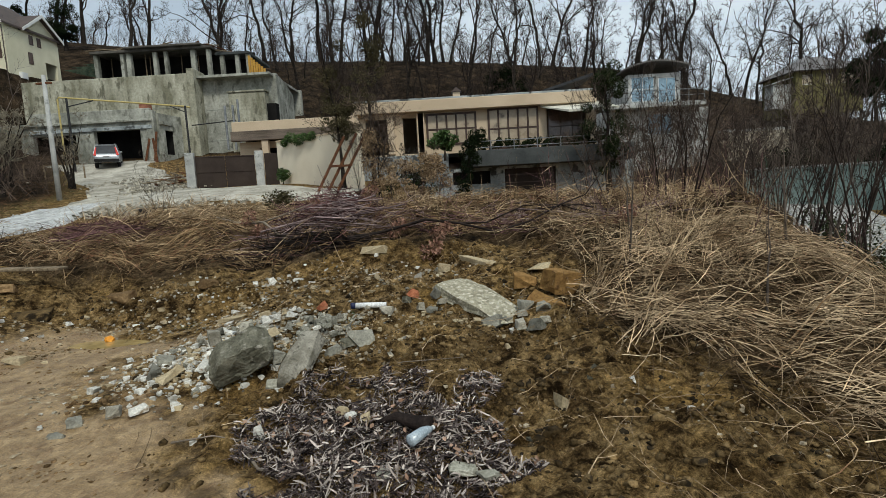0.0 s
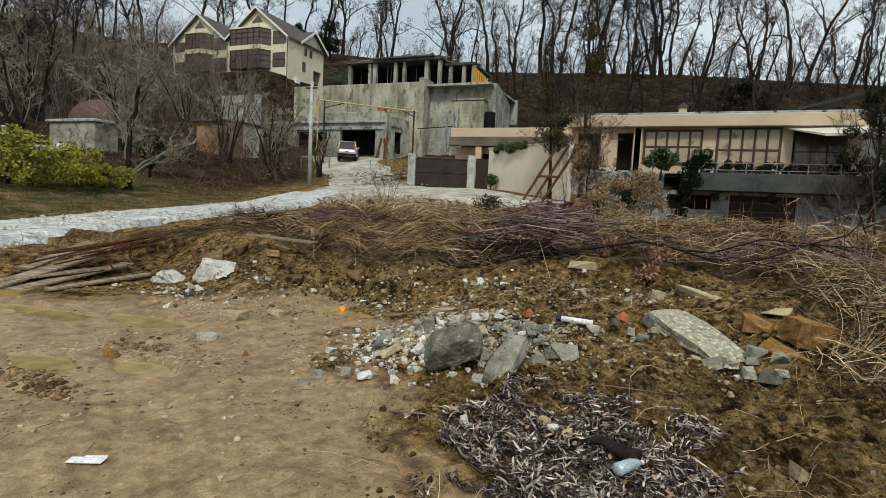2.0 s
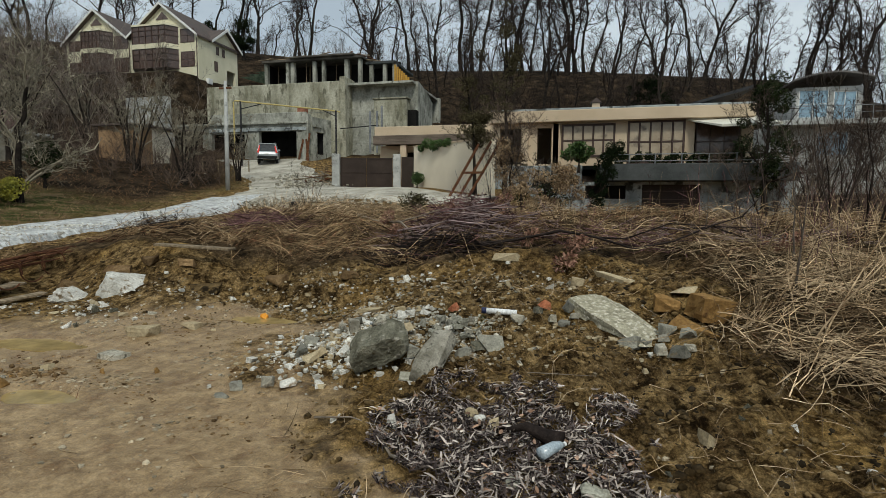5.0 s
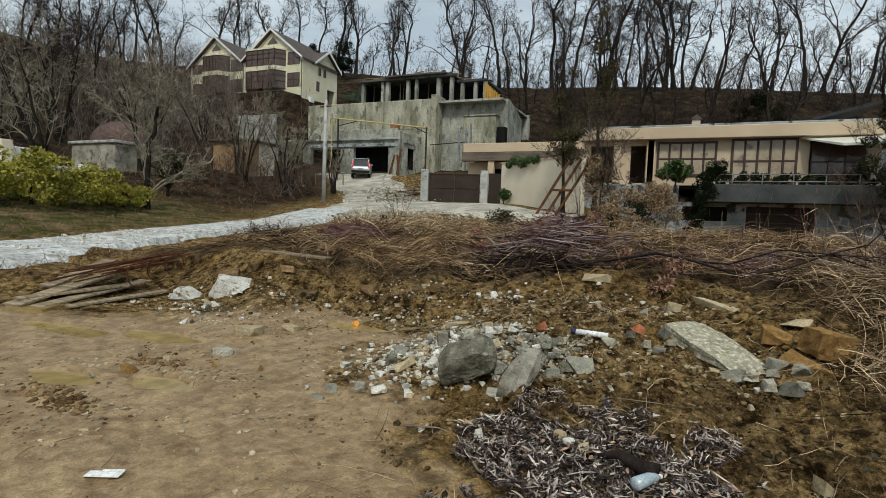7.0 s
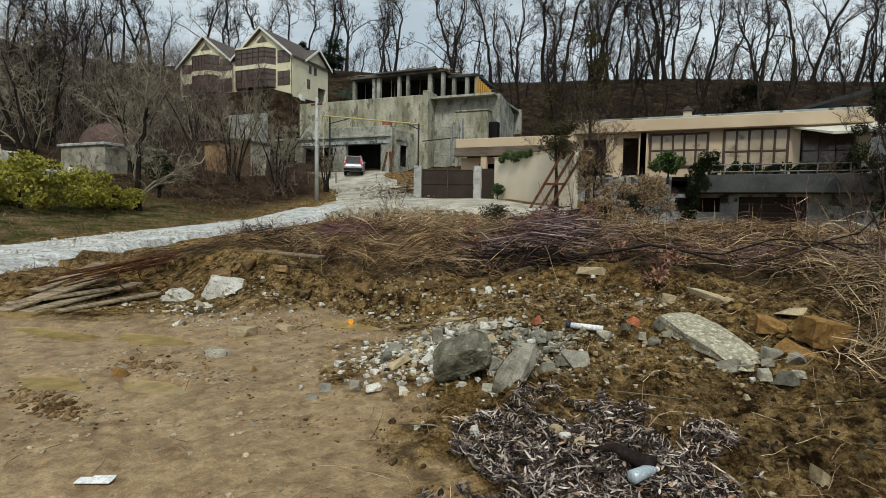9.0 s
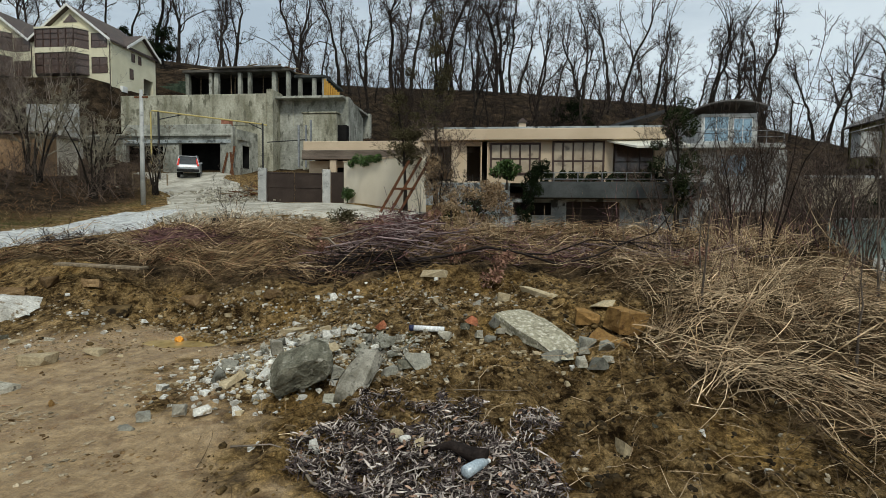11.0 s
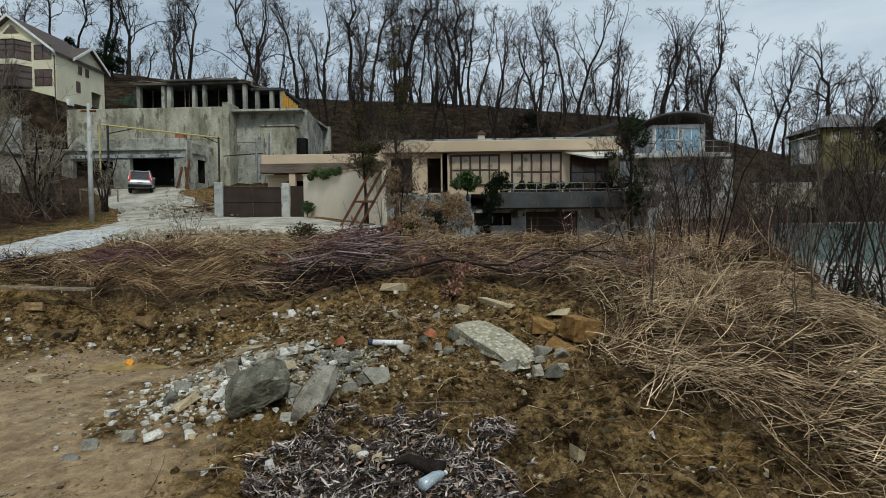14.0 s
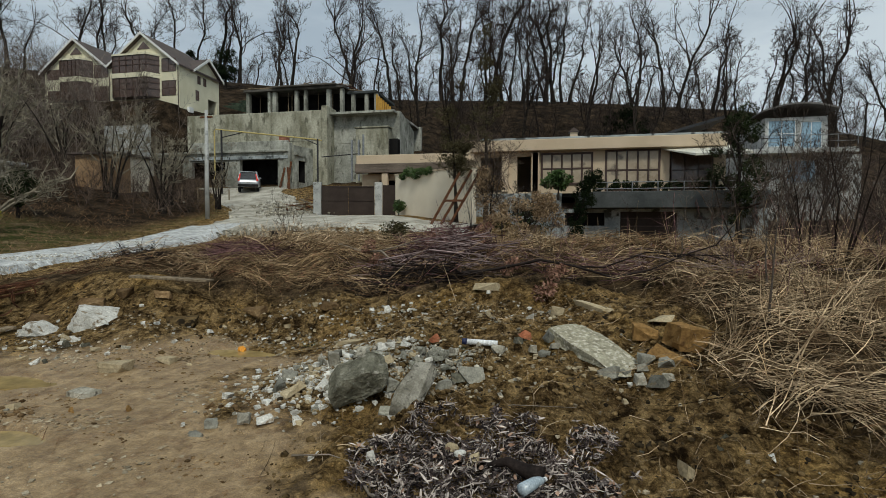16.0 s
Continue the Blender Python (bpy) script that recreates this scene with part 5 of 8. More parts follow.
def leaf_mesh(name, centres, radii, n, size, material, seed, squash=1.0, curl=0.25):
    """A crown of n small folded leaves about the given clump centres."""
    rng = np.random.RandomState(seed)
    c = np.asarray(centres, float)
    k = rng.randint(0, len(c), n)
    d = unit(rng.normal(size=(n, 3))) * (rng.uniform(0.35, 1.0, n) ** 0.6)[:, None]
    pos = c[k] + d * np.asarray(radii, float)[k][:, None] * np.array([1, 1, squash])
    u = unit(rng.normal(size=(n, 3)) + d * 0.6)
    w = unit(np.cross(u, rng.normal(size=(n, 3))))
    nn = np.cross(u, w)
    L = size * rng.uniform(0.6, 1.4, n)[:, None]
    v = np.stack([pos - u * L * 0.5, pos + w * L * 0.24 + nn * L * curl * 0.3, pos + u * L * 0.5, pos - w * L * 0.24 + nn * L * curl * 0.3], 1).reshape(-1, 3)
    i = np.arange(n) * 4
    F = np.concatenate([np.stack([i, i + 1, i + 2], 1), np.stack([i, i + 2, i + 3], 1)])
    return np_mesh(name, v, F, material)


def clumps(rng, n, sx, sy, sz, r0, r1, zc):
    d = unit(rng.normal(size=(n, 3))) * (rng.uniform(0.2, 1, n) ** 0.5)[:, None]
    return d * np.array([sx, sy, sz]) + np.array([0, 0, zc]), rng.uniform(r0, r1, n)


M["evergreen"] = mat("evergreen_leaves", (0.006, 0.010, 0.005), (0.019, 0.028, 0.012), 0.9, 0.95, 0.0, 20, spec=0.1, per_object=0.5)
M["yellowgreen"] = mat("yellow_green_leaves", (0.15, 0.15, 0.02), (0.36, 0.32, 0.045), 1.6, 0.6, 0.0, 20, per_object=0.45)
M["green"] = mat("green_leaves", (0.03, 0.06, 0.014), (0.07, 0.12, 0.03), 1.6, 0.6, 0.0, 20, per_object=0.45)
M["dryleaf"] = mat("dry_leaves", (0.20, 0.13, 0.075), (0.36, 0.26, 0.16), 2, 0.9, 0.0, 20, per_object=0.4)
M["oliveleaf"] = mat("olive_brown_leaves", (0.045, 0.04, 0.02), (0.10, 0.085, 0.045), 2, 0.9, 0.0, 20, per_object=0.4)
M["ivy"] = mat("ivy_leaves", (0.012, 0.019, 0.008), (0.04, 0.05, 0.022), 3, 0.9, 0.0, 20, spec=0.15, per_object=0.5)


def leafy(name, m, label, H, r, crown_args, n_leaf, leaf, material, seed, category="tree", twig_n=(8, 4, 4, 2), squash=0.8):
    rng = np.random.RandomState(seed)
    t = bare_tree(seed, H, r, 1, 0.05, 0.25, twig_n, 0.2, 0.6, 0.006)
    base = thing(name, m, label, category)
    part("trunk", t[0], None, base)
    part("bough", t[1], None, base)
    c, rr = clumps(rng, *crown_args)
    part("crown", leaf_mesh("crown", c, rr, n_leaf, leaf, M[material], seed, squash), None, base)
    return base


# big dark evergreen beyond the lane, conifers on the slope, pine by the villa
leafy("evergreen_tree", put_on(38.5, 45.5), "large dark evergreen tree with an uneven crown", 11.5, 0.35, (42, 3.7, 3.0, 4.4, 0.7, 1.5, 8.2), 32000, 0.22, "evergreen", 61)
for x, y, s, sd in ((7.6, 63.5, 0.72, 62), (9.2, 62.5, 0.58, 63), (6.0, 64, 0.5, 60), (-56, 72, 0.8, 64), (-47, 68, 1.0, 65), (52, 48, 0.8, 69)):
    leafy("dark_conifer", put_on(x, y, 0, s), "dark green conifer among bare trees", 6.5, 0.16, (26, 1.5, 1.5, 2.6, 0.5, 0.9, 3.4), 6500, 0.2, "evergreen", sd, twig_n=(6, 3, 3, 1))
leafy("pine_tree", put_on(8.7, 28.2), "scruffy grey-green pine beside the villa", 7.4, 0.13, (34, 1.15, 1.0, 3.1, 0.3, 0.6, 4.3), 7200, 0.13, "ivy", 66, twig_n=(12, 5, 4, 3))
leafy("ivy_clad_tree", put_on(-4.9, 25.2), "slender tree clad in brown climbing leaves", 8.2, 0.07, (26, 0.85, 0.85, 2.7, 0.25, 0.5, 4.6), 5200, 0.11, "oliveleaf", 67, twig_n=(12, 5, 5, 3))
leafy("ivy_clad_tree", put_on(-3.7, 27.2), "slender tree with rust-brown dead leaves", 10.8, 0.075, (24, 0.7, 0.7, 3.2, 0.25, 0.5, 6.8), 3200, 0.11, "oliveleaf", 68, twig_n=(12, 5, 5, 3))
leafy("dry_shrub", put_on(-1.4, 22.0), "wide shrub with pale dead leaves", 2.3, 0.06, (30, 1.7, 1.1, 1.0, 0.25, 0.5, 1.3), 5200, 0.10, "dryleaf", 71, "shrub", (10, 5, 5, 3))
leafy("dry_shrub", put_on(-2.9, 22.6), "upright shrub with pale dead leaves", 3.0, 0.05, (22, 0.8, 0.8, 1.4, 0.2, 0.4, 1.7), 2600, 0.09, "dryleaf", 72, "shrub", (10, 5, 5, 3))
leafy("evergreen_shrub", put_on(-1.6, 24.5), "dark evergreen shrub behind dead leaves", 2.0, 0.06, (16, 1.4, 0.9, 0.8, 0.3, 0.5, 1.2), 3600, 0.09, "ivy", 73, "shrub")
leafy("yellow_shrub", put_on(-21.8, 11.6), "broad yellow-green laurel shrub", 1.6, 0.05, (50, 2.2, 3.4, 0.85, 0.3, 0.6, 0.95), 11500, 0.15, "yellowgreen", 74, "shrub")
leafy("yellow_shrub", put_on(-21.6, 15.0), "low yellow-green laurel shrub", 1.2, 0.05, (18, 1.0, 1.3, 0.4, 0.25, 0.45, 0.5), 4200, 0.12, "yellowgreen", 75, "shrub")
leafy("evergreen_shrub", put_on(-5.3, 16.6), "low grey-green bush beside the drive", 0.7, 0.03, (14, 0.55, 0.4, 0.28, 0.18, 0.3, 0.42), 1500, 0.08, "oliveleaf", 79, "shrub", (6, 3, 3, 1))
leafy("evergreen_shrub", put_on(-24.6, 19.6), "small dark evergreen tree", 2.4, 0.06, (14, 0.7, 0.7, 0.8, 0.3, 0.5, 1.5), 2600, 0.13, "ivy", 76, "shrub")
leafy("terrace_shrub", pose(0.0, 29.9, 3.6), "bright green leafy potted shrub on the terrace", 1.1, 0.04, (16, 0.85, 0.4, 0.45, 0.25, 0.42, 0.85), 1500, 0.22, "green", 77, "shrub", (6, 3, 3, 1))
leafy("gate_shrub", pose(-9.3, 30.0, 2.5), "small green shrub at the foot of the wall", 0.7, 0.03, (10, 0.4, 0.35, 0.35, 0.15, 0.28, 0.5), 900, 0.12, "green", 78, "shrub", (6, 3, 3, 1))


def bent_cypress():
    base = thing("bent_cypress", put_on(1.0, 28.0), "dark bent cypress in front of the villa", "tree")
    pts = [(0.05 * i + (0.016 * (i - 3) ** 2 if i > 3 else 0), 0, 0.5 * i if i < 6 else 2.75 + 0.2 * (i - 6)) for i in range(9)]
    part("trunk", MB().tube(pts, [0.12 - 0.01 * i for i in range(9)], 7), M["bark"], base)
    rng = np.random.RandomState(81)
    c, r = [], []
    for i, p in enumerate(pts):
        for k in range(5):
            c.append((p[0] + rng.normal(0, 0.2), rng.normal(0, 0.2), p[2] + 0.3 + rng.normal(0, 0.2)))
            r.append(rng.uniform(0.25, 0.5))
    part("crown", leaf_mesh("crown", c, [q * 0.72 for q in r], 14000, 0.075, M["evergreen"], 82), None, base)


bent_cypress()
# trailing ivy over the yard wall and plants along the terrace rail
rng = np.random.RandomState(83)
c = [(-9.2 + i * 0.32 + rng.normal(0, 0.05), 30.3 - i * 0.28, 4.95 + rng.normal(0, 0.1)) for i in range(8)]
iv = thing("ivy", pose(0, 0, 0), "dark ivy trailing over the cream wall", "climber")
part("leaves", leaf_mesh("leaves", c, [0.22 + 0.1 * (i in (2, 3, 4)) for i in range(8)], 2200, 0.11, M["green"], 84), None, iv)
for i in range(9):
    x = 2.2 + i * 0.85
    leafy("terrace_plant", pose(x, 30.1, 3.75), "dark low plant behind the terrace rail", 0.3, 0.02, (8, 0.42, 0.15, 0.26, 0.15, 0.28, 0.34), 600, 0.12, "ivy", 90 + i, "plant", (4, 3, 2, 1))

# bare garden trees and thickets
ORCH = [bare_tree(111 + i, 5.4, 0.13, 4, 0.05, 0.25, (5, 4, 4, 3), 0.26, 0.64, 0.012, 2) for i in range(3)]
M["lichentwig"] = mat("lichened_twigs", (0.10, 0.085, 0.064), (0.30, 0.265, 0.20), 1.5, 0.95, 0.0, per_object=0.35)
for me in sum(ORCH, []):
    me.materials[0] = M["bark"] if me.name.startswith("trunk") else M["lichentwig"]
front = oak_tree(118, 7.4, 0.13, 9, 0.10, 0.010, 1.35, (7, 6, 5))
front[1].materials[0] = M["lichentwig"]
plant_tree("garden_tree", front, put_on(-21.2, 15.8, 40, 1.0), "wide bare garden tree with lichened twigs", "garden trees")
orch = [plant_tree("garden_tree", me, pose(0, 0, -400), "bare many-stemmed garden tree with fine twigs", "garden trees") for me in ORCH]
used = set()
for i, (x, y, s) in enumerate(((-26, 14.5, 1.1), (-23.5, 27.5, 0.9), (-25.5, 30.5, 1.0), (-28.5, 29, 0.95), (-31, 31, 1.0), (-32.5, 24, 1.1), (-36, 27, 1.2), (-22.5, 31.5, 0.75), (-40, 36, 1.3), (-36, 38, 1.1), (-44, 33, 1.4), (-30, 36, 0.9), (-46, 27, 1.5), (-40, 20, 1.3))):
    k = i % 3
    m = put_on(x, y, 67 * i, s)
    if k not in used:
        used.add(k)
        orch[k].matrix_world = m
    else:
        c = copy_thing(orch[k], m)
        c.matrix_world = m

THIN = [bare_tree(131 + i, 3.6, 0.028, 3, 0.05, 0.2, (6, 3, 3, 2), 0.45, 0.4, 0.0035, 2) for i in range(4)]
for i, tree in enumerate(THIN):
    for me in tree:
        me.materials[0] = M["barkgrey"] if i == 1 else M["twig"]
thin = [plant_tree("sapling", me, pose(0, 0, -400), "thin bare sapling in the thicket", "thicket saplings") for me in THIN]
used = set()
rs = np.random.RandomState(9)


def edge_spots():
    out = []
    for i in range(18):
        y = rs.uniform(7.0, 22)
        x = path_x(y) - rs.uniform(1.7, 3.6)
        out.append((x, y, rs.uniform(0.75, 1.35)))
    for i in range(6):
        y = rs.uniform(16, 25)
        out.append((rs.uniform(6.0, path_x(y) - 2.2), y, rs.uniform(0.8, 1.2)))
    for i in range(10):
        y = rs.uniform(12, 26)
        out.append((path_x(y) + rs.uniform(1.8, 3.2), y, rs.uniform(0.7, 1.2)))
    out += [(4.4, 9.5, 0.9), (3.6, 11.5, 0.8), (5.2, 12.5, 1.0), (-9.4, 17.2, 0.62), (-9.9, 17.9, 0.5), (-3.4, 21, 0.7)]
    return out


for i, (x, y, s) in enumerate(edge_spots()):
    k = i % 4
    m = put_on(x, y, rs.uniform(0, 360), s, (rs.uniform(-7, 7), rs.uniform(-7, 7)))
    if k not in used:
        used.add(k)
        thin[k].matrix_world = m
    else:
        c = copy_thing(thin[k], m)
        c.matrix_world = m

THORN = [oak_tree(151 + i, 4.2, 0.045, 9, 0.15, 0.0055, 1.1, (6, 5, 3)) for i in range(3)]
for tree in THORN:
    tree[0].materials[0], tree[1].materials[0] = M["barkgrey"], M["thicket"]
used = set()
thorn = [plant_tree("thorn_tree", me, pose(0, 0, -400), "tangled bare brown thorn tree beyond the lot", "thorn trees") for me in THORN]
for i, (x, y, sc) in enumerate(((9.4, 24.5, 1.0), (10.6, 27.0, 1.1), (11.6, 22.5, 0.9), (12.6, 29.5, 1.2), (14.6, 26.8, 1.1), (17.0, 28.5, 1.2), (18.5, 32.5, 1.3), (21.5, 35.0, 1.4), (24.5, 37.5, 1.4), (8.2, 19.0, 0.8), (9.0, 16.4, 0.75), (27.5, 40.0, 1.5), (31.0, 43.0, 1.5), (20.0, 27.5, 1.1), (23.5, 31.0, 1.2), (16.4, 34.5, 1.3), (13.2, 33.5, 1.1), (-2.4, 22.8, 0.95), (-3.3, 24.0, 1.1), (-0.3, 22.0, 0.6), (6.6, 24.5, 0.8))):
    k = i % 3
    m = put_on(x, y, 71 * i, sc)
    if k not in used:
        used.add(k)
        thorn[k].matrix_world = m
    else:
        copy_thing(thorn[k], m).matrix_world = m

# dark shoots on the bank above the lane, tufts on the verge
edge_line = np.stack([path_x(yy := rs.uniform(6.3, 20, 46)) - rs.uniform(1.5, 2.6, 46), yy], 1)
twiggy("bank_shoots", edge_line[:20], 0.8, 2.8, 0.011, 0.3, M["twig"], "dark leafless shoots along the bank of the lane", "thicket", 47, 6, 2)
twiggy("lane_brambles", np.stack([path_x(yy := rs.uniform(8, 25, 330)) + 2.0 + rs.uniform(0, 4.5, 330), yy], 1), 0.4, 1.3, 0.010, 0.7, M["twig"], "low dark brambles beyond the lane", "bramble", 50, 7, 2)
yy = rs.uniform(8.5, 24, 90)
xx = path_x(yy) + 2.3 + rs.uniform(0, 3.6, 90)
gc = thing("ivy_patch", pose(0, 0, 0), "dark ivy covering the ground beyond the lane", "climber")
part("leaves", leaf_mesh("leaves", [(a, b, gz(a, b) + 0.15) for a, b in zip(xx, yy)], [0.55] * 90, 11000, 0.14, M["ivy"], 52, 0.4), None, gc)


# ---- stones, rubble and litter on the lot ----
def rock(seed, sx, sy, sz, sub, square, chops, rough):
    """A broken, worn rock: a rounded block with chopped corners and a rough skin, its base at z = 0."""
    rng = np.random.RandomState(seed)
    bm = bmesh.new()
    bmesh.ops.create_icosphere(bm, subdivisions=sub, radius=1.0)
    p = np.array([v.co[:] for v in bm.verts])
    p = p / (np.abs(p) ** square).sum(1, keepdims=True) ** (1 / square)
    shear = rng.normal(0, 0.14, (3, 3)) * (1 - np.eye(3))
    p = p + p @ shear
    for k in range(chops):
        nrm = unit(rng.normal(size=3))
        over = np.maximum(p @ nrm - rng.uniform(0.68, 0.95) * (p @ nrm).max(), 0)
        p = p - over[:, None] * nrm * 0.94
    p = p / np.abs(p).max(0)
    p = p * np.array([sx, sy, sz]) / 2
    q = max(sx, sy)
    for v, c in zip(bm.verts, p):
        k = Vector(c) * (5.0 / q) + Vector((seed * 0.37, 0, 0))
        d = Vector((noise.noise(k), noise.noise(k + Vector((5, 1, 2))), noise.noise(k + Vector((9, 7, 3)))))
        k = k * 3.3
        e = Vector((noise.noise(k), noise.noise(k + Vector((5, 1, 2))), noise.noise(k + Vector((9, 7, 3)))))
        v.co = Vector(c) + d * rough + e * rough * 0.5 + Vector((0, 0, sz / 2))
    me = bpy.data.meshes.new("stone")
    bm.to_mesh(me)
    bm.free()
    return me


def hull(seed, sx, sy, sz, n=14, boxy=0.6, flat_bottom=True, cuts=0, rough=0.0, ball=False):
    """An angular stone: the hull of scattered points, its base at z = 0; a worn rock where it is finely cut."""
    if cuts > 2:
        return rock(seed, sx, sy, sz, 4, 3.0 if ball else (8.0 if boxy < 0.5 else 5.0), 9, rough * 0.8)
    rng = np.random.RandomState(seed)
    p = rng.uniform(-1, 1, (n, 3))
    p = np.sign(p) * np.abs(p) ** boxy
    if ball:
        p = unit(rng.normal(size=(n, 3))) * rng.uniform(0.9, 1.06, (n, 1))
    elif flat_bottom:
        p[: n // 3, 2] = -1
    p = p * np.array([sx, sy, sz]) / 2 + np.array([0, 0, sz / 2])
    bm = bmesh.new()
    vs = [bm.verts.new(q) for q in p]
    bmesh.ops.convex_hull(bm, input=vs)
    bmesh.ops.delete(bm, geom=[v for v in bm.verts if not v.link_faces], context="VERTS")
    if cuts:
        bmesh.ops.subdivide_edges(bm, edges=bm.edges[:], cuts=cuts, use_grid_fill=True)
        bmesh.ops.triangulate(bm, faces=bm.faces[:])
        for v in bm.verts:
            k = v.co * (6.0 / max(sx, sy))
            v.co += Vector((noise.noise(k), noise.noise(k + Vector((5, 1, 2))), noise.noise(k + Vector((9, 7, 3))))) * rough
            v.co += Vector((noise.noise(k * 3.1), noise.noise(k * 3.1 + Vector((5, 1, 2))), noise.noise(k * 3.1 + Vector((9, 7, 3))))) * rough * 0.4
    bmesh.ops.recalc_face_normals(bm, faces=bm.faces)
    me = bpy.data.meshes.new("stone")
    bm.to_mesh(me)
    bm.free()
    return me


def stone(name, me, material, m, label, category="stone", group=""):
    me.materials.clear()
    me.materials.append(material)
    ob = new(name, me)
    ob.matrix_world = m
    return tagged(ob, label, category, group)


M["greystone"] = mat("grey_rubble", (0.21, 0.19, 0.145), (0.50, 0.465, 0.385), 6, 0.9, 0.5, 60, (0.11, 0.10, 0.08), 0.64, per_object=0.4)
M["palecrumb"] = mat("crumbling_pale_concrete", (0.27, 0.26, 0.205), (0.47, 0.455, 0.38), 8, 0.95, 0.9, 45, (0.18, 0.17, 0.13), 0.62, per_object=0.25)
M["bluegrey"] = mat("blue_grey_stone", (0.15, 0.143, 0.118), (0.32, 0.307, 0.255), 5, 0.85, 0.4, 60, (0.23, 0.18, 0.11), 0.66, per_object=0.3)
M["boulder"] = mat("speckled_grey_boulder", (0.085, 0.08, 0.058), (0.21, 0.20, 0.152), 7, 0.95, 1.0, 45, (0.30, 0.28, 0.23), 0.64)
M["aggregate"] = mat("exposed_aggregate_concrete", (0.26, 0.235, 0.165), (0.44, 0.405, 0.30), 9, 0.95, 1.0, 38, (0.58, 0.54, 0.44), 0.58)
M["orangestone"] = mat("orange_sandstone", (0.17, 0.095, 0.034), (0.33, 0.195, 0.075), 4, 0.85, 0.25, 40, (0.12, 0.065, 0.03), 0.66)
M["tanstone"] = mat("tan_sandstone", (0.32, 0.25, 0.15), (0.46, 0.38, 0.25), 4, 0.9, 0.3, 45, per_object=0.15)
M["whitestone"] = mat("white_limestone", (0.46, 0.44, 0.39), (0.74, 0.72, 0.66), 5, 0.85, 0.3, 50, (0.25, 0.19, 0.12), 0.60, per_object=0.2)
M["plastic_white"] = mat("white_plastic", (0.70, 0.70, 0.69), (0.80, 0.80, 0.79), 4, 0.35, 0.02)
M["redbrick"] = mat("orange_red_brick", (0.26, 0.085, 0.042), (0.40, 0.16, 0.085), 9, 0.9, 0.3, 60, (0.16, 0.10, 0.06), 0.6)
M["clod"] = mat("soil_clods", (0.045, 0.029, 0.013), (0.29, 0.195, 0.09), 2.6, 0.95, 0.9, 60, (0.035, 0.026, 0.016), 0.56, per_object=0.4)
M["redclod"] = mat("red_brown_clods", (0.08, 0.047, 0.022), (0.25, 0.165, 0.085), 4, 0.9, 0.5, 60, per_object=0.5)
M["gritmix"] = mat("pale_grit", (0.19, 0.14, 0.085), (0.44, 0.375, 0.27), 0.8, 0.95, 0.2, 90, per_object=0.5)
M["straw"] = mat("dry_straw", (0.12, 0.073, 0.037), (0.60, 0.45, 0.285), 2.6, 0.85, 0.0, 30, per_object=0.6)
# hay whose near-black tones paint the shaded gaps between straws
M["hay_dark"] = mat("gap_shade_hay", (0.014, 0.010, 0.006), (0.12, 0.078, 0.042), 2.0, 0.95, 0.0, 30, per_object=0.7)
M["hay"] = mat("brown_hay", (0.055, 0.034, 0.019), (0.40, 0.275, 0.152), 2.6, 0.95, 0.0, 30, (0.20, 0.095, 0.055), 0.61, per_object=0.65)
M["brush"] = mat("reddish_brushwood", (0.03, 0.015, 0.016), (0.20, 0.11, 0.105), 1.4, 0.95, 0.0, 30, per_object=0.6)
M["rustgrass"] = mat("rust_brown_bracken", (0.045, 0.024, 0.014), (0.22, 0.125, 0.065), 1.0, 0.95, 0.0, 20, per_object=0.6)
M["lawn"] = mat("winter_grass", (0.045, 0.055, 0.016), (0.15, 0.15, 0.055), 0.8, 0.95, 0.0, 20, per_object=0.5)
M["brushpale"] = mat("pale_purple_branches", (0.12, 0.085, 0.085), (0.34, 0.255, 0.24), 2.5, 0.9, 0.2, 40, per_object=0.4)
M["litter"] = mat("charred_leaf_litter", (0.014, 0.011, 0.011), (0.105, 0.08, 0.074), 9, 0.8, 0.0, 20, (0.30, 0.25, 0.225), 0.62, per_object=0.8)
M["brownleaf"] = mat("curled_brown_leaves", (0.20, 0.115, 0.075), (0.42, 0.28, 0.20), 7, 0.9, 0.0, 20, per_object=0.5)
M["paleleaf"] = mat("bleached_leaves", (0.22, 0.175, 0.15), (0.54, 0.47, 0.41), 7, 0.9, 0.0, 20, per_object=0.5)
M["water"] = mat("muddy_water", (0.27, 0.19, 0.075), (0.37, 0.27, 0.115), 2, 0.06, 0.0, 6, spec=0.5)
M["darkbranch"] = mat("dark_wet_branch", (0.014, 0.011, 0.010), (0.04, 0.03, 0.026), 6, 0.8, 0.4, 60)
M["greybranch"] = mat("grey_dead_branch", (0.16, 0.13, 0.10), (0.28, 0.23, 0.18), 6, 0.9, 0.4, 60)


def rest(x, y, turn=0, tilt=0, roll=0, sink=0.02):
    return pose(x, y, gz(x, y) - sink, tilt, roll, turn)


# the large pieces
stone("boulder", rock(203, 0.56, 0.44, 0.37, 4, 2.9, 8, 0.028), M["boulder"], pose(-1.68, 4.10, 0.19, 16, -12, 8), "dark grey speckled boulder tipped over a hollow", "boulder")
stone("concrete_slab", hull(202, 0.21, 0.56, 0.14, 26, 0.3, True, 2, 0.014), M["greystone"], rest(-1.23, 4.12, -12, 27, 0, -0.05), "leaning pale grey broken concrete slab", "slab")
stone("angular_stone", hull(203, 0.25, 0.12, 0.19, 12, 0.5, True, 1, 0.006), M["bluegrey"], rest(-0.80, 4.62, 12, -14, -10, 0.03), "angular blue-grey stone on bare soil", "stone")
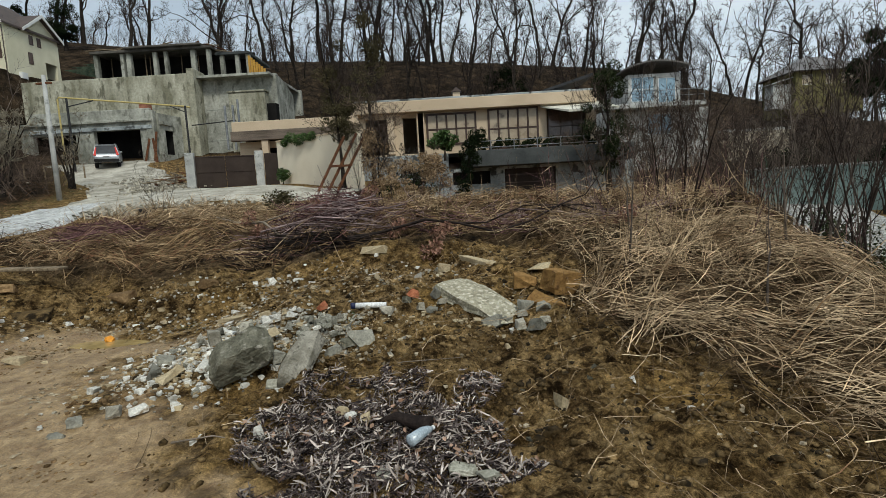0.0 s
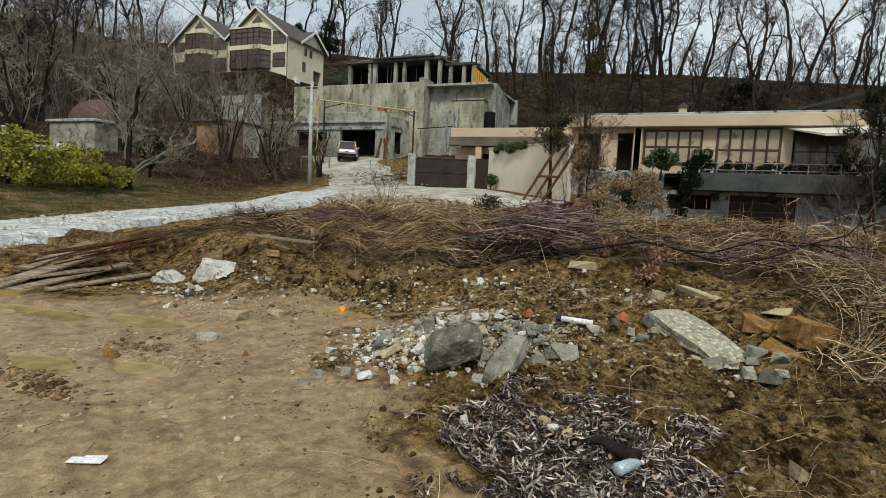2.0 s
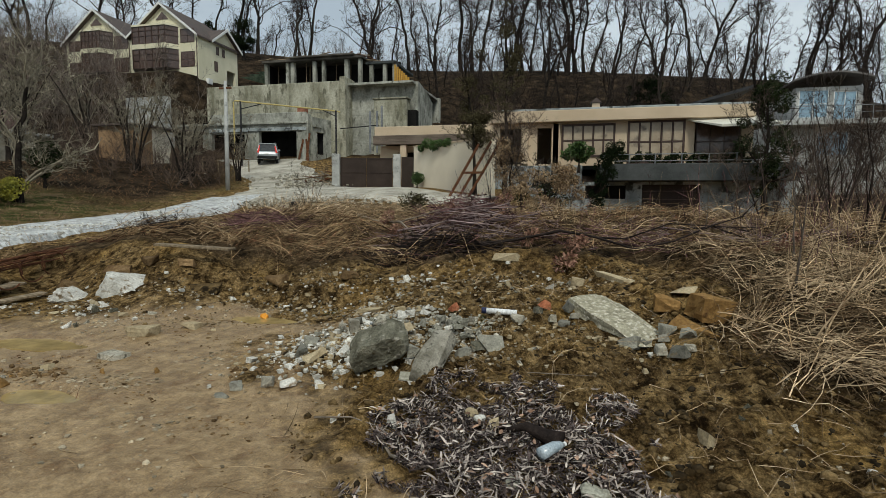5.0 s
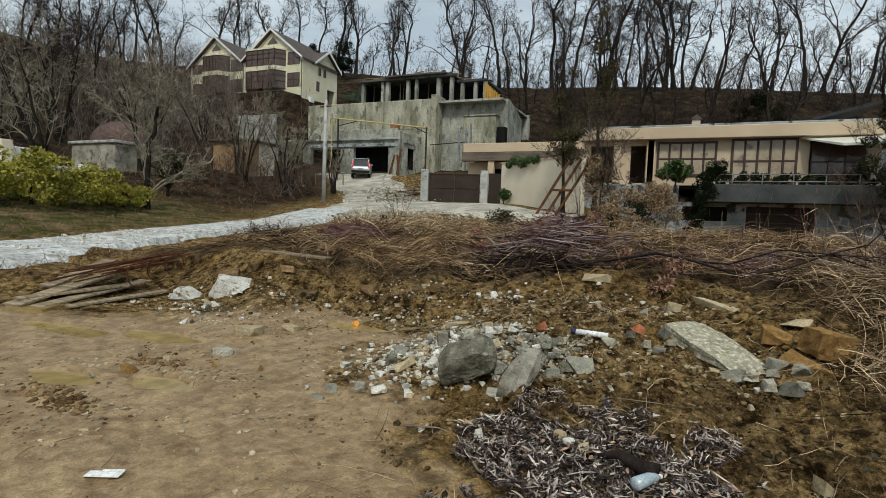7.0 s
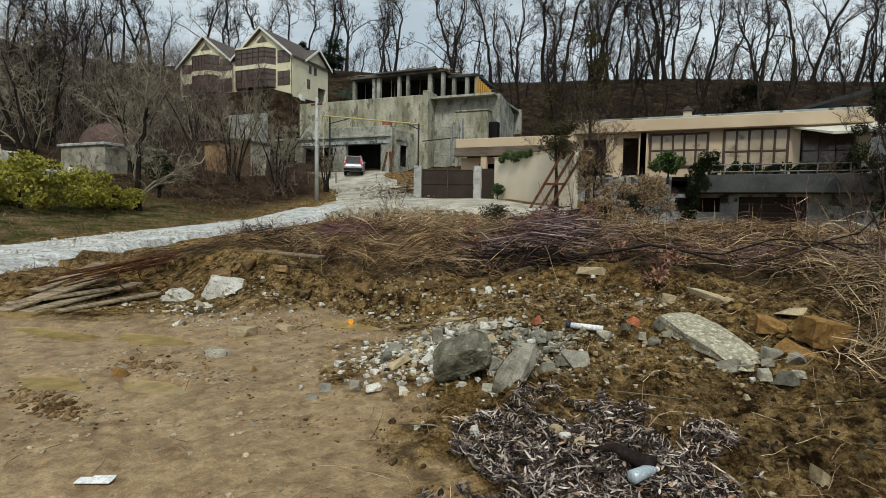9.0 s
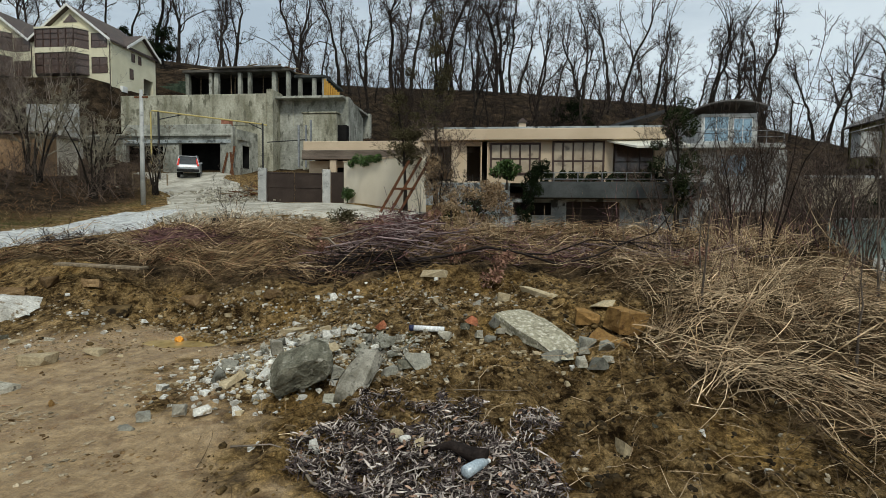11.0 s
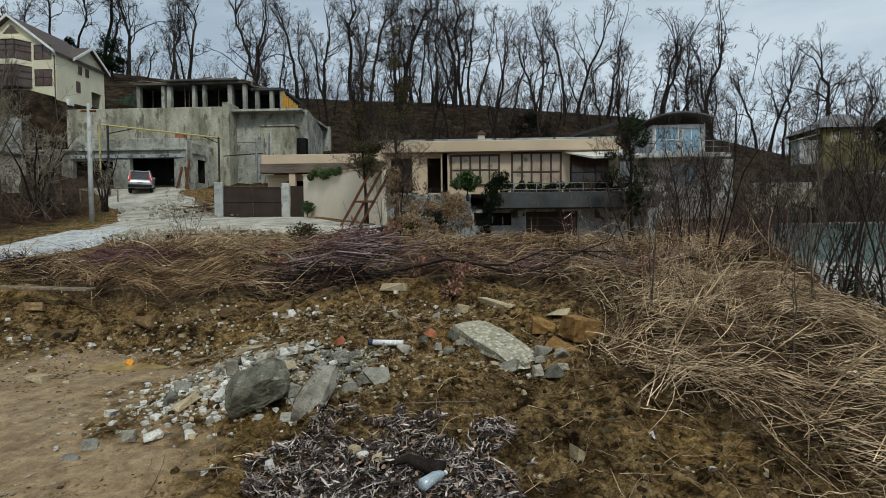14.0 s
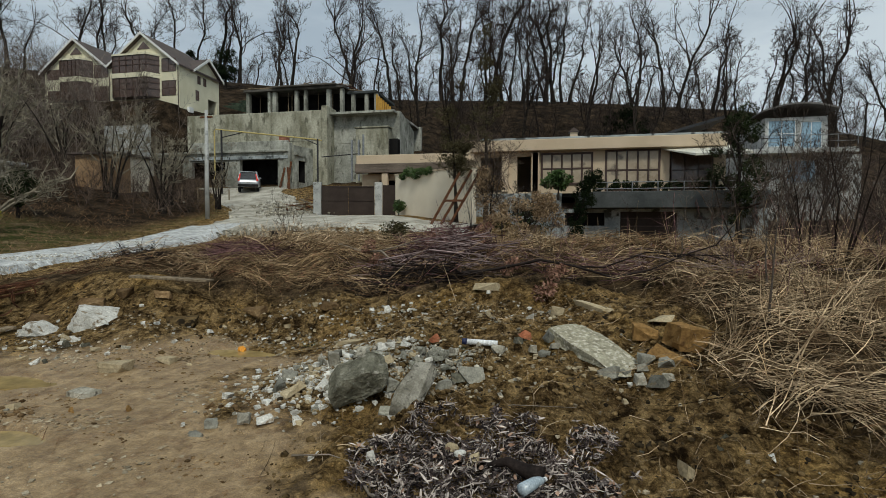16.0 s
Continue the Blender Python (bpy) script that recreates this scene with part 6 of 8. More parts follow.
stone("broken_concrete", hull(204, 0.54, 1.08, 0.15, 30, 0.42, True, 2, 0.032), M["aggregate"], rest(0.33, 5.32, 40, 17, -3, 0.0), "large broken concrete piece with exposed aggregate", "slab")
stone("sandstone_block", hull(205, 0.27, 0.2, 0.16, 18, 0.3, True, 2, 0.014), M["orangestone"], rest(0.86, 5.72, -8, 4, 0, -0.03), "orange-brown sandstone block on straw", "stone")
stone("sandstone_block", hull(206, 0.36, 0.30, 0.25, 26, 0.32, True, 2, 0.02), M["orangestone"], rest(1.16, 5.34, 20, 6, 10, 0.0), "large tilted orange-brown sandstone block", "stone")
stone("sandstone_slab", hull(207, 0.46, 0.2, 0.08, 16, 0.5, True, 2, 0.012), M["orangestone"], rest(1.02, 5.14, -22, 6, 16, -0.01), "flat rusty-brown sandstone slab", "stone")
stone("sandstone_slab", hull(208, 0.28, 0.22, 0.10, 14, 0.4), M["tanstone"], rest(1.06, 6.05, 15, -12, 6), "flat tan sandstone slab", "stone")
stone("long_stone", hull(209, 0.16, 0.66, 0.08, 18, 0.3, True, 1, 0.004), M["tanstone"], rest(0.37, 6.45, 34, 3, 5, 0.0), "long flat tan stone on the mound", "stone")
stone("small_stone", hull(210, 0.19, 0.13, 0.11, 12, 0.5), M["tanstone"], rest(-0.04, 6.5, -12), "small tan stone on a mound", "stone")
stone("small_stone", hull(211, 0.15, 0.13, 0.15, 10, 0.6), M["whitestone"], rest(-0.37, 6.15, 30), "pale angular stone on a mound", "stone")
stone("flat_stone", hull(212, 0.38, 0.2, 0.11, 14, 0.5), M["tanstone"], rest(-1.0, 7.02, -6, 0, 0, 0.0), "flat pale stone under the brushwood", "stone")
stone("square_stone", hull(213, 0.19, 0.14, 0.10, 16, 0.3, True, 1, 0.006), M["tanstone"], rest(0.82, 3.52, 24, 0, 12), "square-cut tan stone on soil", "stone")
stone("round_pebble", hull(214, 0.10, 0.085, 0.08, 90, 1.0, False, 0, 0.0, True), M["tanstone"], rest(-0.765, 3.40, 0, 0, 0, -0.07), "rounded sandy pebble on leaf litter", "pebble")
stone("white_pebble", hull(215, 0.09, 0.065, 0.055, 90, 1.0, False, 0, 0.0, True), M["whitestone"], rest(-0.69, 3.30, 20, 0, 0, -0.075), "white oval pebble on leaf litter", "pebble")
stone("grey_pebble", hull(216, 0.10, 0.08, 0.09, 14, 0.7), M["tanstone"], rest(-0.60, 3.30, 50, 0, 0, -0.055), "grey-tan stone on leaf litter", "stone")
stone("stone_chip", hull(217, 0.10, 0.03, 0.14, 10, 0.4), M["whitestone"], rest(-1.30, 3.24, 12), "upright pale stone chip on soil", "stone")
stone("white_rock", hull(218, 0.64, 0.42, 0.46, 24, 0.65, True, 2, 0.045), M["whitestone"], rest(-6.28, 5.92, 25, -10, 0, 0.12), "large white limestone rock on the berm", "rock")
stone("white_rock", hull(219, 0.5, 0.3, 0.26, 14, 0.6, True, 2, 0.03), M["whitestone"], rest(-7.05, 5.75, 40, -8, 10, 0.05), "angular white limestone rock on the berm", "rock")
stone("flat_stone", hull(220, 0.33, 0.22, 0.13, 30, 0.35, True, 2, 0.008), M["tanstone"], rest(-4.72, 4.62, 10, 0, 0, 0.03), "flat grey-brown stone in the mud", "stone")
stone("flat_stone", hull(221, 0.30, 0.18, 0.08, 30, 0.35, True, 2, 0.006), M["greystone"], rest(-4.45, 3.98, -10, 0, 0, 0.02), "flat grey stone in the mud", "stone")
stone("grey_stone", hull(222, 0.11, 0.09, 0.08, 20, 0.4, True, 1, 0.006), M["bluegrey"], rest(-2.75, 3.52, 30), "grey stone in the mud", "stone")
stone("grey_stone", hull(223, 0.15, 0.11, 0.05, 12, 0.6), M["bluegrey"], rest(-2.78, 3.38, 10), "flat grey stone in the mud", "stone")
stone("red_stone", hull(224, 0.16, 0.12, 0.08, 24, 0.6, True, 1, 0.008), M["orangestone"], rest(-4.66, 3.06, 0), "reddish-brown stone in the mud", "stone")
stone("flat_stone", hull(225, 0.22, 0.16, 0.09, 20, 0.5, True, 1, 0.006), M["tanstone"], rest(-4.40, 5.0, 0), "grey stone at the edge of the mud", "stone")
stone("dark_rock", hull(226, 0.5, 0.4, 0.2, 16, 0.6, True, 2, 0.015), M["clod"], rest(-5.2, 6.25, 15, 0, 4, 0.10), "flat dark rock jutting from the berm", "rock")

# grey stones below the broken concrete
for i, (x, y, s, mt) in enumerate(((0.42, 4.74, 0.26, "bluegrey"), (0.55, 4.86, 0.14, "bluegrey"), (0.66, 4.70, 0.17, "greystone"), (0.80, 4.64, 0.22, "bluegrey"), (0.76, 5.0, 0.20, "bluegrey"), (0.92, 4.92, 0.18, "bluegrey"), (0.58, 4.66, 0.08, "whitestone"), (0.90, 4.72, 0.14, "greystone"), (0.70, 4.84, 0.13, "greystone"), (-0.16, 5.44, 0.28, "bluegrey"), (-0.30, 5.22, 0.16, "greystone"), (-0.18, 5.16, 0.13, "bluegrey"), (-0.08, 5.30, 0.12, "greystone"), (-0.62, 5.18, 0.22, "greystone"), (-0.44, 5.30, 0.14, "boulder"))):
    stone("grey_stone", hull(240 + i, s * 0.9, s * 0.6, s * 0.5, 14, 0.4, True, 1, s * 0.04), M[mt], rest(x, y, 47 * i, (i * 13) % 20 - 10, (i * 7) % 24 - 12, 0.0), "broken grey stone beside the concrete", "stone", "grey stones by the concrete")

# rubble heap: stones that lie close together
rk = np.random.RandomState(21)
SHAPES = [hull(300 + i, 1.0, rk.uniform(0.5, 0.85), rk.uniform(0.4, 0.7), 12, 0.5) for i in range(14)]


def rubble(n, cx, cy, sx, sy, s0, s1, mats, label, group, turn=0.0, power=2.0):
    for i in range(n):
        r, a = rk.uniform(0, 1) ** 0.6, rk.uniform(0, 6.283)
        u, v = r * math.cos(a) * sx, r * math.sin(a) * sy
        x, y = cx + u * math.cos(turn) - v * math.sin(turn), cy + u * math.sin(turn) + v * math.cos(turn)
        s = s0 + (s1 - s0) * rk.uniform(0, 1) ** power
        k = mats[rk.randint(len(mats))]
        me = SHAPES[rk.randint(len(SHAPES))]
        key = me.name + k
        if key not in VARIANT:
            VARIANT[key] = me.copy()
            VARIANT[key].materials.append(M[k])
        ob = new("rubble_stone", VARIANT[key])
        heap = 0.16 * max(0.0, 1 - r) if "heap" in group else 0.0
        ob.matrix_world = pose(x, y, gz(x, y) - 0.12 * s + heap, rk.uniform(-20, 20), rk.uniform(-20, 20), rk.uniform(0, 360)) @ Matrix.Scale(s, 4)
        tagged(ob, label, "stone", group)


VARIANT = {}
rubble(112, -1.75, 4.78, 0.90, 0.52, 0.03, 0.15, ["greystone", "palecrumb", "bluegrey", "whitestone", "palecrumb", "whitestone", "tanstone"], "broken grey concrete rubble in a heap", "rubble heap", 0.2, 2.8)
rubble(46, -1.20, 4.92, 0.34, 0.24, 0.04, 0.15, ["palecrumb", "palecrumb", "greystone", "bluegrey"], "crumbling pale concrete lump in a heap", "rubble heap", 0.0, 1.6)
rubble(52, -2.30, 4.35, 0.55, 0.70, 0.025, 0.12, ["whitestone", "greystone", "bluegrey", "tanstone"], "pale stone fragment beside the heap", "scattered fragments", 0.0, 2.4)
for i, (x, y, a, b, c, turn, tilt, mt, lb) in enumerate(((-2.52, 3.62, 0.11, 0.09, 0.08, 20, 6, "greystone", "pale grey stone in the mud beside the heap"), (-2.36, 3.66, 0.14, 0.07, 0.05, 50, 0, "whitestone", "flat whitish stone in the mud beside the heap"), (-2.60, 4.28, 0.15, 0.10, 0.10, 80, 12, "bluegrey", "grey stone at the edge of the heap"), (-2.62, 4.55, 0.14, 0.12, 0.10, 10, -8, "bluegrey", "dark grey stone at the edge of the heap"), (-2.38, 4.18, 0.11, 0.24, 0.06, -28, 18, "tanstone", "pinkish split stone leaning on the heap"), (-2.12, 4.30, 0.08, 0.24, 0.07, -12, 24, "whitestone", "narrow whitish stone leaning on the heap"), (-2.22, 4.72, 0.12, 0.10, 0.14, 30, 8, "greystone", "square grey stone standing on the heap"), (-2.02, 4.95, 0.17, 0.10, 0.10, -20, 10, "greystone", "pale flat stone on the heap"), (-1.78, 5.02, 0.20, 0.12, 0.08, 30, 14, "whitestone", "pale slab fragment on the heap"), (-1.40, 4.10, 0.13, 0.09, 0.11, 10, 0, "bluegrey", "small grey block wedged beside the boulder"), (-1.42, 3.94, 0.13, 0.08, 0.06, -6, 4, "palecrumb", "small pale block under the boulder"), (-2.35, 5.45, 0.30, 0.12, 0.05, 12, 4, "tanstone", "flat tan stone behind the heap"), (-1.05, 4.42, 0.16, 0.10, 0.09, 40, 0, "bluegrey", "grey stone behind the leaning slab"), (-0.95, 4.62, 0.13, 0.11, 0.08, 15, 0, "boulder", "dark stone behind the leaning slab"))):
    stone("broken_stone", hull(700 + i, a, b, c, 18, 0.35, True, 1, 0.008), M[mt], rest(x, y, turn, tilt, -tilt * 0.5, -0.01), lb, "stone")
rubble(12, -2.6, 6.6, 2.6, 0.7, 0.05, 0.16, ["whitestone", "tanstone", "greystone"], "pale stone fragment on the soil", "scattered fragments")
rubble(40, -6.3, 5.45, 1.8, 0.6, 0.03, 0.17, ["whitestone", "tanstone", "greystone", "boulder"], "pale stone at the foot of the berm", "scattered fragments", -0.6)
rubble(14, -4.3, 3.4, 1.4, 0.6, 0.05, 0.13, ["tanstone", "orangestone", "greystone"], "stone pressed into the mud", "scattered fragments")
rubble(14, 0.6, 4.0, 1.3, 1.2, 0.04, 0.11, ["whitestone", "tanstone", "boulder"], "small stone on dark soil", "scattered fragments")
rubble(12, -11.2, 18.6, 1.4, 0.5, 0.2, 0.5, ["whitestone", "greystone"], "pale stone beside the road", "roadside stones")

# brown slabs on the berm
for i, (x, y, a, b, turn, tilt) in enumerate(((-7.0, 6.55, 0.42, 0.28, 20, 22), (-6.55, 6.75, 0.36, 0.24, -30, 18), (-5.7, 6.5, 0.30, 0.22, 10, -14), (-4.3, 6.65, 0.36, 0.24, -15, 12), (-7.6, 6.2, 0.34, 0.2, 40, 16), (-3.2, 6.75, 0.28, 0.2, 25, 10))):
    stone("brown_slab", hull(720 + i, a, b, 0.13, 18, 0.5, True, 2, 0.014), M["redclod"], rest(x, y, turn, tilt, 4, 0.02), "earth-brown stone slab jutting from the berm", "rock", "berm slabs")

# clods and grit
CUBE = np.array([(x, y, z) for x in (-0.62, 0.62) for y in (-0.62, 0.62) for z in (-0.62, 0.62)], float)
CUBE_F = np.array([(0, 1, 3, 2), (4, 6, 7, 5), (0, 4, 5, 1), (2, 3, 7, 6), (0, 2, 6, 4), (1, 5, 7, 3)])


_g = (1 + 5 ** 0.5) / 2
ICO = np.array([(-1, _g, 0), (1, _g, 0), (-1, -_g, 0), (1, -_g, 0), (0, -1, _g), (0, 1, _g), (0, -1, -_g), (0, 1, -_g), (_g, 0, -1), (_g, 0, 1), (-_g, 0, -1), (-_g, 0, 1)]) / 1.9
ICO_F = np.array([(0, 11, 5), (0, 5, 1), (0, 1, 7), (0, 7, 10), (0, 10, 11), (1, 5, 9), (5, 11, 4), (11, 10, 2), (10, 7, 6), (7, 1, 8), (3, 9, 4), (3, 4, 2), (3, 2, 6), (3, 6, 8), (3, 8, 9), (4, 9, 5), (2, 4, 11), (6, 2, 10), (8, 6, 7), (9, 8, 1)])


def lumps(name, spots, s0, s1, material, label, category, seed, flat=0.7, power=2.2, sit=0.1, rough=0.24, smooth=True):
    """Thousands of rounded, knobbly clods on the ground, in one object."""
    rng = np.random.RandomState(seed)
    n = len(spots)
    z = terr(spots[:, 0], spots[:, 1]) + fine(spots[:, 0], spots[:, 1])
    s = s0 + (s1 - s0) * rng.uniform(0, 1, n) ** power
    v = ICO[None] * (1 + rng.normal(0, rough, (n, 12, 1))) * rng.uniform(0.7, 1.25, (n, 1, 3))
    v[..., 2] *= flat
    v = v * s[:, None, None] * 0.6 + np.stack([spots[:, 0], spots[:, 1], z + s * sit], 1)[:, None]
    F = (ICO_F[None] + (np.arange(n) * 12)[:, None, None]).reshape(-1, 3)
    return tagged(new(name, np_mesh(name, v.reshape(-1, 3), F, material, smooth)), label, category, kind="stuff")


def bits(name, spots, s0, s1, material, label, category, seed, flat=0.75, power=2.5, round_off=False, sit=0.15):
    """Thousands of small angular bits on the ground, in one object."""
    rng = np.random.RandomState(seed)
    n = len(spots)
    z = terr(spots[:, 0], spots[:, 1]) + fine(spots[:, 0], spots[:, 1])
    s = s0 + (s1 - s0) * rng.uniform(0, 1, n) ** power
    v = CUBE[None] * rng.uniform(0.65, 1.3, (n, 8, 1)) + rng.normal(0, 0.14, (n, 8, 3))
    a = rng.uniform(0, 6.283, n)
    ca, sa = np.cos(a)[:, None], np.sin(a)[:, None]
    x, y = v[..., 0] * ca - v[..., 1] * sa, v[..., 0] * sa + v[..., 1] * ca
    v = np.stack([x, y, v[..., 2] * flat], -1) * s[:, None, None]
    v = v + np.stack([spots[:, 0], spots[:, 1], z + s * sit], 1)[:, None]
    F = (CUBE_F[None] + (np.arange(n) * 8)[:, None, None]).reshape(-1, 4)
    return tagged(new(name, np_mesh(name, v.reshape(-1, 3), F, material, round_off)), label, category, kind="stuff")


rb = np.random.RandomState(23)
not_mud = lambda x, y: (x > mud_edge(y) + 0.15 + 0.4 * vnoise(x, y, 0.7) + 0.35 * vnoise(x, y, 0.2)) | (y > 6.0)
lumps("soil_clods", np.concatenate([scatter(rb, 3000, -2.2, 3.0, 1.9, 6.6, not_mud), scatter(rb, 1200, -8, 2, 5.9, 7.8, not_mud), scatter(rb, 500, -8.5, -4, 5.2, 6.4)]), 0.006, 0.032, M["clod"], "loose crumbs of brown soil", "soil", 24, 0.7, 2.5)
dug_c = scatter(rb, 260, -2.2, 2.4, 1.9, 7.0, not_mud)
dug_p = dug_c[rb.randint(0, len(dug_c), 3400)] + rb.normal(size=(3400, 2)) * 0.12
dug_p = dug_p[not_mud(dug_p[:, 0], dug_p[:, 1])]
lumps("soil_lumps", np.concatenate([dug_p, scatter(rb, 900, -8.4, 1.4, 5.9, 7.4, not_mud), scatter(rb, 260, -8.4, -4.2, 4.9, 6.6), scatter(rb, 50, -3.0, -2.1, 3.9, 4.9)]), 0.012, 0.062, M["clod"], "lumps of brown dug soil", "soil", 28, 0.7, 2.6)
red_p = np.array([(-4.86, 2.42), (-4.5, 2.36), (-4.3, 2.34), (-4.7, 3.35), (-2.75, 3.95)])[rb.randint(0, 5, 340)] + rb.normal(size=(340, 2)) * np.array([0.16, 0.075])
lumps("red_clods", red_p, 0.010, 0.055, M["redclod"], "reddish-brown clods churned out of the mud", "soil", 128, 0.7, 2.0)
grit_c = np.concatenate([scatter(rb, 80, -4.6, 0.4, 5.6, 7.0), scatter(rb, 50, -3.0, -0.6, 4.2, 5.8), scatter(rb, 26, -1.5, 2.2, 2.4, 5.6), scatter(rb, 40, -8.2, -4.2, 4.9, 6.2), scatter(rb, 20, -5.5, -2.0, 2.0, 5.6)])
grit_p = grit_c[rb.randint(0, len(grit_c), 5200)] + rb.normal(size=(5200, 2)) * np.array([0.26, 0.12])
bits("grit", grit_p, 0.003, 0.026, M["gritmix"], "pale grit and small pebbles", "gravel", 25, 0.75, 4.0)
mud_c = np.array([(-4.3, 3.25), (-3.8, 3.4), (-4.9, 2.5), (-4.2, 2.35), (-5.3, 3.1), (-6.3, 2.6), (-3.4, 4.1), (-2.9, 2.9), (-5.5, 4.9)])
mud_p = mud_c[rb.randint(0, len(mud_c), 900)] + rb.normal(size=(900, 2)) * np.array([0.22, 0.1])
mud_d = scatter(rb, 70, -7.0, -1.6, 1.5, 5.4)
mud_d = mud_d[rb.randint(0, len(mud_d), 1500)] + rb.normal(size=(1500, 2)) * np.array([0.16, 0.09])
lumps("mud_clods", mud_d, 0.005, 0.034, M["redclod"], "small brown clods trodden into the mud", "soil", 129, 0.55, 3.0, 0.0)
bits("mud_crumbs", mud_p, 0.005, 0.028, M["gritmix"], "pale crumbs pressed into the mud", "gravel", 30, 0.5, 2.8, False, -0.05)
bits("pale_chips", np.concatenate([np.array([-2.2, 4.55]) + rb.normal(size=(200, 2)) * np.array([0.42, 0.32]), np.array([-2.5, 6.2]) + rb.normal(size=(120, 2)) * np.array([1.2, 0.35]), np.array([-0.2, 5.0]) + rb.normal(size=(120, 2)) * np.array([0.5, 0.3])]), 0.010, 0.048, M["tanstone"], "pale chips of broken plaster and stone", "rubble", 60, 0.7, 2.2)
bits("white_chips", np.array([-2.15, 4.5]) + rb.normal(size=(420, 2)) * np.array([0.46, 0.38]), 0.012, 0.05, M["whitestone"], "white chips of plaster among the rubble", "rubble", 62, 0.7, 2.2)
bits("berm_chips", np.concatenate([scatter(rb, 110, -8.0, -4.6, 5.0, 6.3)[:70], scatter(rb, 120, -4.4, -0.4, 5.9, 7.1)[:80]]), 0.012, 0.05, M["whitestone"], "pale stone chips strewn over the berm", "rubble", 63, 0.7, 2.4)
lumps("crushed_rubble", np.concatenate([np.array([-1.7, 4.85]) + rb.normal(size=(1300, 2)) * np.array([0.46, 0.26]), np.array([-2.2, 4.45]) + rb.normal(size=(500, 2)) * np.array([0.34, 0.3]), np.array([-1.2, 5.0]) + rb.normal(size=(260, 2)) * np.array([0.22, 0.16]), np.array([-2.0, 6.2]) + rb.normal(size=(420, 2)) * np.array([1.0, 0.35])]), 0.008, 0.042, M["greystone"], "crushed pale concrete crumbs in the heap", "rubble", 29, 0.8, 2.0, 0.15, 0.3, False)
bits("road_stones", np.stack([road_x(yy := rb.uniform(-2, 22, 3200)) + rb.uniform(-1.7, 0.7, 3200), yy], 1), 0.015, 0.05, M["whitestone"], "loose white crushed stones on the road", "gravel", 26)
bits("lane_stones", np.stack([path_x(yy := rb.uniform(5, 24, 2200)) + rb.uniform(-1.5, 0.7, 2200), yy], 1), 0.015, 0.05, M["whitestone"], "loose white crushed stones on the lane", "gravel", 27)
drive_p = np.concatenate([np.array([-16.2, 30.5]) + rb.normal(size=(420, 2)) * np.array([0.9, 1.8]), np.array([-12.0, 21.0]) + rb.normal(size=(420, 2)) * np.array([2.0, 0.5]), np.array([-18.5, 33.0]) + rb.normal(size=(260, 2)) * np.array([2.0, 1.8])])
bits("drive_stones", drive_p, 0.03, 0.16, M["greystone"], "loose grey stones strewn over the drive", "gravel", 127, 0.7, 2.5)
bpy.data.objects["drive_stones"].location.z = 0.14
for nm in ("road_stones", "lane_stones"):
    bpy.data.objects[nm].location.z = 0.14


# ---- dry grass ----
def straws(name, spots, dirs, L0, L1, r0, r1, arch, pile, material, label, category, seed, K=5, spread=0.5, flat=False, curl=0.75):
    """Bent straws lying over one another; dirs: main direction (x, y) by place."""
    rng = np.random.RandomState(seed)
    n = len(spots)
    L = rng.uniform(L0, L1, n)
    ang = np.arctan2(dirs[:, 1], dirs[:, 0]) + rng.normal(0, spread, n)
    up = rng.normal(0.06, 0.16, n)
    lift = np.abs(rng.normal(0, 1, n)) * pile
    bend = rng.normal(0, curl, n)
    ar = rng.uniform(0.2, 1, n) * arch
    P = []
    for k in range(K):
        s = k / (K - 1)
        a = ang + bend * s
        x = spots[:, 0] + np.cos(ang + bend * s * 0.5) * L * s
        y = spots[:, 1] + np.sin(ang + bend * s * 0.5) * L * s
        z = terr(x, y) + fine(x, y) + 0.008 + lift + ar * 4 * s * (1 - s) * L + up * L * s * 0.6
        P.append(np.stack([x, y, np.maximum(z, terr(x, y) + fine(x, y) + 0.004)], 1))
    P = np.stack(P, 1)
    R = rng.uniform(r0, r1, n)[:, None] * np.linspace(1, 0.45, K)[None]
    V, F = ribbons(P, R, seed) if flat else tubes(P, R, 3)
    return tagged(new(name, np_mesh(name, V, F, material)), label, category, kind="stuff")


def tussocks(rng, spots, per, sx, sy, aim, turn):
    """Places and directions of blades that lie in bundles: per blades about each spot."""
    k = np.repeat(np.arange(len(spots)), per)
    a = aim[k] + rng.normal(0, 0.3, len(k))
    q = rng.normal(size=(len(k), 2)) * np.array([sx, sy])
    a = a + turn * q[:, 1] / sy
    p = spots[k] + np.stack([q[:, 0] * np.cos(aim[k]) - q[:, 1] * np.sin(aim[k]), q[:, 0] * np.sin(aim[k]) + q[:, 1] * np.cos(aim[k])], 1)
    return p, np.stack([np.cos(a), np.sin(a)], 1)


rg = np.random.RandomState(31)
heap_edge = lambda y: lerp(y, [2, 2.6, 3.2, 4.1, 4.5, 6, 9], [2.75, 2.45, 2.25, 1.75, 1.15, 1.45, 0.9])
right_of = lambda x, y: (x > heap_edge(y) + 0.25 * vnoise(x, y, 0.5)) & (x < path_x(y) - 1.6)
flow = lambda p: np.stack([np.ones(len(p)), -0.25 + 0.9 * vnoise(p[:, 0], p[:, 1], 0.8) + 0.8 * vnoise(p[:, 0], p[:, 1], 0.3)], 1)
hub = scatter(rg, 150, 0.9, 7.0, 2.0, 8.2, lambda x, y: right_of(x - 0.1, y))
fl = flow(hub)
sp, bund = tussocks(rg, hub, 21, 0.20, 0.08, np.arctan2(fl[:, 1], fl[:, 0]) + rg.normal(0, 0.5, len(hub)), 0.25)
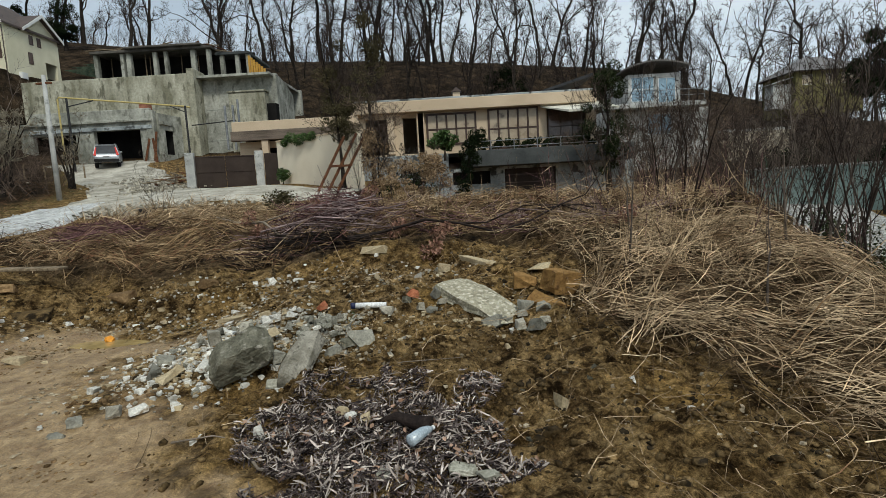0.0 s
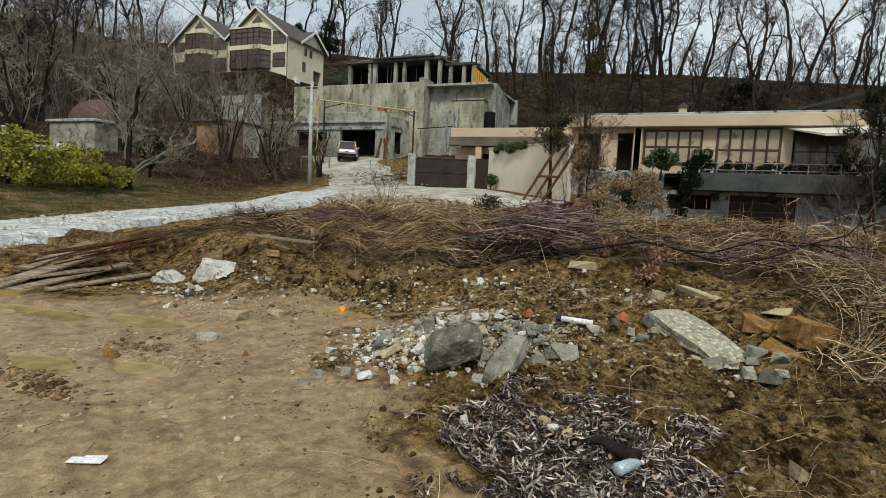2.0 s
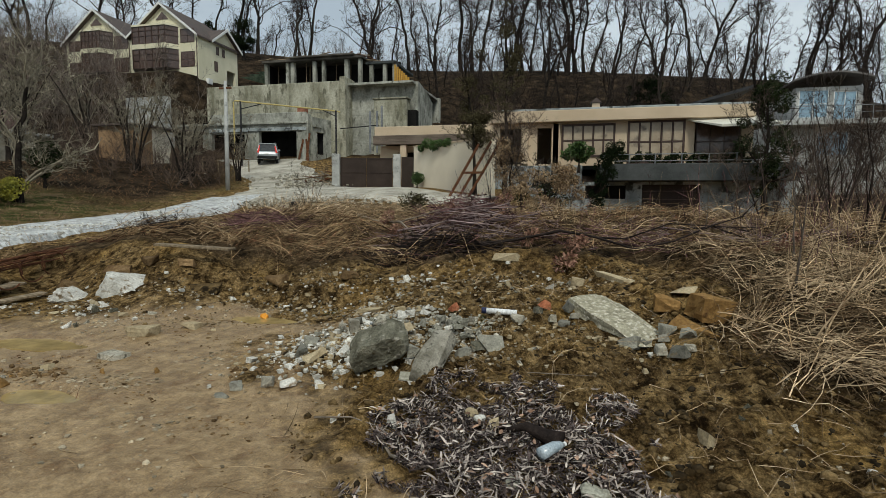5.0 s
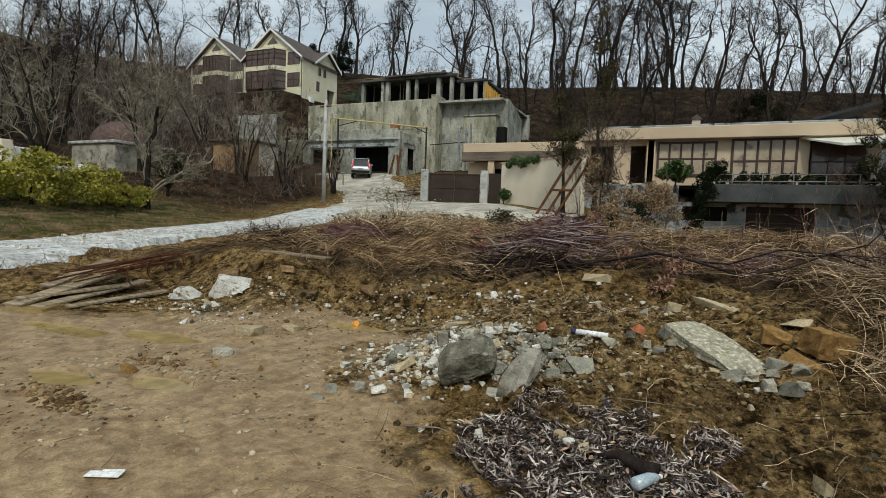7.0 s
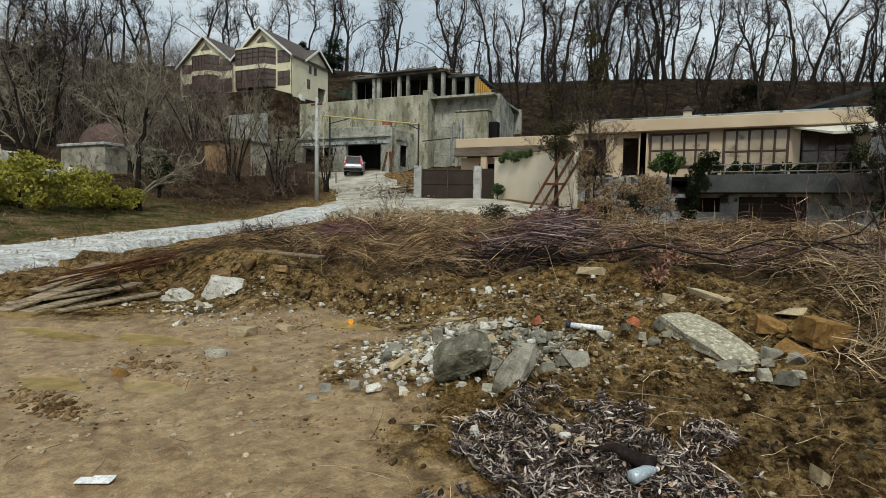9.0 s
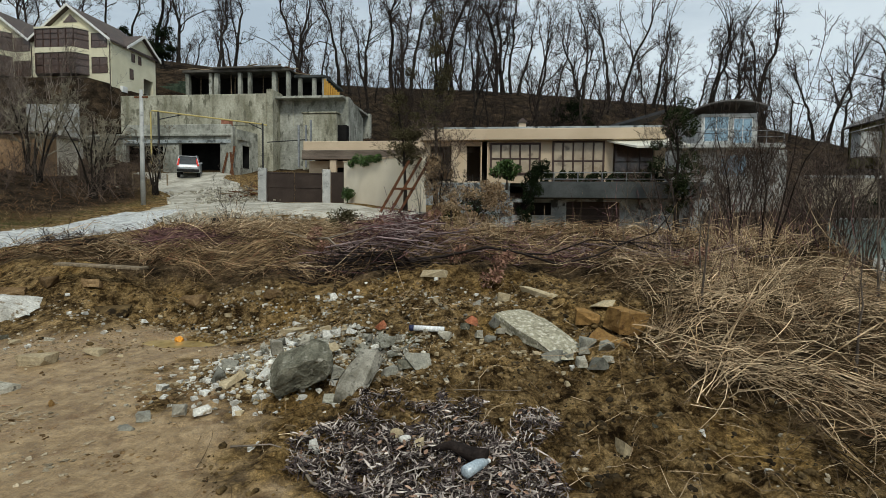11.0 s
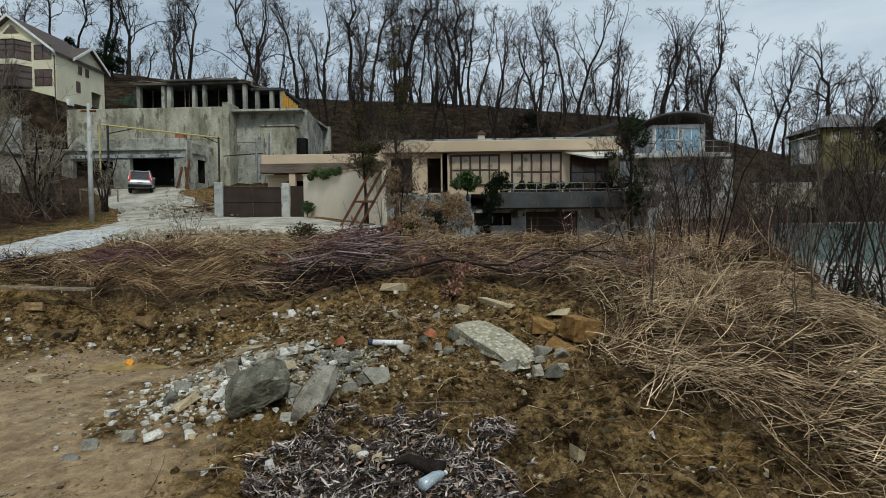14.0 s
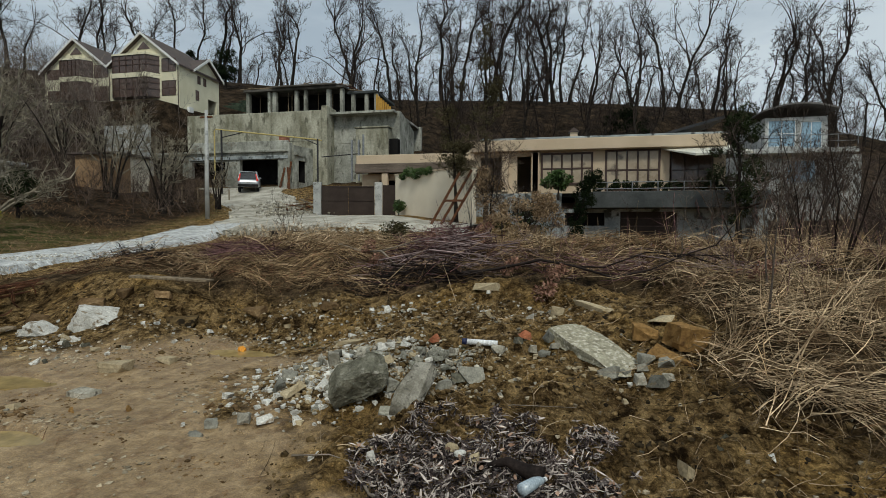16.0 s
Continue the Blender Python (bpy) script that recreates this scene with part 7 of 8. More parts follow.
straws("straw_heap", sp, bund, 0.2, 0.95, 0.0020, 0.006, 0.13, 0.10, M["straw"], "flattened pale dry reeds in bundles", "dry grass", 32, 6, 0.25)
sp = scatter(rg, 900, 0.9, 7.0, 2.0, 8.4, right_of)
straws("stray_reeds", sp, flow(sp), 0.15, 0.8, 0.0016, 0.0045, 0.16, 0.12, M["hay"], "stray dry reeds over brown hay", "dry grass", 39, 6, 1.1)
# underlayer coloured dark to stand for shade between the reeds
sp = scatter(rg, 6500, 0.9, 7.2, 2.0, 9.0, right_of)
straws("hay_layer", sp, flow(sp), 0.2, 0.8, 0.002, 0.005, 0.10, 0.06, M["hay_dark"], "dark rotting hay under pale reeds", "dry grass", 33, 5, 1.0, True)
# the field behind: thatch darkened as painted shade, bundles of brown hay, pale wisps
back = lambda x, y: (y > 7.75 + 0.45 * sstep(-3, -4.5, x) + 0.5 * vnoise(x, y, 1.0) + 0.4 * vnoise(x, y, 0.35)) & (x < path_x(y) - 1.8) & (x > -10.2)
sp = scatter(rg, 6500, -10, 9, 7.0, 19, back)
straws("thatch", sp, np.stack([np.ones(len(sp)), 0.5 * vnoise(sp[:, 0], sp[:, 1], 1.5)], 1), 0.3, 1.0, 0.004, 0.009, 0.10, 0.05, M["hay_dark"], "dark rotting dead grass matted over the lot", "dry grass", 34, 4, 0.8, True)
hub = scatter(rg, 420, -10, 9, 7.2, 18, back)
sp, bund = tussocks(rg, hub, 26, 0.26, 0.10, 0.5 * vnoise(hub[:, 0], hub[:, 1], 1.6) + rg.normal(0, 0.35, len(hub)), 0.3)
straws("hay_field", sp, bund, 0.3, 1.0, 0.0035, 0.008, 0.12, 0.10, M["hay"], "brown dead grass lying in bundles over the lot", "dry grass", 35, 5, 0.2, True)
hub = scatter(rg, 120, -9.5, 9, 7.4, 18, lambda x, y: back(x, y) & (vnoise(x, y, 1.6) > -0.25))
sp, bund = tussocks(rg, hub, 22, 0.22, 0.08, 0.5 * vnoise(hub[:, 0], hub[:, 1], 1.6) + rg.normal(0, 0.5, len(hub)), 0.3)
straws("straw_field", sp, bund, 0.4, 1.1, 0.0035, 0.008, 0.20, 0.18, M["straw"], "pale dead grass wisps over the lot", "dry grass", 36, 6, 0.3, True)
# arched tufts that hang over the scarp
hub = np.array([(-4.95, 7.75), (-5.3, 7.9), (-5.8, 8.0), (-6.3, 8.1), (-3.7, 7.7), (-2.9, 7.7)])
sp, bund = tussocks(rg, hub, 60, 0.30, 0.12, np.array([-0.25, 0.1, -0.1, 0.15, -0.1, 0.05]), 0.3)
straws("hanging_grass", sp, bund, 0.5, 1.1, 0.003, 0.006, 0.26, 0.08, M["hay"], "arched tufts of dead grass above the soil scarp", "dry grass", 37, 7, 0.2, True)
sp = scatter(rg, 420, -2.0, 2.6, 2.0, 6.8)
straws("loose_straw", sp, rg.normal(size=(len(sp), 2)), 0.12, 0.5, 0.0015, 0.0035, 0.06, 0.005, M["straw"], "loose straws on bare soil", "dry grass", 137, 5, 1.0, False, 0.25)
sp = scatter(rg, 120, -5.5, -1.5, 1.6, 5.6)
straws("loose_straw", sp, rg.normal(size=(len(sp), 2)), 0.08, 0.3, 0.0015, 0.003, 0.04, 0.003, M["hay"], "loose stalks on the mud", "dry grass", 38, 5, 1.0, False, 0.3)
# standing stalks
for seed, (cx, cy, n, h, r, lean, sdx) in enumerate(((2.25, 5.7, 34, 1.25, 0.0045, 0.35, 0.5), (3.0, 6.6, 40, 1.1, 0.004, 0.5, 0.8), (1.2, 8.2, 40, 0.8, 0.004, 0.4, 1.2), (4.5, 8.0, 50, 1.2, 0.005, 0.5, 1.2), (2.0, 10.5, 160, 0.9, 0.006, 0.35, 2.2), (5.5, 12, 140, 1.3, 0.006, 0.35, 1.6), (-9.6, 16.8, 260, 1.15, 0.012, 0.5, 1.0), (-6, 9.5, 90, 0.5, 0.005, 0.6, 1.8), (0.5, 14, 170, 0.5, 0.007, 0.5, 2.8), (-2.2, 18.5, 120, 0.9, 0.010, 0.4, 1.6), (4.8, 4.6, 60, 0.7, 0.004, 0.8, 0.9))):
    q = rg.normal(size=(n, 2)) * np.array([sdx, sdx * 0.6]) + np.array([cx, cy])
    stems_stuff("dry_stalks", q, 0.35 * h, h, r, lean, 6, M["straw"], "standing pale dry stalks", "dry grass", 400 + seed, droop=0.04)
stems_stuff("weeds", np.concatenate([scatter(rg, 1500, 1.6, 7.5, 5.6, 11, right_of), scatter(rg, 500, -1, 7, 9, 16)]), 0.12, 0.5, 0.004, 0.9, 4, M["oliveleaf"], "low olive-brown weeds among dead grass", "weeds", 45, droop=0.15)
stems_stuff("turf_tufts", np.stack([road_x(yy := rg.uniform(4, 24, 4200)) - 2.0 - rg.uniform(0, 14, 4200), yy], 1), 0.10, 0.38, 0.010, 0.8, 3, M["hay"], "rough brown grass beyond the road", "grass", 58, droop=0.1)
stems_stuff("bank_litter", scatter(rg, 2600, -36, -18, 18.5, 33, lambda x, y: x < road_x(y) - 2.6), 0.10, 0.5, 0.014, 0.9, 3, M["rustgrass"], "rust-brown bracken and dead leaves on the bank", "bracken", 158, droop=0.25)
stems_stuff("lawn_grass", np.stack([road_x(yy := rg.uniform(6, 20, 2600)) - 3.2 - rg.uniform(0, 8, 2600), yy], 1), 0.06, 0.22, 0.010, 0.6, 3, M["lawn"], "short green grass beyond the road", "grass", 159, droop=0.1)
twiggy("brambles", np.concatenate([scatter(rg, 60, 2.0, 6.5, 6.5, 12), scatter(rg, 26, 4.5, 8.0, 6.5, 11), scatter(rg, 20, -1.5, 3, 12, 16)]), 0.5, 1.4, 0.007, 0.3, M["brush"], "thin reddish bramble shoots", "bramble", 44, 5, 2)
c = [(path_x(y) - 2.2 + rg.normal(0, 0.25), y, gz(path_x(y) - 2.2, y) + rg.uniform(0.1, 0.9)) for y in np.linspace(6.8, 11.5, 26)]
iv = thing("ivy_bank", pose(0, 0, 0), "dark ivy leaves climbing the saplings on the bank", "climber")
part("leaves", leaf_mesh("leaves", c, [0.28] * len(c), 2600, 0.075, M["ivy"], 46), None, iv)

# ---- leaf litter ----
def litter(name, count, seed, l0, l1, w0, w1, material, label, lift):
    """Curled leaf shreds over the litter patch, in one object."""
    rl = np.random.RandomState(seed)
    sp = scatter(rl, count, -1.75, 0.75, 2.1, 4.05, lambda x, y: ((x + 0.45) / 0.88) ** 2 + ((y - 3.15) / 0.92) ** 2 < 0.85 + 0.6 * vnoise(x, y, 0.3) + 0.5 * vnoise(x, y, 0.12))
    n = len(sp)
    hp = 0.10 * np.maximum(0, 1 - ((sp[:, 0] + 0.5) / 1.1) ** 2 - ((sp[:, 1] - 3.2) / 1.0) ** 2) * rl.uniform(0, 1, n)
    z0 = terr(sp[:, 0], sp[:, 1]) + fine(sp[:, 0], sp[:, 1]) + lift + hp
    u = unit(np.stack([rl.normal(size=n), rl.normal(size=n), rl.normal(0, 0.42, n)], 1))
    w = unit(np.cross(u, np.stack([rl.normal(0, 0.5, n), rl.normal(0, 0.5, n), np.ones(n)], 1)))
    nn = np.cross(w, u)
    Ll, wd = rl.uniform(l0, l1, n)[:, None], rl.uniform(w0, w1, n)[:, None]
    ctr = np.stack([sp[:, 0], sp[:, 1], z0], 1)
    cv = rl.normal(0.02, 0.15, n)[:, None] * Ll
    rows = [np.stack([ctr + u * Ll * t - nn * cv * (4 * t * t - 1) * 0.5 + w * wd * (1 - (1.7 * t) ** 2), ctr + u * Ll * t - nn * cv * (4 * t * t - 1) * 0.5 - w * wd * (1 - (1.7 * t) ** 2)], 1) for t in (-0.5, -0.17, 0.17, 0.5)]
    V = np.stack(rows, 1).reshape(-1, 3)
    i = (np.arange(n) * 8)[:, None]
    F = np.concatenate([np.concatenate([i + 2 * k, i + 2 * k + 1, i + 2 * k + 3, i + 2 * k + 2], 1) for k in range(3)])
    tagged(new(name, np_mesh(name, V, F, material)), label, "leaf litter", kind="stuff")


litter("charred_litter", 8500, 47, 0.025, 0.11, 0.002, 0.007, M["litter"], "heap of dark charred dead leaves", 0.008)
litter("bleached_leaves", 2200, 48, 0.025, 0.11, 0.0025, 0.0085, M["paleleaf"], "bleached pinkish-grey dead leaves", 0.026)
litter("dead_leaves", 260, 49, 0.03, 0.06, 0.007, 0.014, M["brownleaf"], "broad curled brown dead leaves on the heap", 0.03)

# ---- brushwood ----


def brush_pile(name, cx, cy, sx, sy, h, n, L0, L1, r, material, label, seed, main=(1.0, -0.15), spread=0.45, per=4):
    rng = np.random.RandomState(seed)
    q = rng.normal(size=(n, 2)) * np.array([sx, sy]) * 0.5
    d = np.exp(-(q[:, 0] / sx) ** 2 - (q[:, 1] / sy) ** 2)
    x0, y0 = cx + q[:, 0], cy + q[:, 1]
    ang = math.atan2(main[1], main[0]) + rng.normal(0, spread, n) + math.pi * rng.randint(0, 2, n)
    L = rng.uniform(L0, L1, n)
    lift = rng.uniform(0, 1, n) * h * d
    P = []
    bend, up = rng.normal(0, 0.4, n), rng.normal(0.02, 0.12, n)
    for k in range(5):
        s = k / 4 - 0.5
        x, y = x0 + np.cos(ang + bend * s) * L * s, y0 + np.sin(ang + bend * s) * L * s
        z = np.maximum(terr(x0, y0) + lift + up * L * s, terr(x, y) + fine(x, y) + 0.02)
        P.append(np.stack([x, y, z], 1))
    P = np.stack(P, 1)
    R = (r * rng.uniform(0.5, 1.5, n))[:, None] * np.linspace(1, 0.4, 5)[None]
    A, RA = sprout(rng, P, R, per, 0.2, 0.95, 0.45, 0.06, 0.42, 4, 0.65)
    B, RB = sprout(rng, A, RA, 2, 0.2, 0.95, 0.5, 0.05, 0.45, 3, 0.8)
    V, F = join([tubes(P, R, 4), tubes(A, np.maximum(RA, 0.0045), 3), ribbons(B, np.maximum(RB, 0.0036), seed)])
    return tagged(new(name, np_mesh(name, V, F, material)), label, "brushwood", kind="stuff")


brush_pile("brush_pile", -2.2, 10.0, 1.15, 0.8, 0.85, 300, 0.5, 1.3, 0.011, M["brush"], "heap of cut reddish brushwood on dead grass", 52, (1.0, -0.15), 0.9, 4)
brush_pile("brush_pile", -1.9, 9.2, 1.3, 0.7, 0.70, 60, 0.8, 2.2, 0.012, M["brushpale"], "long pale branches arching over the brush heap", 56, (1.0, -0.12), 0.5, 2)
brush_pile("brush_pile", 0.4, 8.7, 2.4, 0.9, 0.30, 46, 0.9, 2.4, 0.010, M["brush"], "cut thin branches spread over dead grass", 53, (1.0, -0.1), 0.35, 2)
brush_pile("brush_pile", 2.6, 9.2, 2.6, 1.0, 0.25, 60, 0.8, 2.0, 0.010, M["brushpale"], "dry bleached branches over dead grass", 54, (1.0, -0.1), 0.4, 2)
# dark twigs added to paint the shaded hollow below the heap's edge
brush_pile("brush_pile", -2.3, 8.1, 1.0, 0.35, 0.34, 170, 0.4, 1.1, 0.013, M["darkbranch"], "dark twigs at the foot of the brush heap", 57, (1, 0), 0.6, 3)
brush_pile("brush_pile", -8.9, 9.7, 1.0, 0.7, 0.46, 120, 0.6, 1.4, 0.010, M["darkbranch"], "dark fine brushwood heaped behind the berm", 55, (0.8, 0.6), 0.35, 5)
brush_pile("brush_pile", -7.6, 11.3, 1.1, 0.8, 0.46, 120, 0.6, 1.4, 0.010, M["brush"], "dark purplish brushwood behind the berm", 58, (0.8, 0.6), 0.35, 5)


def branch(pts, r, material, label, forks=()):
    P = [Vector((x, y, gz(x, y) + dz)) for x, y, dz in pts]
    base = thing("fallen_branch", pose(*P[0]), label, "branch")
    rel = [p - P[0] for p in P]
    part("stem", MB().tube(rel, [r * (1 - 0.7 * i / (len(rel) - 1)) for i in range(len(rel))], 6), M[material], base, smooth=True)
    for f in forks:
        Q = [Vector((x, y, gz(x, y) + dz)) - P[0] for x, y, dz in f]
        part("side_branch", MB().tube(Q, [r * 0.6 * (1 - 0.6 * i / (len(Q) - 1)) for i in range(len(Q))], 5), M[material], base, smooth=True)
    return base


branch([(-1.7, 8.0, 0.12), (-1.0, 7.85, 0.18), (-0.3, 7.65, 0.22), (0.2, 7.5, 0.24), (0.7, 7.45, 0.24), (1.2, 7.5, 0.28), (1.7, 7.65, 0.38), (2.1, 7.8, 0.58), (2.35, 7.9, 0.85)], 0.025, "darkbranch", "long dark forked branch lying on the brush", [[(0.2, 7.5, 0.24), (0.6, 7.7, 0.36), (1.2, 7.9, 0.40), (1.9, 8.1, 0.42), (2.6, 8.2, 0.46)], [(-1.0, 7.85, 0.18), (-1.5, 7.8, 0.12), (-2.1, 7.9, 0.2)], [(1.7, 7.65, 0.38), (2.0, 8.2, 0.36), (2.5, 8.5, 0.3)]])
branch([(-5.4, 12.2, 0.25), (-4.3, 10.8, 0.3), (-3.4, 9.6, 0.3), (-2.8, 8.9, 0.22), (-2.2, 8.3, 0.1)], 0.035, "greybranch", "long grey dead branch across the brush heap", [[(-3.4, 9.6, 0.3), (-3.0, 9.5, 0.5), (-2.4, 9.6, 0.6)]])
branch([(1.0, 9.8, 0.1), (1.7, 9.9, 0.16), (2.5, 9.8, 0.2), (3.3, 9.9, 0.14)], 0.03, "darkbranch", "short dark branch in dead grass")
branch([(-0.14, 3.06, 0.11), (-0.24, 3.10, 0.15), (-0.36, 3.14, 0.15), (-0.48, 3.17, 0.11)], 0.062, "darkbranch", "charred log end in the leaf litter")
branch([(-1.9, 3.25, 0.01), (-1.6, 3.22, 0.02), (-1.2, 3.15, 0.02)], 0.008, "greybranch", "thin dry twig on the soil")
branch([(-1.32, 3.05, 0.01), (-1.18, 2.88, 0.02), (-0.98, 2.78, 0.03), (-0.8, 2.82, 0.03), (-0.66, 2.95, 0.03), (-0.62, 3.1, 0.04)], 0.012, "greybranch", "curved bleached stalk on the soil")
branch([(-0.75, 4.0, 0.01), (-0.4, 4.1, 0.03), (0.1, 4.12, 0.02)], 0.007, "greybranch", "thin bleached stalk on dark soil")

# rust-brown withered sprigs in the brush
M["rustleaf"] = mat("withered_rust_leaves", (0.15, 0.075, 0.055), (0.33, 0.19, 0.135), 6, 0.9, 0.0, 20, per_object=0.45)
for i, (x, y, h) in enumerate(((-3.5, 9.2, 0.3), (-3.1, 8.7, 0.22), (-2.6, 9.9, 0.6), (-1.5, 9.6, 0.55), (-1.9, 8.3, 0.2), (-0.9, 8.0, 0.25), (-3.9, 9.9, 0.35), (-0.2, 7.3, 0.1), (2.5, 7.6, 0.3), (-0.35, 6.9, 0.06))):
    spr = thing("withered_sprig", pose(x, y, gz(x, y)), "rust-brown withered leafy sprig on the brush", "sprig", "withered sprigs")
    part("stem", MB().tube([(0, 0, 0.0), (0.05, 0.02, h * 0.6), (0.16, -0.03, h + 0.05)], [0.008, 0.006, 0.004], 5), M["darkbranch"], spr)
    part("leaves", leaf_mesh("leaves", [(0.05, 0, h * 0.7), (0.12, -0.02, h), (0.2, -0.04, h + 0.05)], [0.10, 0.13, 0.10], 170, 0.06, M["rustleaf"], 500 + i), None, spr)
stems_stuff("road_fringe", np.concatenate([np.stack([road_x(yy := rg.uniform(2.5, 21, 1500)) + rg.uniform(1.7, 2.9, 1500), yy], 1), scatter(rg, 700, -12.5, -4, 20.6, 23.0)]), 0.10, 0.42, 0.006, 0.7, 4, M["hay"], "dead grass fringe at the edge of the gravel", "dry grass", 59, droop=0.12)

# green tufts by the rubble and tall leaning reeds over the straw
for i, (x, y) in enumerate(((-0.98, 5.12), (-1.42, 5.52), (-3.1, 6.0), (-4.6, 6.5), (2.3, 4.6))):
    stems_stuff("grass_tuft", np.array([x, y]) + rg.normal(size=(46, 2)) * 0.045, 0.05, 0.15, 0.0025, 0.7, 4, M["oliveleaf" if i % 2 else "green"], "small green tuft of grass on soil", "grass", 600 + i, droop=0.12)
for i, (x, y, dx, dy, h) in enumerate(((1.75, 4.75, 0.95, 0.5, 1.05), (1.95, 4.9, 0.8, 0.8, 0.95), (2.2, 4.5, 1.1, 0.2, 0.62), (2.6, 4.0, 0.9, 0.4, 0.5), (2.5, 5.4, -0.5, 0.6, 1.2), (3.1, 4.4, 1.1, 0.5, 0.75), (1.6, 5.5, 0.25, 0.2, 1.1))):
    z0 = gz(x, y)
    P = [(dx * s, dy * s, h * (s - 0.25 * s * s) * 1.3 + 0.03 * math.sin(7 * s + i)) for s in (0, 0.2, 0.4, 0.6, 0.8, 1.0)]
    solid("reed_stalk", MB().tube(P, [0.008, 0.0075, 0.007, 0.006, 0.005, 0.003], 6), M["straw"], pose(x, y, z0), "long pale dry reed leaning out of the straw", "reed", "leaning reeds", smooth=True)

# foreground sapling and shoots
SAP = bare_tree(141, 1.75, 0.012, 1, 0.03, 0.3, (6, 3, 2, 1), 0.6, 0.32, 0.002)
for me in SAP:
    me.materials[0] = M["barkgrey"]
plant_tree("sapling", SAP, put_on(2.1, 5.9), "single thin bare sapling in dry reeds")
for x, y, s, t in ((3.0, 4.8, 0.8, 60), (2.6, 7.4, 1.0, 140), (4.2, 6.4, 1.1, 200), (1.9, 9.0, 0.8, 30)):
    o = plant_tree("sapling", SAP, put_on(x, y, t, s), "single thin bare sapling in dry reeds")

# ---- puddles ----
for px, py, rx, ry in PUDDLES:
    mb = MB()
    ring = [(px + rx * 1.3 * math.cos(a) * (1 + 0.2 * math.sin(3 * a + px)), py + ry * 1.4 * math.sin(a) * (1 + 0.12 * math.cos(2 * a))) for a in [6.28319 * i / 40 for i in range(40)]]
    z = float(terr(px, py)) - (0.022 if px > -8 else 0.045)
    mb.prism(ring, z - 0.05, z, "z")
    tagged(new("puddle", mb.mesh("puddle", M["water"])), "shallow muddy puddle of ochre water", "water", kind="structure")


# ---- car ----
def suv():
    """Silver compact SUV seen from behind; its nose points along +y."""
    base = thing("suv_car", pose(-25.9, 40.6, gz(-25.9, 40.6) + 0.17, 5.5, 0, 29) @ Matrix.Scale(0.92, 4), "parked silver SUV with tall red tail lamps", "car")
    W = 0.89
    body = MB()
    prof = [(-2.22, 0.42), (-2.25, 0.62), (-2.20, 0.98), (-1.2, 1.02), (1.0, 1.0), (1.9, 0.93), (2.2, 0.78), (2.25, 0.5), (2.15, 0.32), (-2.1, 0.30)]
    n = len(prof)
    rows = [(-W, 0.92), (-W * 0.97, 0.99), (-W * 0.8, 1.0), (W * 0.8, 1.0), (W * 0.97, 0.99), (W, 0.92)]
    vs = []
    for x, k in rows:
        vs += [(x, y * k if abs(y) > 2 else y, 0.62 + (z - 0.62) * (k if z > 0.62 else 1.0)) for y, z in prof]
    fs = [tuple(range(n)), tuple(range(len(vs) - 1, len(vs) - n - 1, -1))]
    for r in range(len(rows) - 1):
        fs += [(r * n + i, r * n + (i + 1) % n, (r + 1) * n + (i + 1) % n, (r + 1) * n + i) for i in range(n)]
    body.add(vs, fs)
    part("body", body, M["carpaint"], base, "silver bodywork", True)
    cab = MB()
    cab.add([(-0.86, -2.17, 0.98), (0.86, -2.17, 0.98), (0.86, 1.05, 0.98), (-0.86, 1.05, 0.98), (-0.68, -1.92, 1.62), (0.68, -1.92, 1.62), (0.68, 0.25, 1.64), (-0.68, 0.25, 1.64)], [(0, 1, 5, 4), (1, 2, 6, 5), (2, 3, 7, 6), (3, 0, 4, 7), (0, 3, 2, 1), (4, 5, 6, 7)])
    part("cabin", cab, M["carglass"], base, "dark tinted cabin glass")
    part("roof", MB().box(-0.70, 0.70, -1.98, 0.3, 1.62, 1.69, 0.03), M["carpaint"], base)
    for s in (-1, 1):
        pil = MB()
        for y0, y1, t0, t1 in ((-2.2, -2.05, -1.97, -1.84), (-0.95, -0.85, -0.9, -0.8), (1.0, 1.12, 0.2, 0.32)):
            pil.add([(s * 0.872, y0, 0.98), (s * 0.872, y1, 0.98), (s * 0.695, t1, 1.64), (s * 0.695, t0, 1.64), (s * 0.84, y0, 0.98), (s * 0.84, y1, 0.98), (s * 0.66, t1, 1.64), (s * 0.66, t0, 1.64)], [(0, 1, 2, 3), (4, 7, 6, 5), (0, 4, 5, 1), (2, 6, 7, 3), (0, 3, 7, 4), (1, 5, 6, 2)])
        part("pillar", pil, M["carpaint"], base)
        part("tail_lamp", MB().add([(s * 0.88, -2.24, 0.86), (s * 0.70, -2.27, 0.86), (s * 0.62, -2.05, 1.48), (s * 0.73, -2.02, 1.48), (s * 0.88, -2.1, 0.86), (s * 0.70, -2.13, 0.86), (s * 0.62, -1.95, 1.48), (s * 0.73, -1.92, 1.48)], [(0, 1, 2, 3), (4, 7, 6, 5), (0, 4, 5, 1), (2, 6, 7, 3), (0, 3, 7, 4), (1, 5, 6, 2)]), M["redlamp"], base, "tall red tail lamp")
        part("roof_rail", MB().tube([(s * 0.62, -1.8, 1.70), (s * 0.62, -1.7, 1.75), (s * 0.62, 0.0, 1.75), (s * 0.62, 0.15, 1.70)], 0.022, 6), M["steel"], base)
        part("mirror", MB().box(s * 0.9 - 0.1, s * 0.9 + 0.1, 0.72, 0.82, 1.0, 1.16, 0.03), M["carpaint"], base)
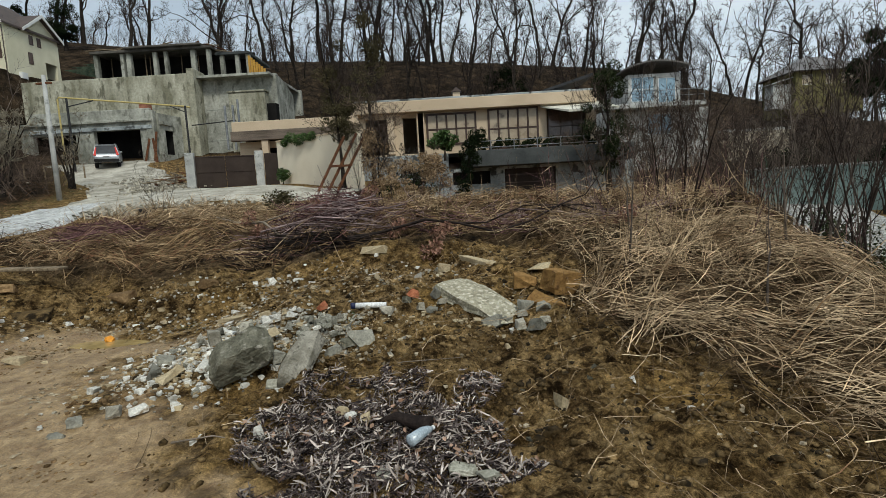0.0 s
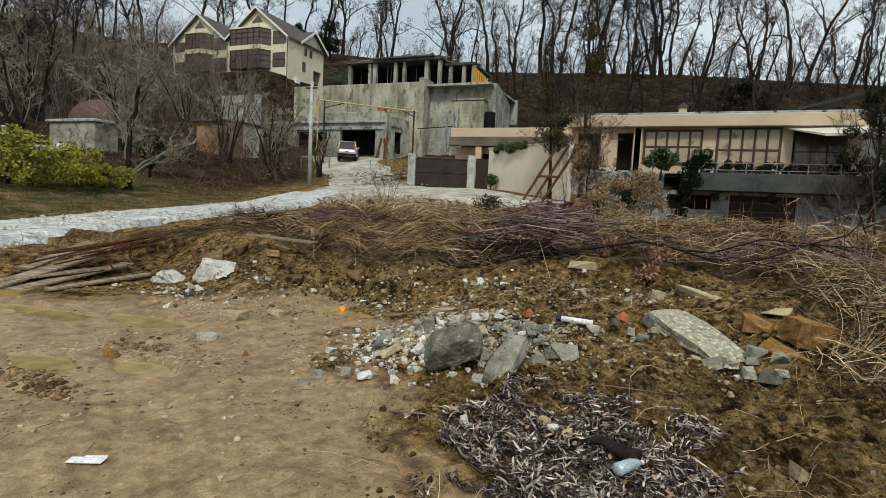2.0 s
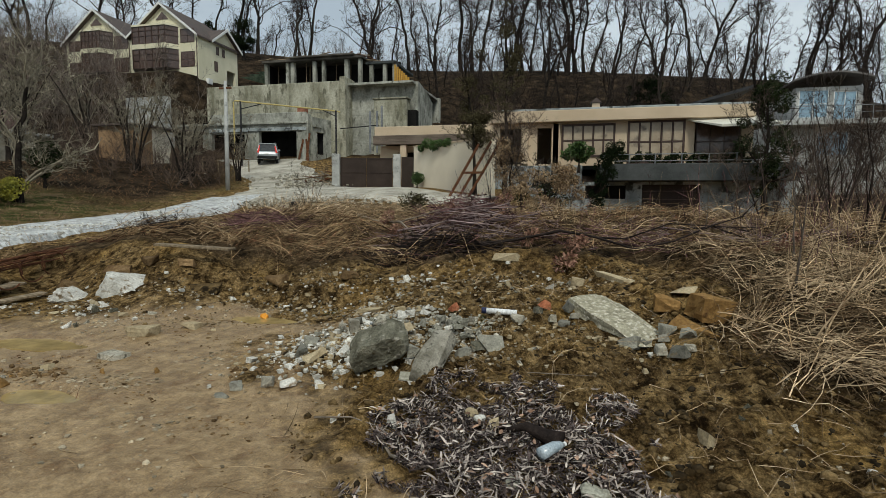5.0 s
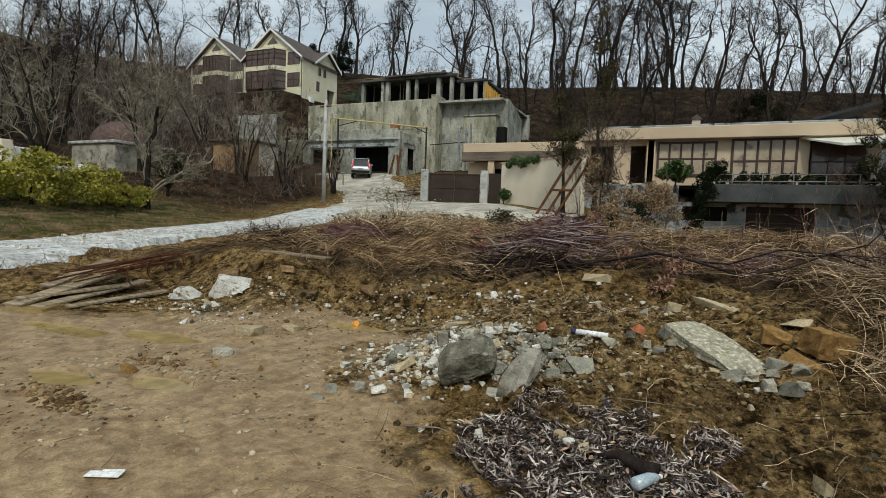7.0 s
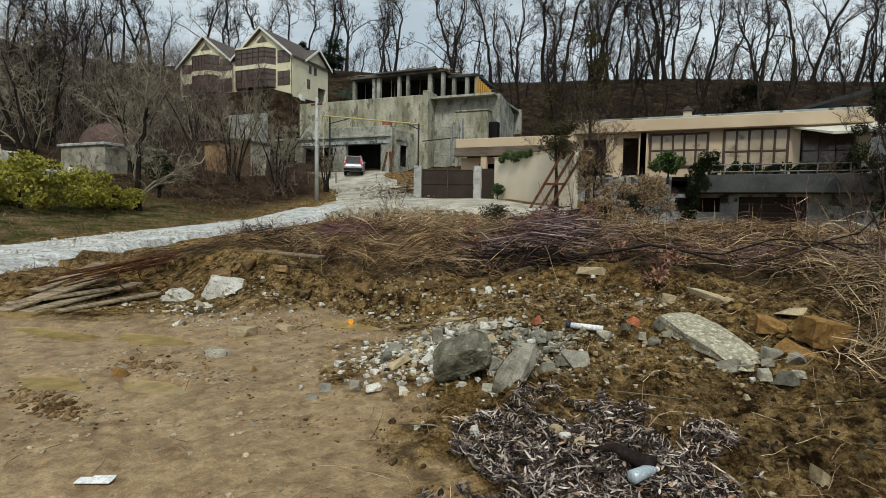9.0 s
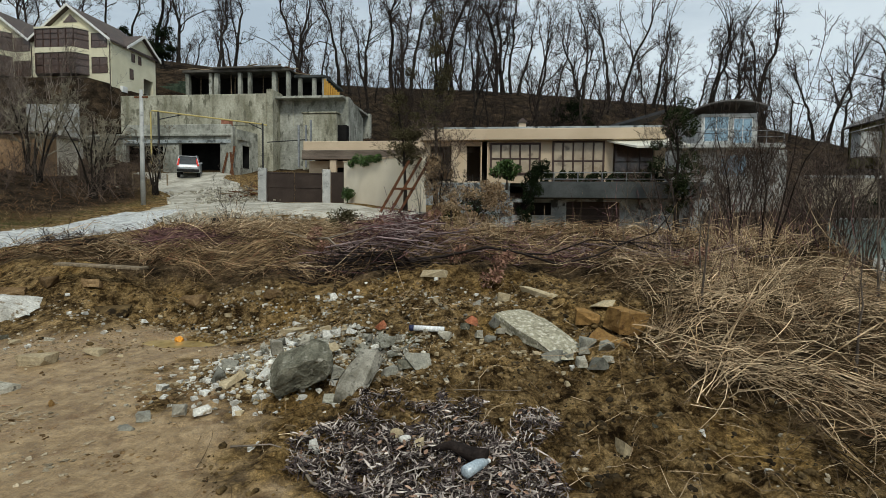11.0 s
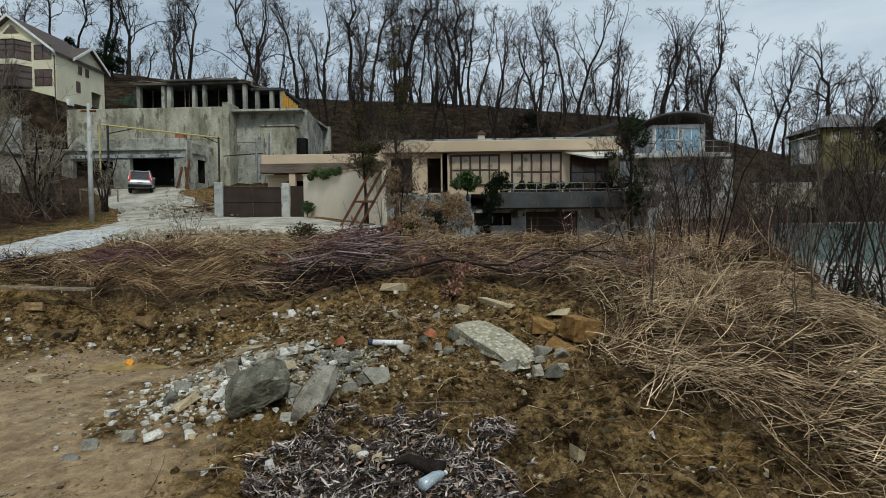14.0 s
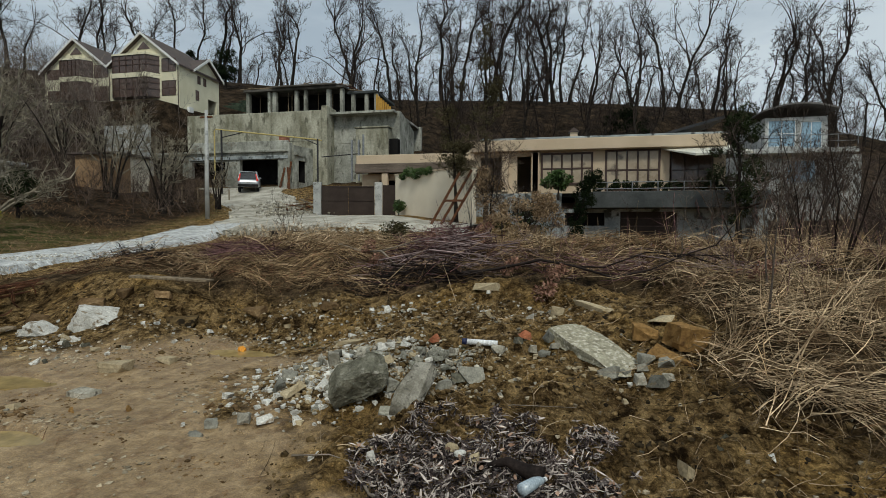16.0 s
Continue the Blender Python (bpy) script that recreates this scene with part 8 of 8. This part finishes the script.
        for y in (-1.38, 1.35):
            wheel = part("wheel", MB().tube([(s * 0.66, y, 0.17), (s * 0.70, y, 0.17), (s * 0.86, y, 0.17), (s * 0.90, y, 0.17)], [0.30, 0.34, 0.34, 0.30], 20), M["rubber"], base, smooth=True)
            part("rim", MB().tube([(s * 0.895, y, 0.17), (s * 0.91, y, 0.17)], [0.21, 0.19], 16), M["steel"], wheel)
    part("rear_bumper", MB().box(-0.86, 0.86, -2.32, -2.1, 0.34, 0.58, 0.05), M["rubber"], base, "black lower bumper")
    part("number_plate", MB().box(-0.26, 0.26, -2.285, -2.25, 0.70, 0.81, 0.005), M["white"], base)
    part("plate_bar", MB().box(-0.2, 0.2, -2.292, -2.286, 0.735, 0.775), M["black"], base)


M["carpaint"] = mat("silver_paint", (0.40, 0.42, 0.44), (0.48, 0.50, 0.52), 1, 0.3, 0.0, 40, metal=0.5, spec=0.6)
M["carglass"] = glass_mat("tinted_glass", (0.02, 0.022, 0.025), 0.06)
M["redlamp"] = mat("red_lamp_plastic", (0.55, 0.02, 0.012), (0.70, 0.04, 0.02), 3, 0.2, 0.0, spec=0.6)
M["rubber"] = mat("black_rubber", (0.015, 0.015, 0.015), (0.03, 0.03, 0.03), 4, 0.85, 0.1)
suv()

# ---- poles, pipes and steel ----
zb = gz(-20.05, 27.0)
pole = thing("utility_pole", pose(-20.05, 27.0, zb), "slim grey concrete utility pole beside the road", "pole")
part("shaft", MB().tube([(0, 0, -0.3), (0, 0, 3), (0.02, 0, 6.3)], [0.13, 0.115, 0.09], 10), M["offwhite"], pole, smooth=True)
part("bracket", MB().box(-0.4, 0.4, -0.05, 0.05, 5.85, 5.95, 0.01), M["rust"], pole)

gas = thing("gas_pipe_frame", pose(0, 0, 5.0), "yellow gas pipe carried on thin black posts", "pipe")
part("pipe", MB().tube([(-27.4, 38, 0.6), (-27.4, 38, 4.6), (-27.3, 38, 4.75), (-20.3, 42, 4.36), (-20.0, 42.3, 4.3)], 0.06, 8), M["yellowpipe"], gas, "yellow painted pipe")
part("post", MB().tube([(-26.9, 38.2, -0.9), (-26.9, 38.2, 4.7)], 0.08, 8), M["black"], gas)
part("post", MB().tube([(-20.25, 42, 0.4), (-20.25, 42, 4.4)], 0.08, 8), M["black"], gas)
part("brace", MB().tube([(-26.9, 38.2, 4.1), (-25.5, 39, 4.6)], 0.04, 6).tube([(-20.25, 42, 3.9), (-21.2, 41.5, 4.35)], 0.04, 6), M["black"], gas)
part("side_rail", MB().tube([(-20.0, 42.3, 2.9), (-16.0, 41, 2.9)], 0.045, 6), M["black"], gas)
for x in (-16.4, -15.8, -15.4):
    part("flue", MB().tube([(x, 40.2, 0.6), (x, 40.2, 3.9 + 0.4 * (x > -15.5))], 0.09, 8), M["steel"], gas, "steel flue pipe")

lad = thing("steel_frame", pose(-5.7, 24.0, gz(-5.7, 24.0)), "rusty leaning steel frame of three bars", "frame")
zl = gz(-5.7, 24.0)
for (x0, z0), (x1, z1) in (((-5.98, 1.7), (-4.50, 4.30)), ((-5.66, 1.45), (-3.93, 4.42)), ((-5.22, 1.45), (-3.38, 4.62))):
    part("bar", MB().box(-0.055, 0.055, -0.05, 0.05, 0, math.hypot(x1 - x0, z1 - z0), 0.006, pose(x0 + 5.7, 0, z0 - zl, 0, math.degrees(math.atan2(x1 - x0, z1 - z0)), 0)), M["rust"], lad)
part("crossbar", MB().box(-5.28 + 5.7, -4.22 + 5.7, -0.12, -0.051, 3.0 - zl - 0.05, 3.0 - zl + 0.05, 0.005), M["rust"], lad)

tyre = thing("concrete_ring", pose(-11.3, 20.0, gz(-11.3, 20.0)), "dark lidded concrete ring lying beside the road", "manhole ring")
part("ring", MB().tube([(0, 0, -0.1), (0, 0, 0.06), (0, 0, 0.30), (0, 0, 0.36)], [0.50, 0.54, 0.54, 0.50], 24), M["rubber"], tyre, smooth=False)
part("lid", MB().tube([(0, 0, 0.36), (0, 0, 0.40)], [0.46, 0.42], 24), M["slate"], tyre)
stone("stone_block", hull(230, 0.55, 0.4, 0.42, 16, 0.4), M["tanstone"], rest(-10.75, 19.75, 20), "tan stone block beside the concrete ring")
for i, (x, y) in enumerate(((-9.8, 19.2), (-9.3, 18.9))):
    stone("white_sack", hull(231 + i, 0.7, 0.3, 0.22, 26, 0.9, True, 1, 0.01), M["whitestone"], rest(x, y, 10 - 30 * i), "crumpled whitish sack on the verge", "sack")

# boards and reinforcing bars at the edge of the mud
def board(x0, y0, dz0, x1, y1, dz1, w, material="wood", label="weathered grey board at the edge of the mud"):
    a, b = Vector((x0, y0, gz(x0, y0) + dz0)), Vector((x1, y1, gz(x1, y1) + dz1))
    d = b - a
    m = Matrix.Translation(a) @ d.to_track_quat("Y", "Z").to_matrix().to_4x4()
    ob = new("board", MB().box(-w * 0.7, w * 0.7, 0, d.length, -0.014, 0.02, 0.005).mesh("board", M[material]))
    ob.matrix_world = m
    return tagged(ob, label, "board", "boards by the mud")


for i, q in enumerate(((-8.45, 4.05, 0.03, -8.75, 6.0, 0.22, 0.22), (-8.2, 4.2, 0.03, -8.3, 6.0, 0.14, 0.18), (-8.9, 4.75, 0.06, -9.05, 5.9, 0.30, 0.2), (-7.95, 4.5, 0.02, -7.7, 5.9, 0.06, 0.12), (-8.6, 4.2, 0.09, -8.2, 5.5, 0.14, 0.16), (-6.4, 6.7, 0.3, -5.1, 6.75, 0.28, 0.14))):
    board(*q)
bars = thing("rebar_bundle", pose(-8.2, 5.0, gz(-8.2, 5.0)), "rusty bundle of reinforcing bars along the road edge", "rebar")
z0 = gz(-8.2, 5.0)
rbar = np.random.RandomState(61)
for i in range(16):
    ax, ay, az = -8.1 + rbar.normal(0, 0.2), 4.9 + rbar.normal(0, 0.25), 0.56 + rbar.uniform(-0.12, 0.10)
    bx, by, bz = -11.2 + rbar.normal(0, 0.35), 13.0 + rbar.normal(0, 0.7), 0.90 + rbar.uniform(-0.10, 0.08)
    pts = []
    for k in range(6):
        s = k / 5
        pts.append((ax + (bx - ax) * s + 8.2, ay + (by - ay) * s - 5.0, az + (bz - az) * s - z0 + 0.04 * math.sin(s * 9 + i)))
    part("bar", MB().tube(pts, 0.012, 5), M["rust"], bars)
for i in range(5):
    cx, cy = 0.1 - 0.25 * i, 0.7 + 0.55 * i
    ring = [(cx, cy + 0.2 * math.cos(a), 0.30 + 0.03 * i + 0.2 * math.sin(a)) for a in [6.28319 * k / 18 for k in range(17)]]
    part("stirrup", MB().tube(ring, 0.011, 5), M["rust"], bars)

# ---- litter ----
pipe = thing("plastic_pipe", rest(-0.72, 5.30, 4, 0, 2, -0.04), "white plastic pipe offcut with a dark collar", "pipe")
part("tube", MB().tube([(-0.26, 0, 0.03), (0.06, 0, 0.03)], 0.03, 14), M["plastic_white"], pipe, smooth=True)
part("collar", MB().tube([(-0.31, 0, 0.03), (-0.26, 0, 0.03)], 0.033, 14), M["navy"], pipe, "dark blue collar", True)
stone("broken_brick", hull(233, 0.15, 0.10, 0.09, 14, 0.35), M["redbrick"], rest(-0.38, 5.38, 30, 10, 20, -0.03), "broken orange-red brick on soil", "brick")
stone("broken_brick", hull(234, 0.15, 0.11, 0.09, 12, 0.4), M["redbrick"], rest(-1.35, 5.35, 60), "broken red brick in the rubble", "brick")
stone("orange_fruit", hull(235, 0.10, 0.10, 0.09, 60, 1.2, False, 1, 0.0), M["orangefruit"], rest(-3.92, 5.74, 0, 0, 0, 0.0), "small bright orange ball at the puddle", "ball")
bot = thing("plastic_bottle", rest(-0.19, 2.90, -38, 0, 0, -0.10) @ Matrix.Scale(0.85, 4), "crushed clear bluish plastic bottle", "bottle")
part("bottle_body", MB().tube([(0, -0.12, 0.02), (0, -0.11, 0.02), (0, 0.02, 0.03), (0, 0.08, 0.025), (0, 0.12, 0.02)], [0.02, 0.045, 0.04, 0.03, 0.014], 10), M["bottle"], bot, smooth=True)
part("cap", MB().tube([(0, 0.12, 0.02), (0, 0.14, 0.02)], 0.016, 10), M["plastic_white"], bot)
pp = MB()
for i, (x, y, w, h, a) in enumerate(((0, 0, 0.20, 0.07, 0), (0.04, 0.01, 0.12, 0.06, 8))):
    pp.box(-w / 2 + x, w / 2 + x, -h / 2 + y, h / 2 + y, 0.004 + 0.006 * i, 0.008 + 0.006 * i, 0.0, pose(0, 0, 0, 2 * i, 3 * i, a))
solid("paper_scrap", pp, M["plastic_white"], rest(-3.1, 1.78, 25, 0, 0, -0.004), "folded scrap of white paper on the mud", "paper")
for i, (x, y, s) in enumerate(((0.05, 2.67, 0.15), (0.19, 2.65, 0.13), (-0.38, 2.60, 0.09))):
    stone("plaster_fragment", hull(236 + i, s * 1.2, s * 0.8, 0.04, 16, 0.5, True, 1, 0.004), M["palecrumb"], rest(x, y, 40 * i, 8, 6, -0.04), "flat pale plaster fragment on litter", "fragment")
stone("grey_bag", hull(239, 0.12, 0.09, 0.07, 20, 0.9, True, 1, 0.004), M["boulder"], rest(-0.02, 3.0, 0, 0, 0, -0.03), "crumpled dark grey bag on litter", "bag")

# timber by the gate
for i in range(22):
    a = rbar.uniform(0, 360)
    x, y = -16.7 + rbar.normal(0, 0.5), 33.2 + rbar.normal(0, 1.4)
    L = rbar.uniform(1.0, 2.4)
    ob = new("timber_offcut", MB().box(-0.06, 0.06, -L / 2, L / 2, -0.025, 0.025, 0.006).mesh("timber_offcut", M["wood" if i % 3 else "rust"]))
    ob.matrix_world = pose(x, y, gz(x, y) + 0.08 + 0.05 * (i % 9), rbar.uniform(-14, 14), rbar.uniform(-10, 10), 70 + rbar.normal(0, 28))
    tagged(ob, "weathered timber offcut in a pile by the gate", "timber", "timber pile")

# ---- left side: balustrade, domed pavilion, hut ----
def balustrade():
    base = thing("balustrade", pose(-30.0, 9.5, 2.3), "white cast balustrade on a low cream wall", "balustrade")
    L = 9.0
    part("plinth", MB().box(-0.12, 0.12, 0, L, -1.2, 0.45, 0.02), M["wallcream"], base, "low cream plinth wall")
    part("rail", MB().box(-0.13, 0.13, 0, L, 1.12, 1.24, 0.02), M["white"], base)
    one = MB().tube([(0, 0, 0.45), (0, 0, 0.52), (0, 0, 0.66), (0, 0, 0.8), (0, 0, 0.98), (0, 0, 1.12)], [0.07, 0.05, 0.09, 0.06, 0.045, 0.07], 8).mesh("baluster", M["white"], True)
    for i in range(38):
        ob = part("baluster", one, None, base)
        ob.location = (0, 0.15 + i * 0.235, 0)
    part("pier", MB().box(-0.2, 0.2, L, L + 0.4, -1.2, 1.45, 0.03), M["white"], base)


balustrade()
M["agedcream"] = mat("aged_cream_render", (0.22, 0.205, 0.165), (0.46, 0.43, 0.355), 0.7, 0.9, 0.2, 8, (0.15, 0.135, 0.105), 0.58, grain=0.2)
pav = thing("domed_pavilion", pose(-33.4, 22.8, 2.6), "cream pavilion with a brown domed roof", "pavilion")
part("wall", MB().box(-4.4, 0, 0, 4.4, -0.8, 3.0, 0.05), M["agedcream"], pav, "stained pale wall")
part("cornice", MB().box(-4.55, 0.15, -0.15, 4.55, 3.0, 3.2, 0.04), M["offwhite"], pav)
dome = MB()
rings = [(2.05 * math.cos(a), 3.2 + 1.6 * math.sin(a)) for a in [math.pi / 2 * k / 7 for k in range(8)]]
vs, fs = [], []
for r, z in rings:
    vs += [(-2.2 + r * math.cos(6.28319 * j / 28), 2.2 + r * math.sin(6.28319 * j / 28), z) for j in range(28)]
for k in range(7):
    fs += [(k * 28 + j, k * 28 + (j + 1) % 28, (k + 1) * 28 + (j + 1) % 28, (k + 1) * 28 + j) for j in range(28)]
part("dome", dome.add(vs, fs), M["domebrown"], pav, "brown weathered dome", True)
solid("garden_wall", MB().box(-0.2, 0.2, 0, 9, -1, 2.3, 0.03), M["white"], pose(-34.6, 9.8, 2.4), "white plastered garden wall", "wall")
solid("garden_pier", MB().box(-0.3, 0.3, 0, 0.6, -1, 2.6, 0.03), M["wallcream"], pose(-34.3, 16.8, 2.4), "cream garden wall pier", "pier")
hut = thing("brick_hut", pose(-31.0, 31.8, 4.0), "small brick and plaster hut under bare trees", "hut")
part("wall", MB().box(-3.5, 0, 0, 1.4, -0.5, 3.0, 0.03), M["hutbrick"], hut, "ochre brick wall")
part("wall", MB().box(-3.5, -0.05, 1.4, 3.3, -0.5, 3.0, 0.03), M["wallcream"], hut)
part("roof", MB().box(-3.9, 0.4, -0.3, 3.6, 3.0, 3.14, 0.02), M["roofbrown"], hut)
for i, (x0, x1, y, z0, z1) in enumerate(((-41.6, -36.9, 41.5, 6.5, 11.2), (-52.0, -48.2, 40.5, 6.0, 9.2), (-52, -47.5, 43, 7, 10.5))):
    solid("retaining_wall", MB().box(0, x1 - x0, 0, 0.5, 0, z1 - z0, 0.05), M["offwhite"], pose(x0, y, z0), "whitewashed retaining wall on the slope", "wall")
# low open shelter left of the garage
sh = thing("lean_to", pose(-41.5, 40.6, 4.6), "low lean-to with a flat roof on posts", "shelter")
part("roof", MB().box(-3.5, 7.2, 0, 2.4, 3.2, 3.4, 0.03), M["roofbrown"], sh)
for i in range(4):
    part("post", MB().box(-3.2 + i * 2.9, -2.95 + i * 2.9, 0.1, 0.35, -0.6, 3.2, 0.02), M["offwhite"], sh)
# sandy fence posts on the bank
for i in range(7):
    x = -31 + i * 1.05
    y = 33.4 + 0.42 * i
    ob = new("fence_post", MB().tube([(0, 0, -0.2), (0, 0, 1.0)], 0.05, 6).mesh("fence_post", M["wood"]))
    ob.matrix_world = pose(x, y, gz(x, y))
    tagged(ob, "weathered wooden fence post on the bank", "post", "bank fence posts")

# ---- right side ----
pw = thing("pool_wall", pose(13.9, 24.6, -0.1, 0, 0, math.degrees(math.atan2(-4.6, 2.7))), "pale turquoise rendered wall below the lot", "wall")
part("panel", MB().box(0, 5.3, 0, 0.25, 0, 1.85, 0.02), M["turquoise"], pw)
part("coping", MB().box(-0.05, 5.35, -0.05, 0.3, 1.85, 1.93, 0.015), M["offwhite"], pw)
cw = thing("kerb_wall", pose(16.6, 20.0, -0.6, 0, 0, -58), "low weathered concrete wall beside the lane", "wall")
part("wall", MB().box(0, 9, 0, 0.3, 0, 0.78, 0.03), M["greyblue"], cw)
for i, (x, y) in enumerate(((15.75, 16.0), (17.05, 22.0), (18.4, 11.6), (15.2, 25.2))):
    gp = thing("fence_post", pose(x, y, -0.5), "green painted steel fence post", "post", "green fence posts")
    part("shaft", MB().tube([(0, 0, 0), (0, 0, 2.85)], 0.04, 8), M["greenpaint"], gp)
    part("cap", MB().tube([(0, 0, 2.85), (0, 0, 2.9)], [0.05, 0.03], 8), M["greenpaint"], gp)
hd = np.random.RandomState(63)
c = [(18.0 + hd.uniform(0, 1.2) + 0.24 * k, 22.5 - 0.42 * k + hd.normal(0, 0.4), 0.3 + hd.uniform(0, 2.9)) for k in range(34)]
hg = thing("hedge", pose(0, 0, 0), "dark overgrown hedge behind the fence", "hedge")
part("leaves", leaf_mesh("leaves", c, [0.9] * 34, 30000, 0.15, M["evergreen"], 64), None, hg)
hg2 = thing("hedge", pose(0, 0, 0), "dark hedge between the lane and the houses", "hedge")
c = [(18 + k * 0.9, 34 + hd.normal(0, 1.0), 1.0 + hd.uniform(0, 1.8)) for k in range(24)]
part("leaves", leaf_mesh("leaves", c, [1.0] * 24, 12000, 0.15, M["evergreen"], 65), None, hg2)
th = thing("tiled_house", pose(40.5, 45, 1.8, 0, 0, -12), "low house with an orange tiled roof", "house")
part("wall", MB().box(0, 12, 0, 7, -3, 2.2, 0.03), M["wallcream"], th)
part("roof", MB().prism([(-0.6, 2.1), (7.6, 2.1), (3.5, 3.9)], -0.5, 12.5, "x"), M["terracotta"], th, "orange tiled roof")
for i in range(16):
    y = hd.uniform(9.4, 12.8)
    x = path_x(y) + 1.0 + hd.uniform(0, 1.3)
    ob = new("yellow_board", MB().box(-0.12, 0.12, -0.7, 0.7, -0.02, 0.02, 0.005).mesh("yellow_board", M["yellowboard"]))
    ob.matrix_world = pose(x, y, gz(x, y) + 0.05 + 0.012 * i, hd.uniform(-3, 3), hd.uniform(-3, 3), -30 + hd.normal(0, 10))
    tagged(ob, "yellow formwork board in a stack", "board", "yellow boards")
tarp = hull(242, 3.0, 1.2, 0.5, 30, 0.8, True, 2, 0.06)
stone("black_tarpaulin", tarp, M["black"], rest(path_x(12.5) + 4.2, 12.5, -60), "crumpled black tarpaulin beside the lane", "tarpaulin")
for i, (x, y, z) in enumerate(((0.35, 26.8, 0.0), (-4.0, 21.6, 0.0))):
    stone("white_bag", hull(243 + i, 0.8, 0.4, 0.3, 26, 0.9, True, 1, 0.02), M["white"], rest(x, y, 20 * i), "crumpled white plastic bag in the weeds", "bag")
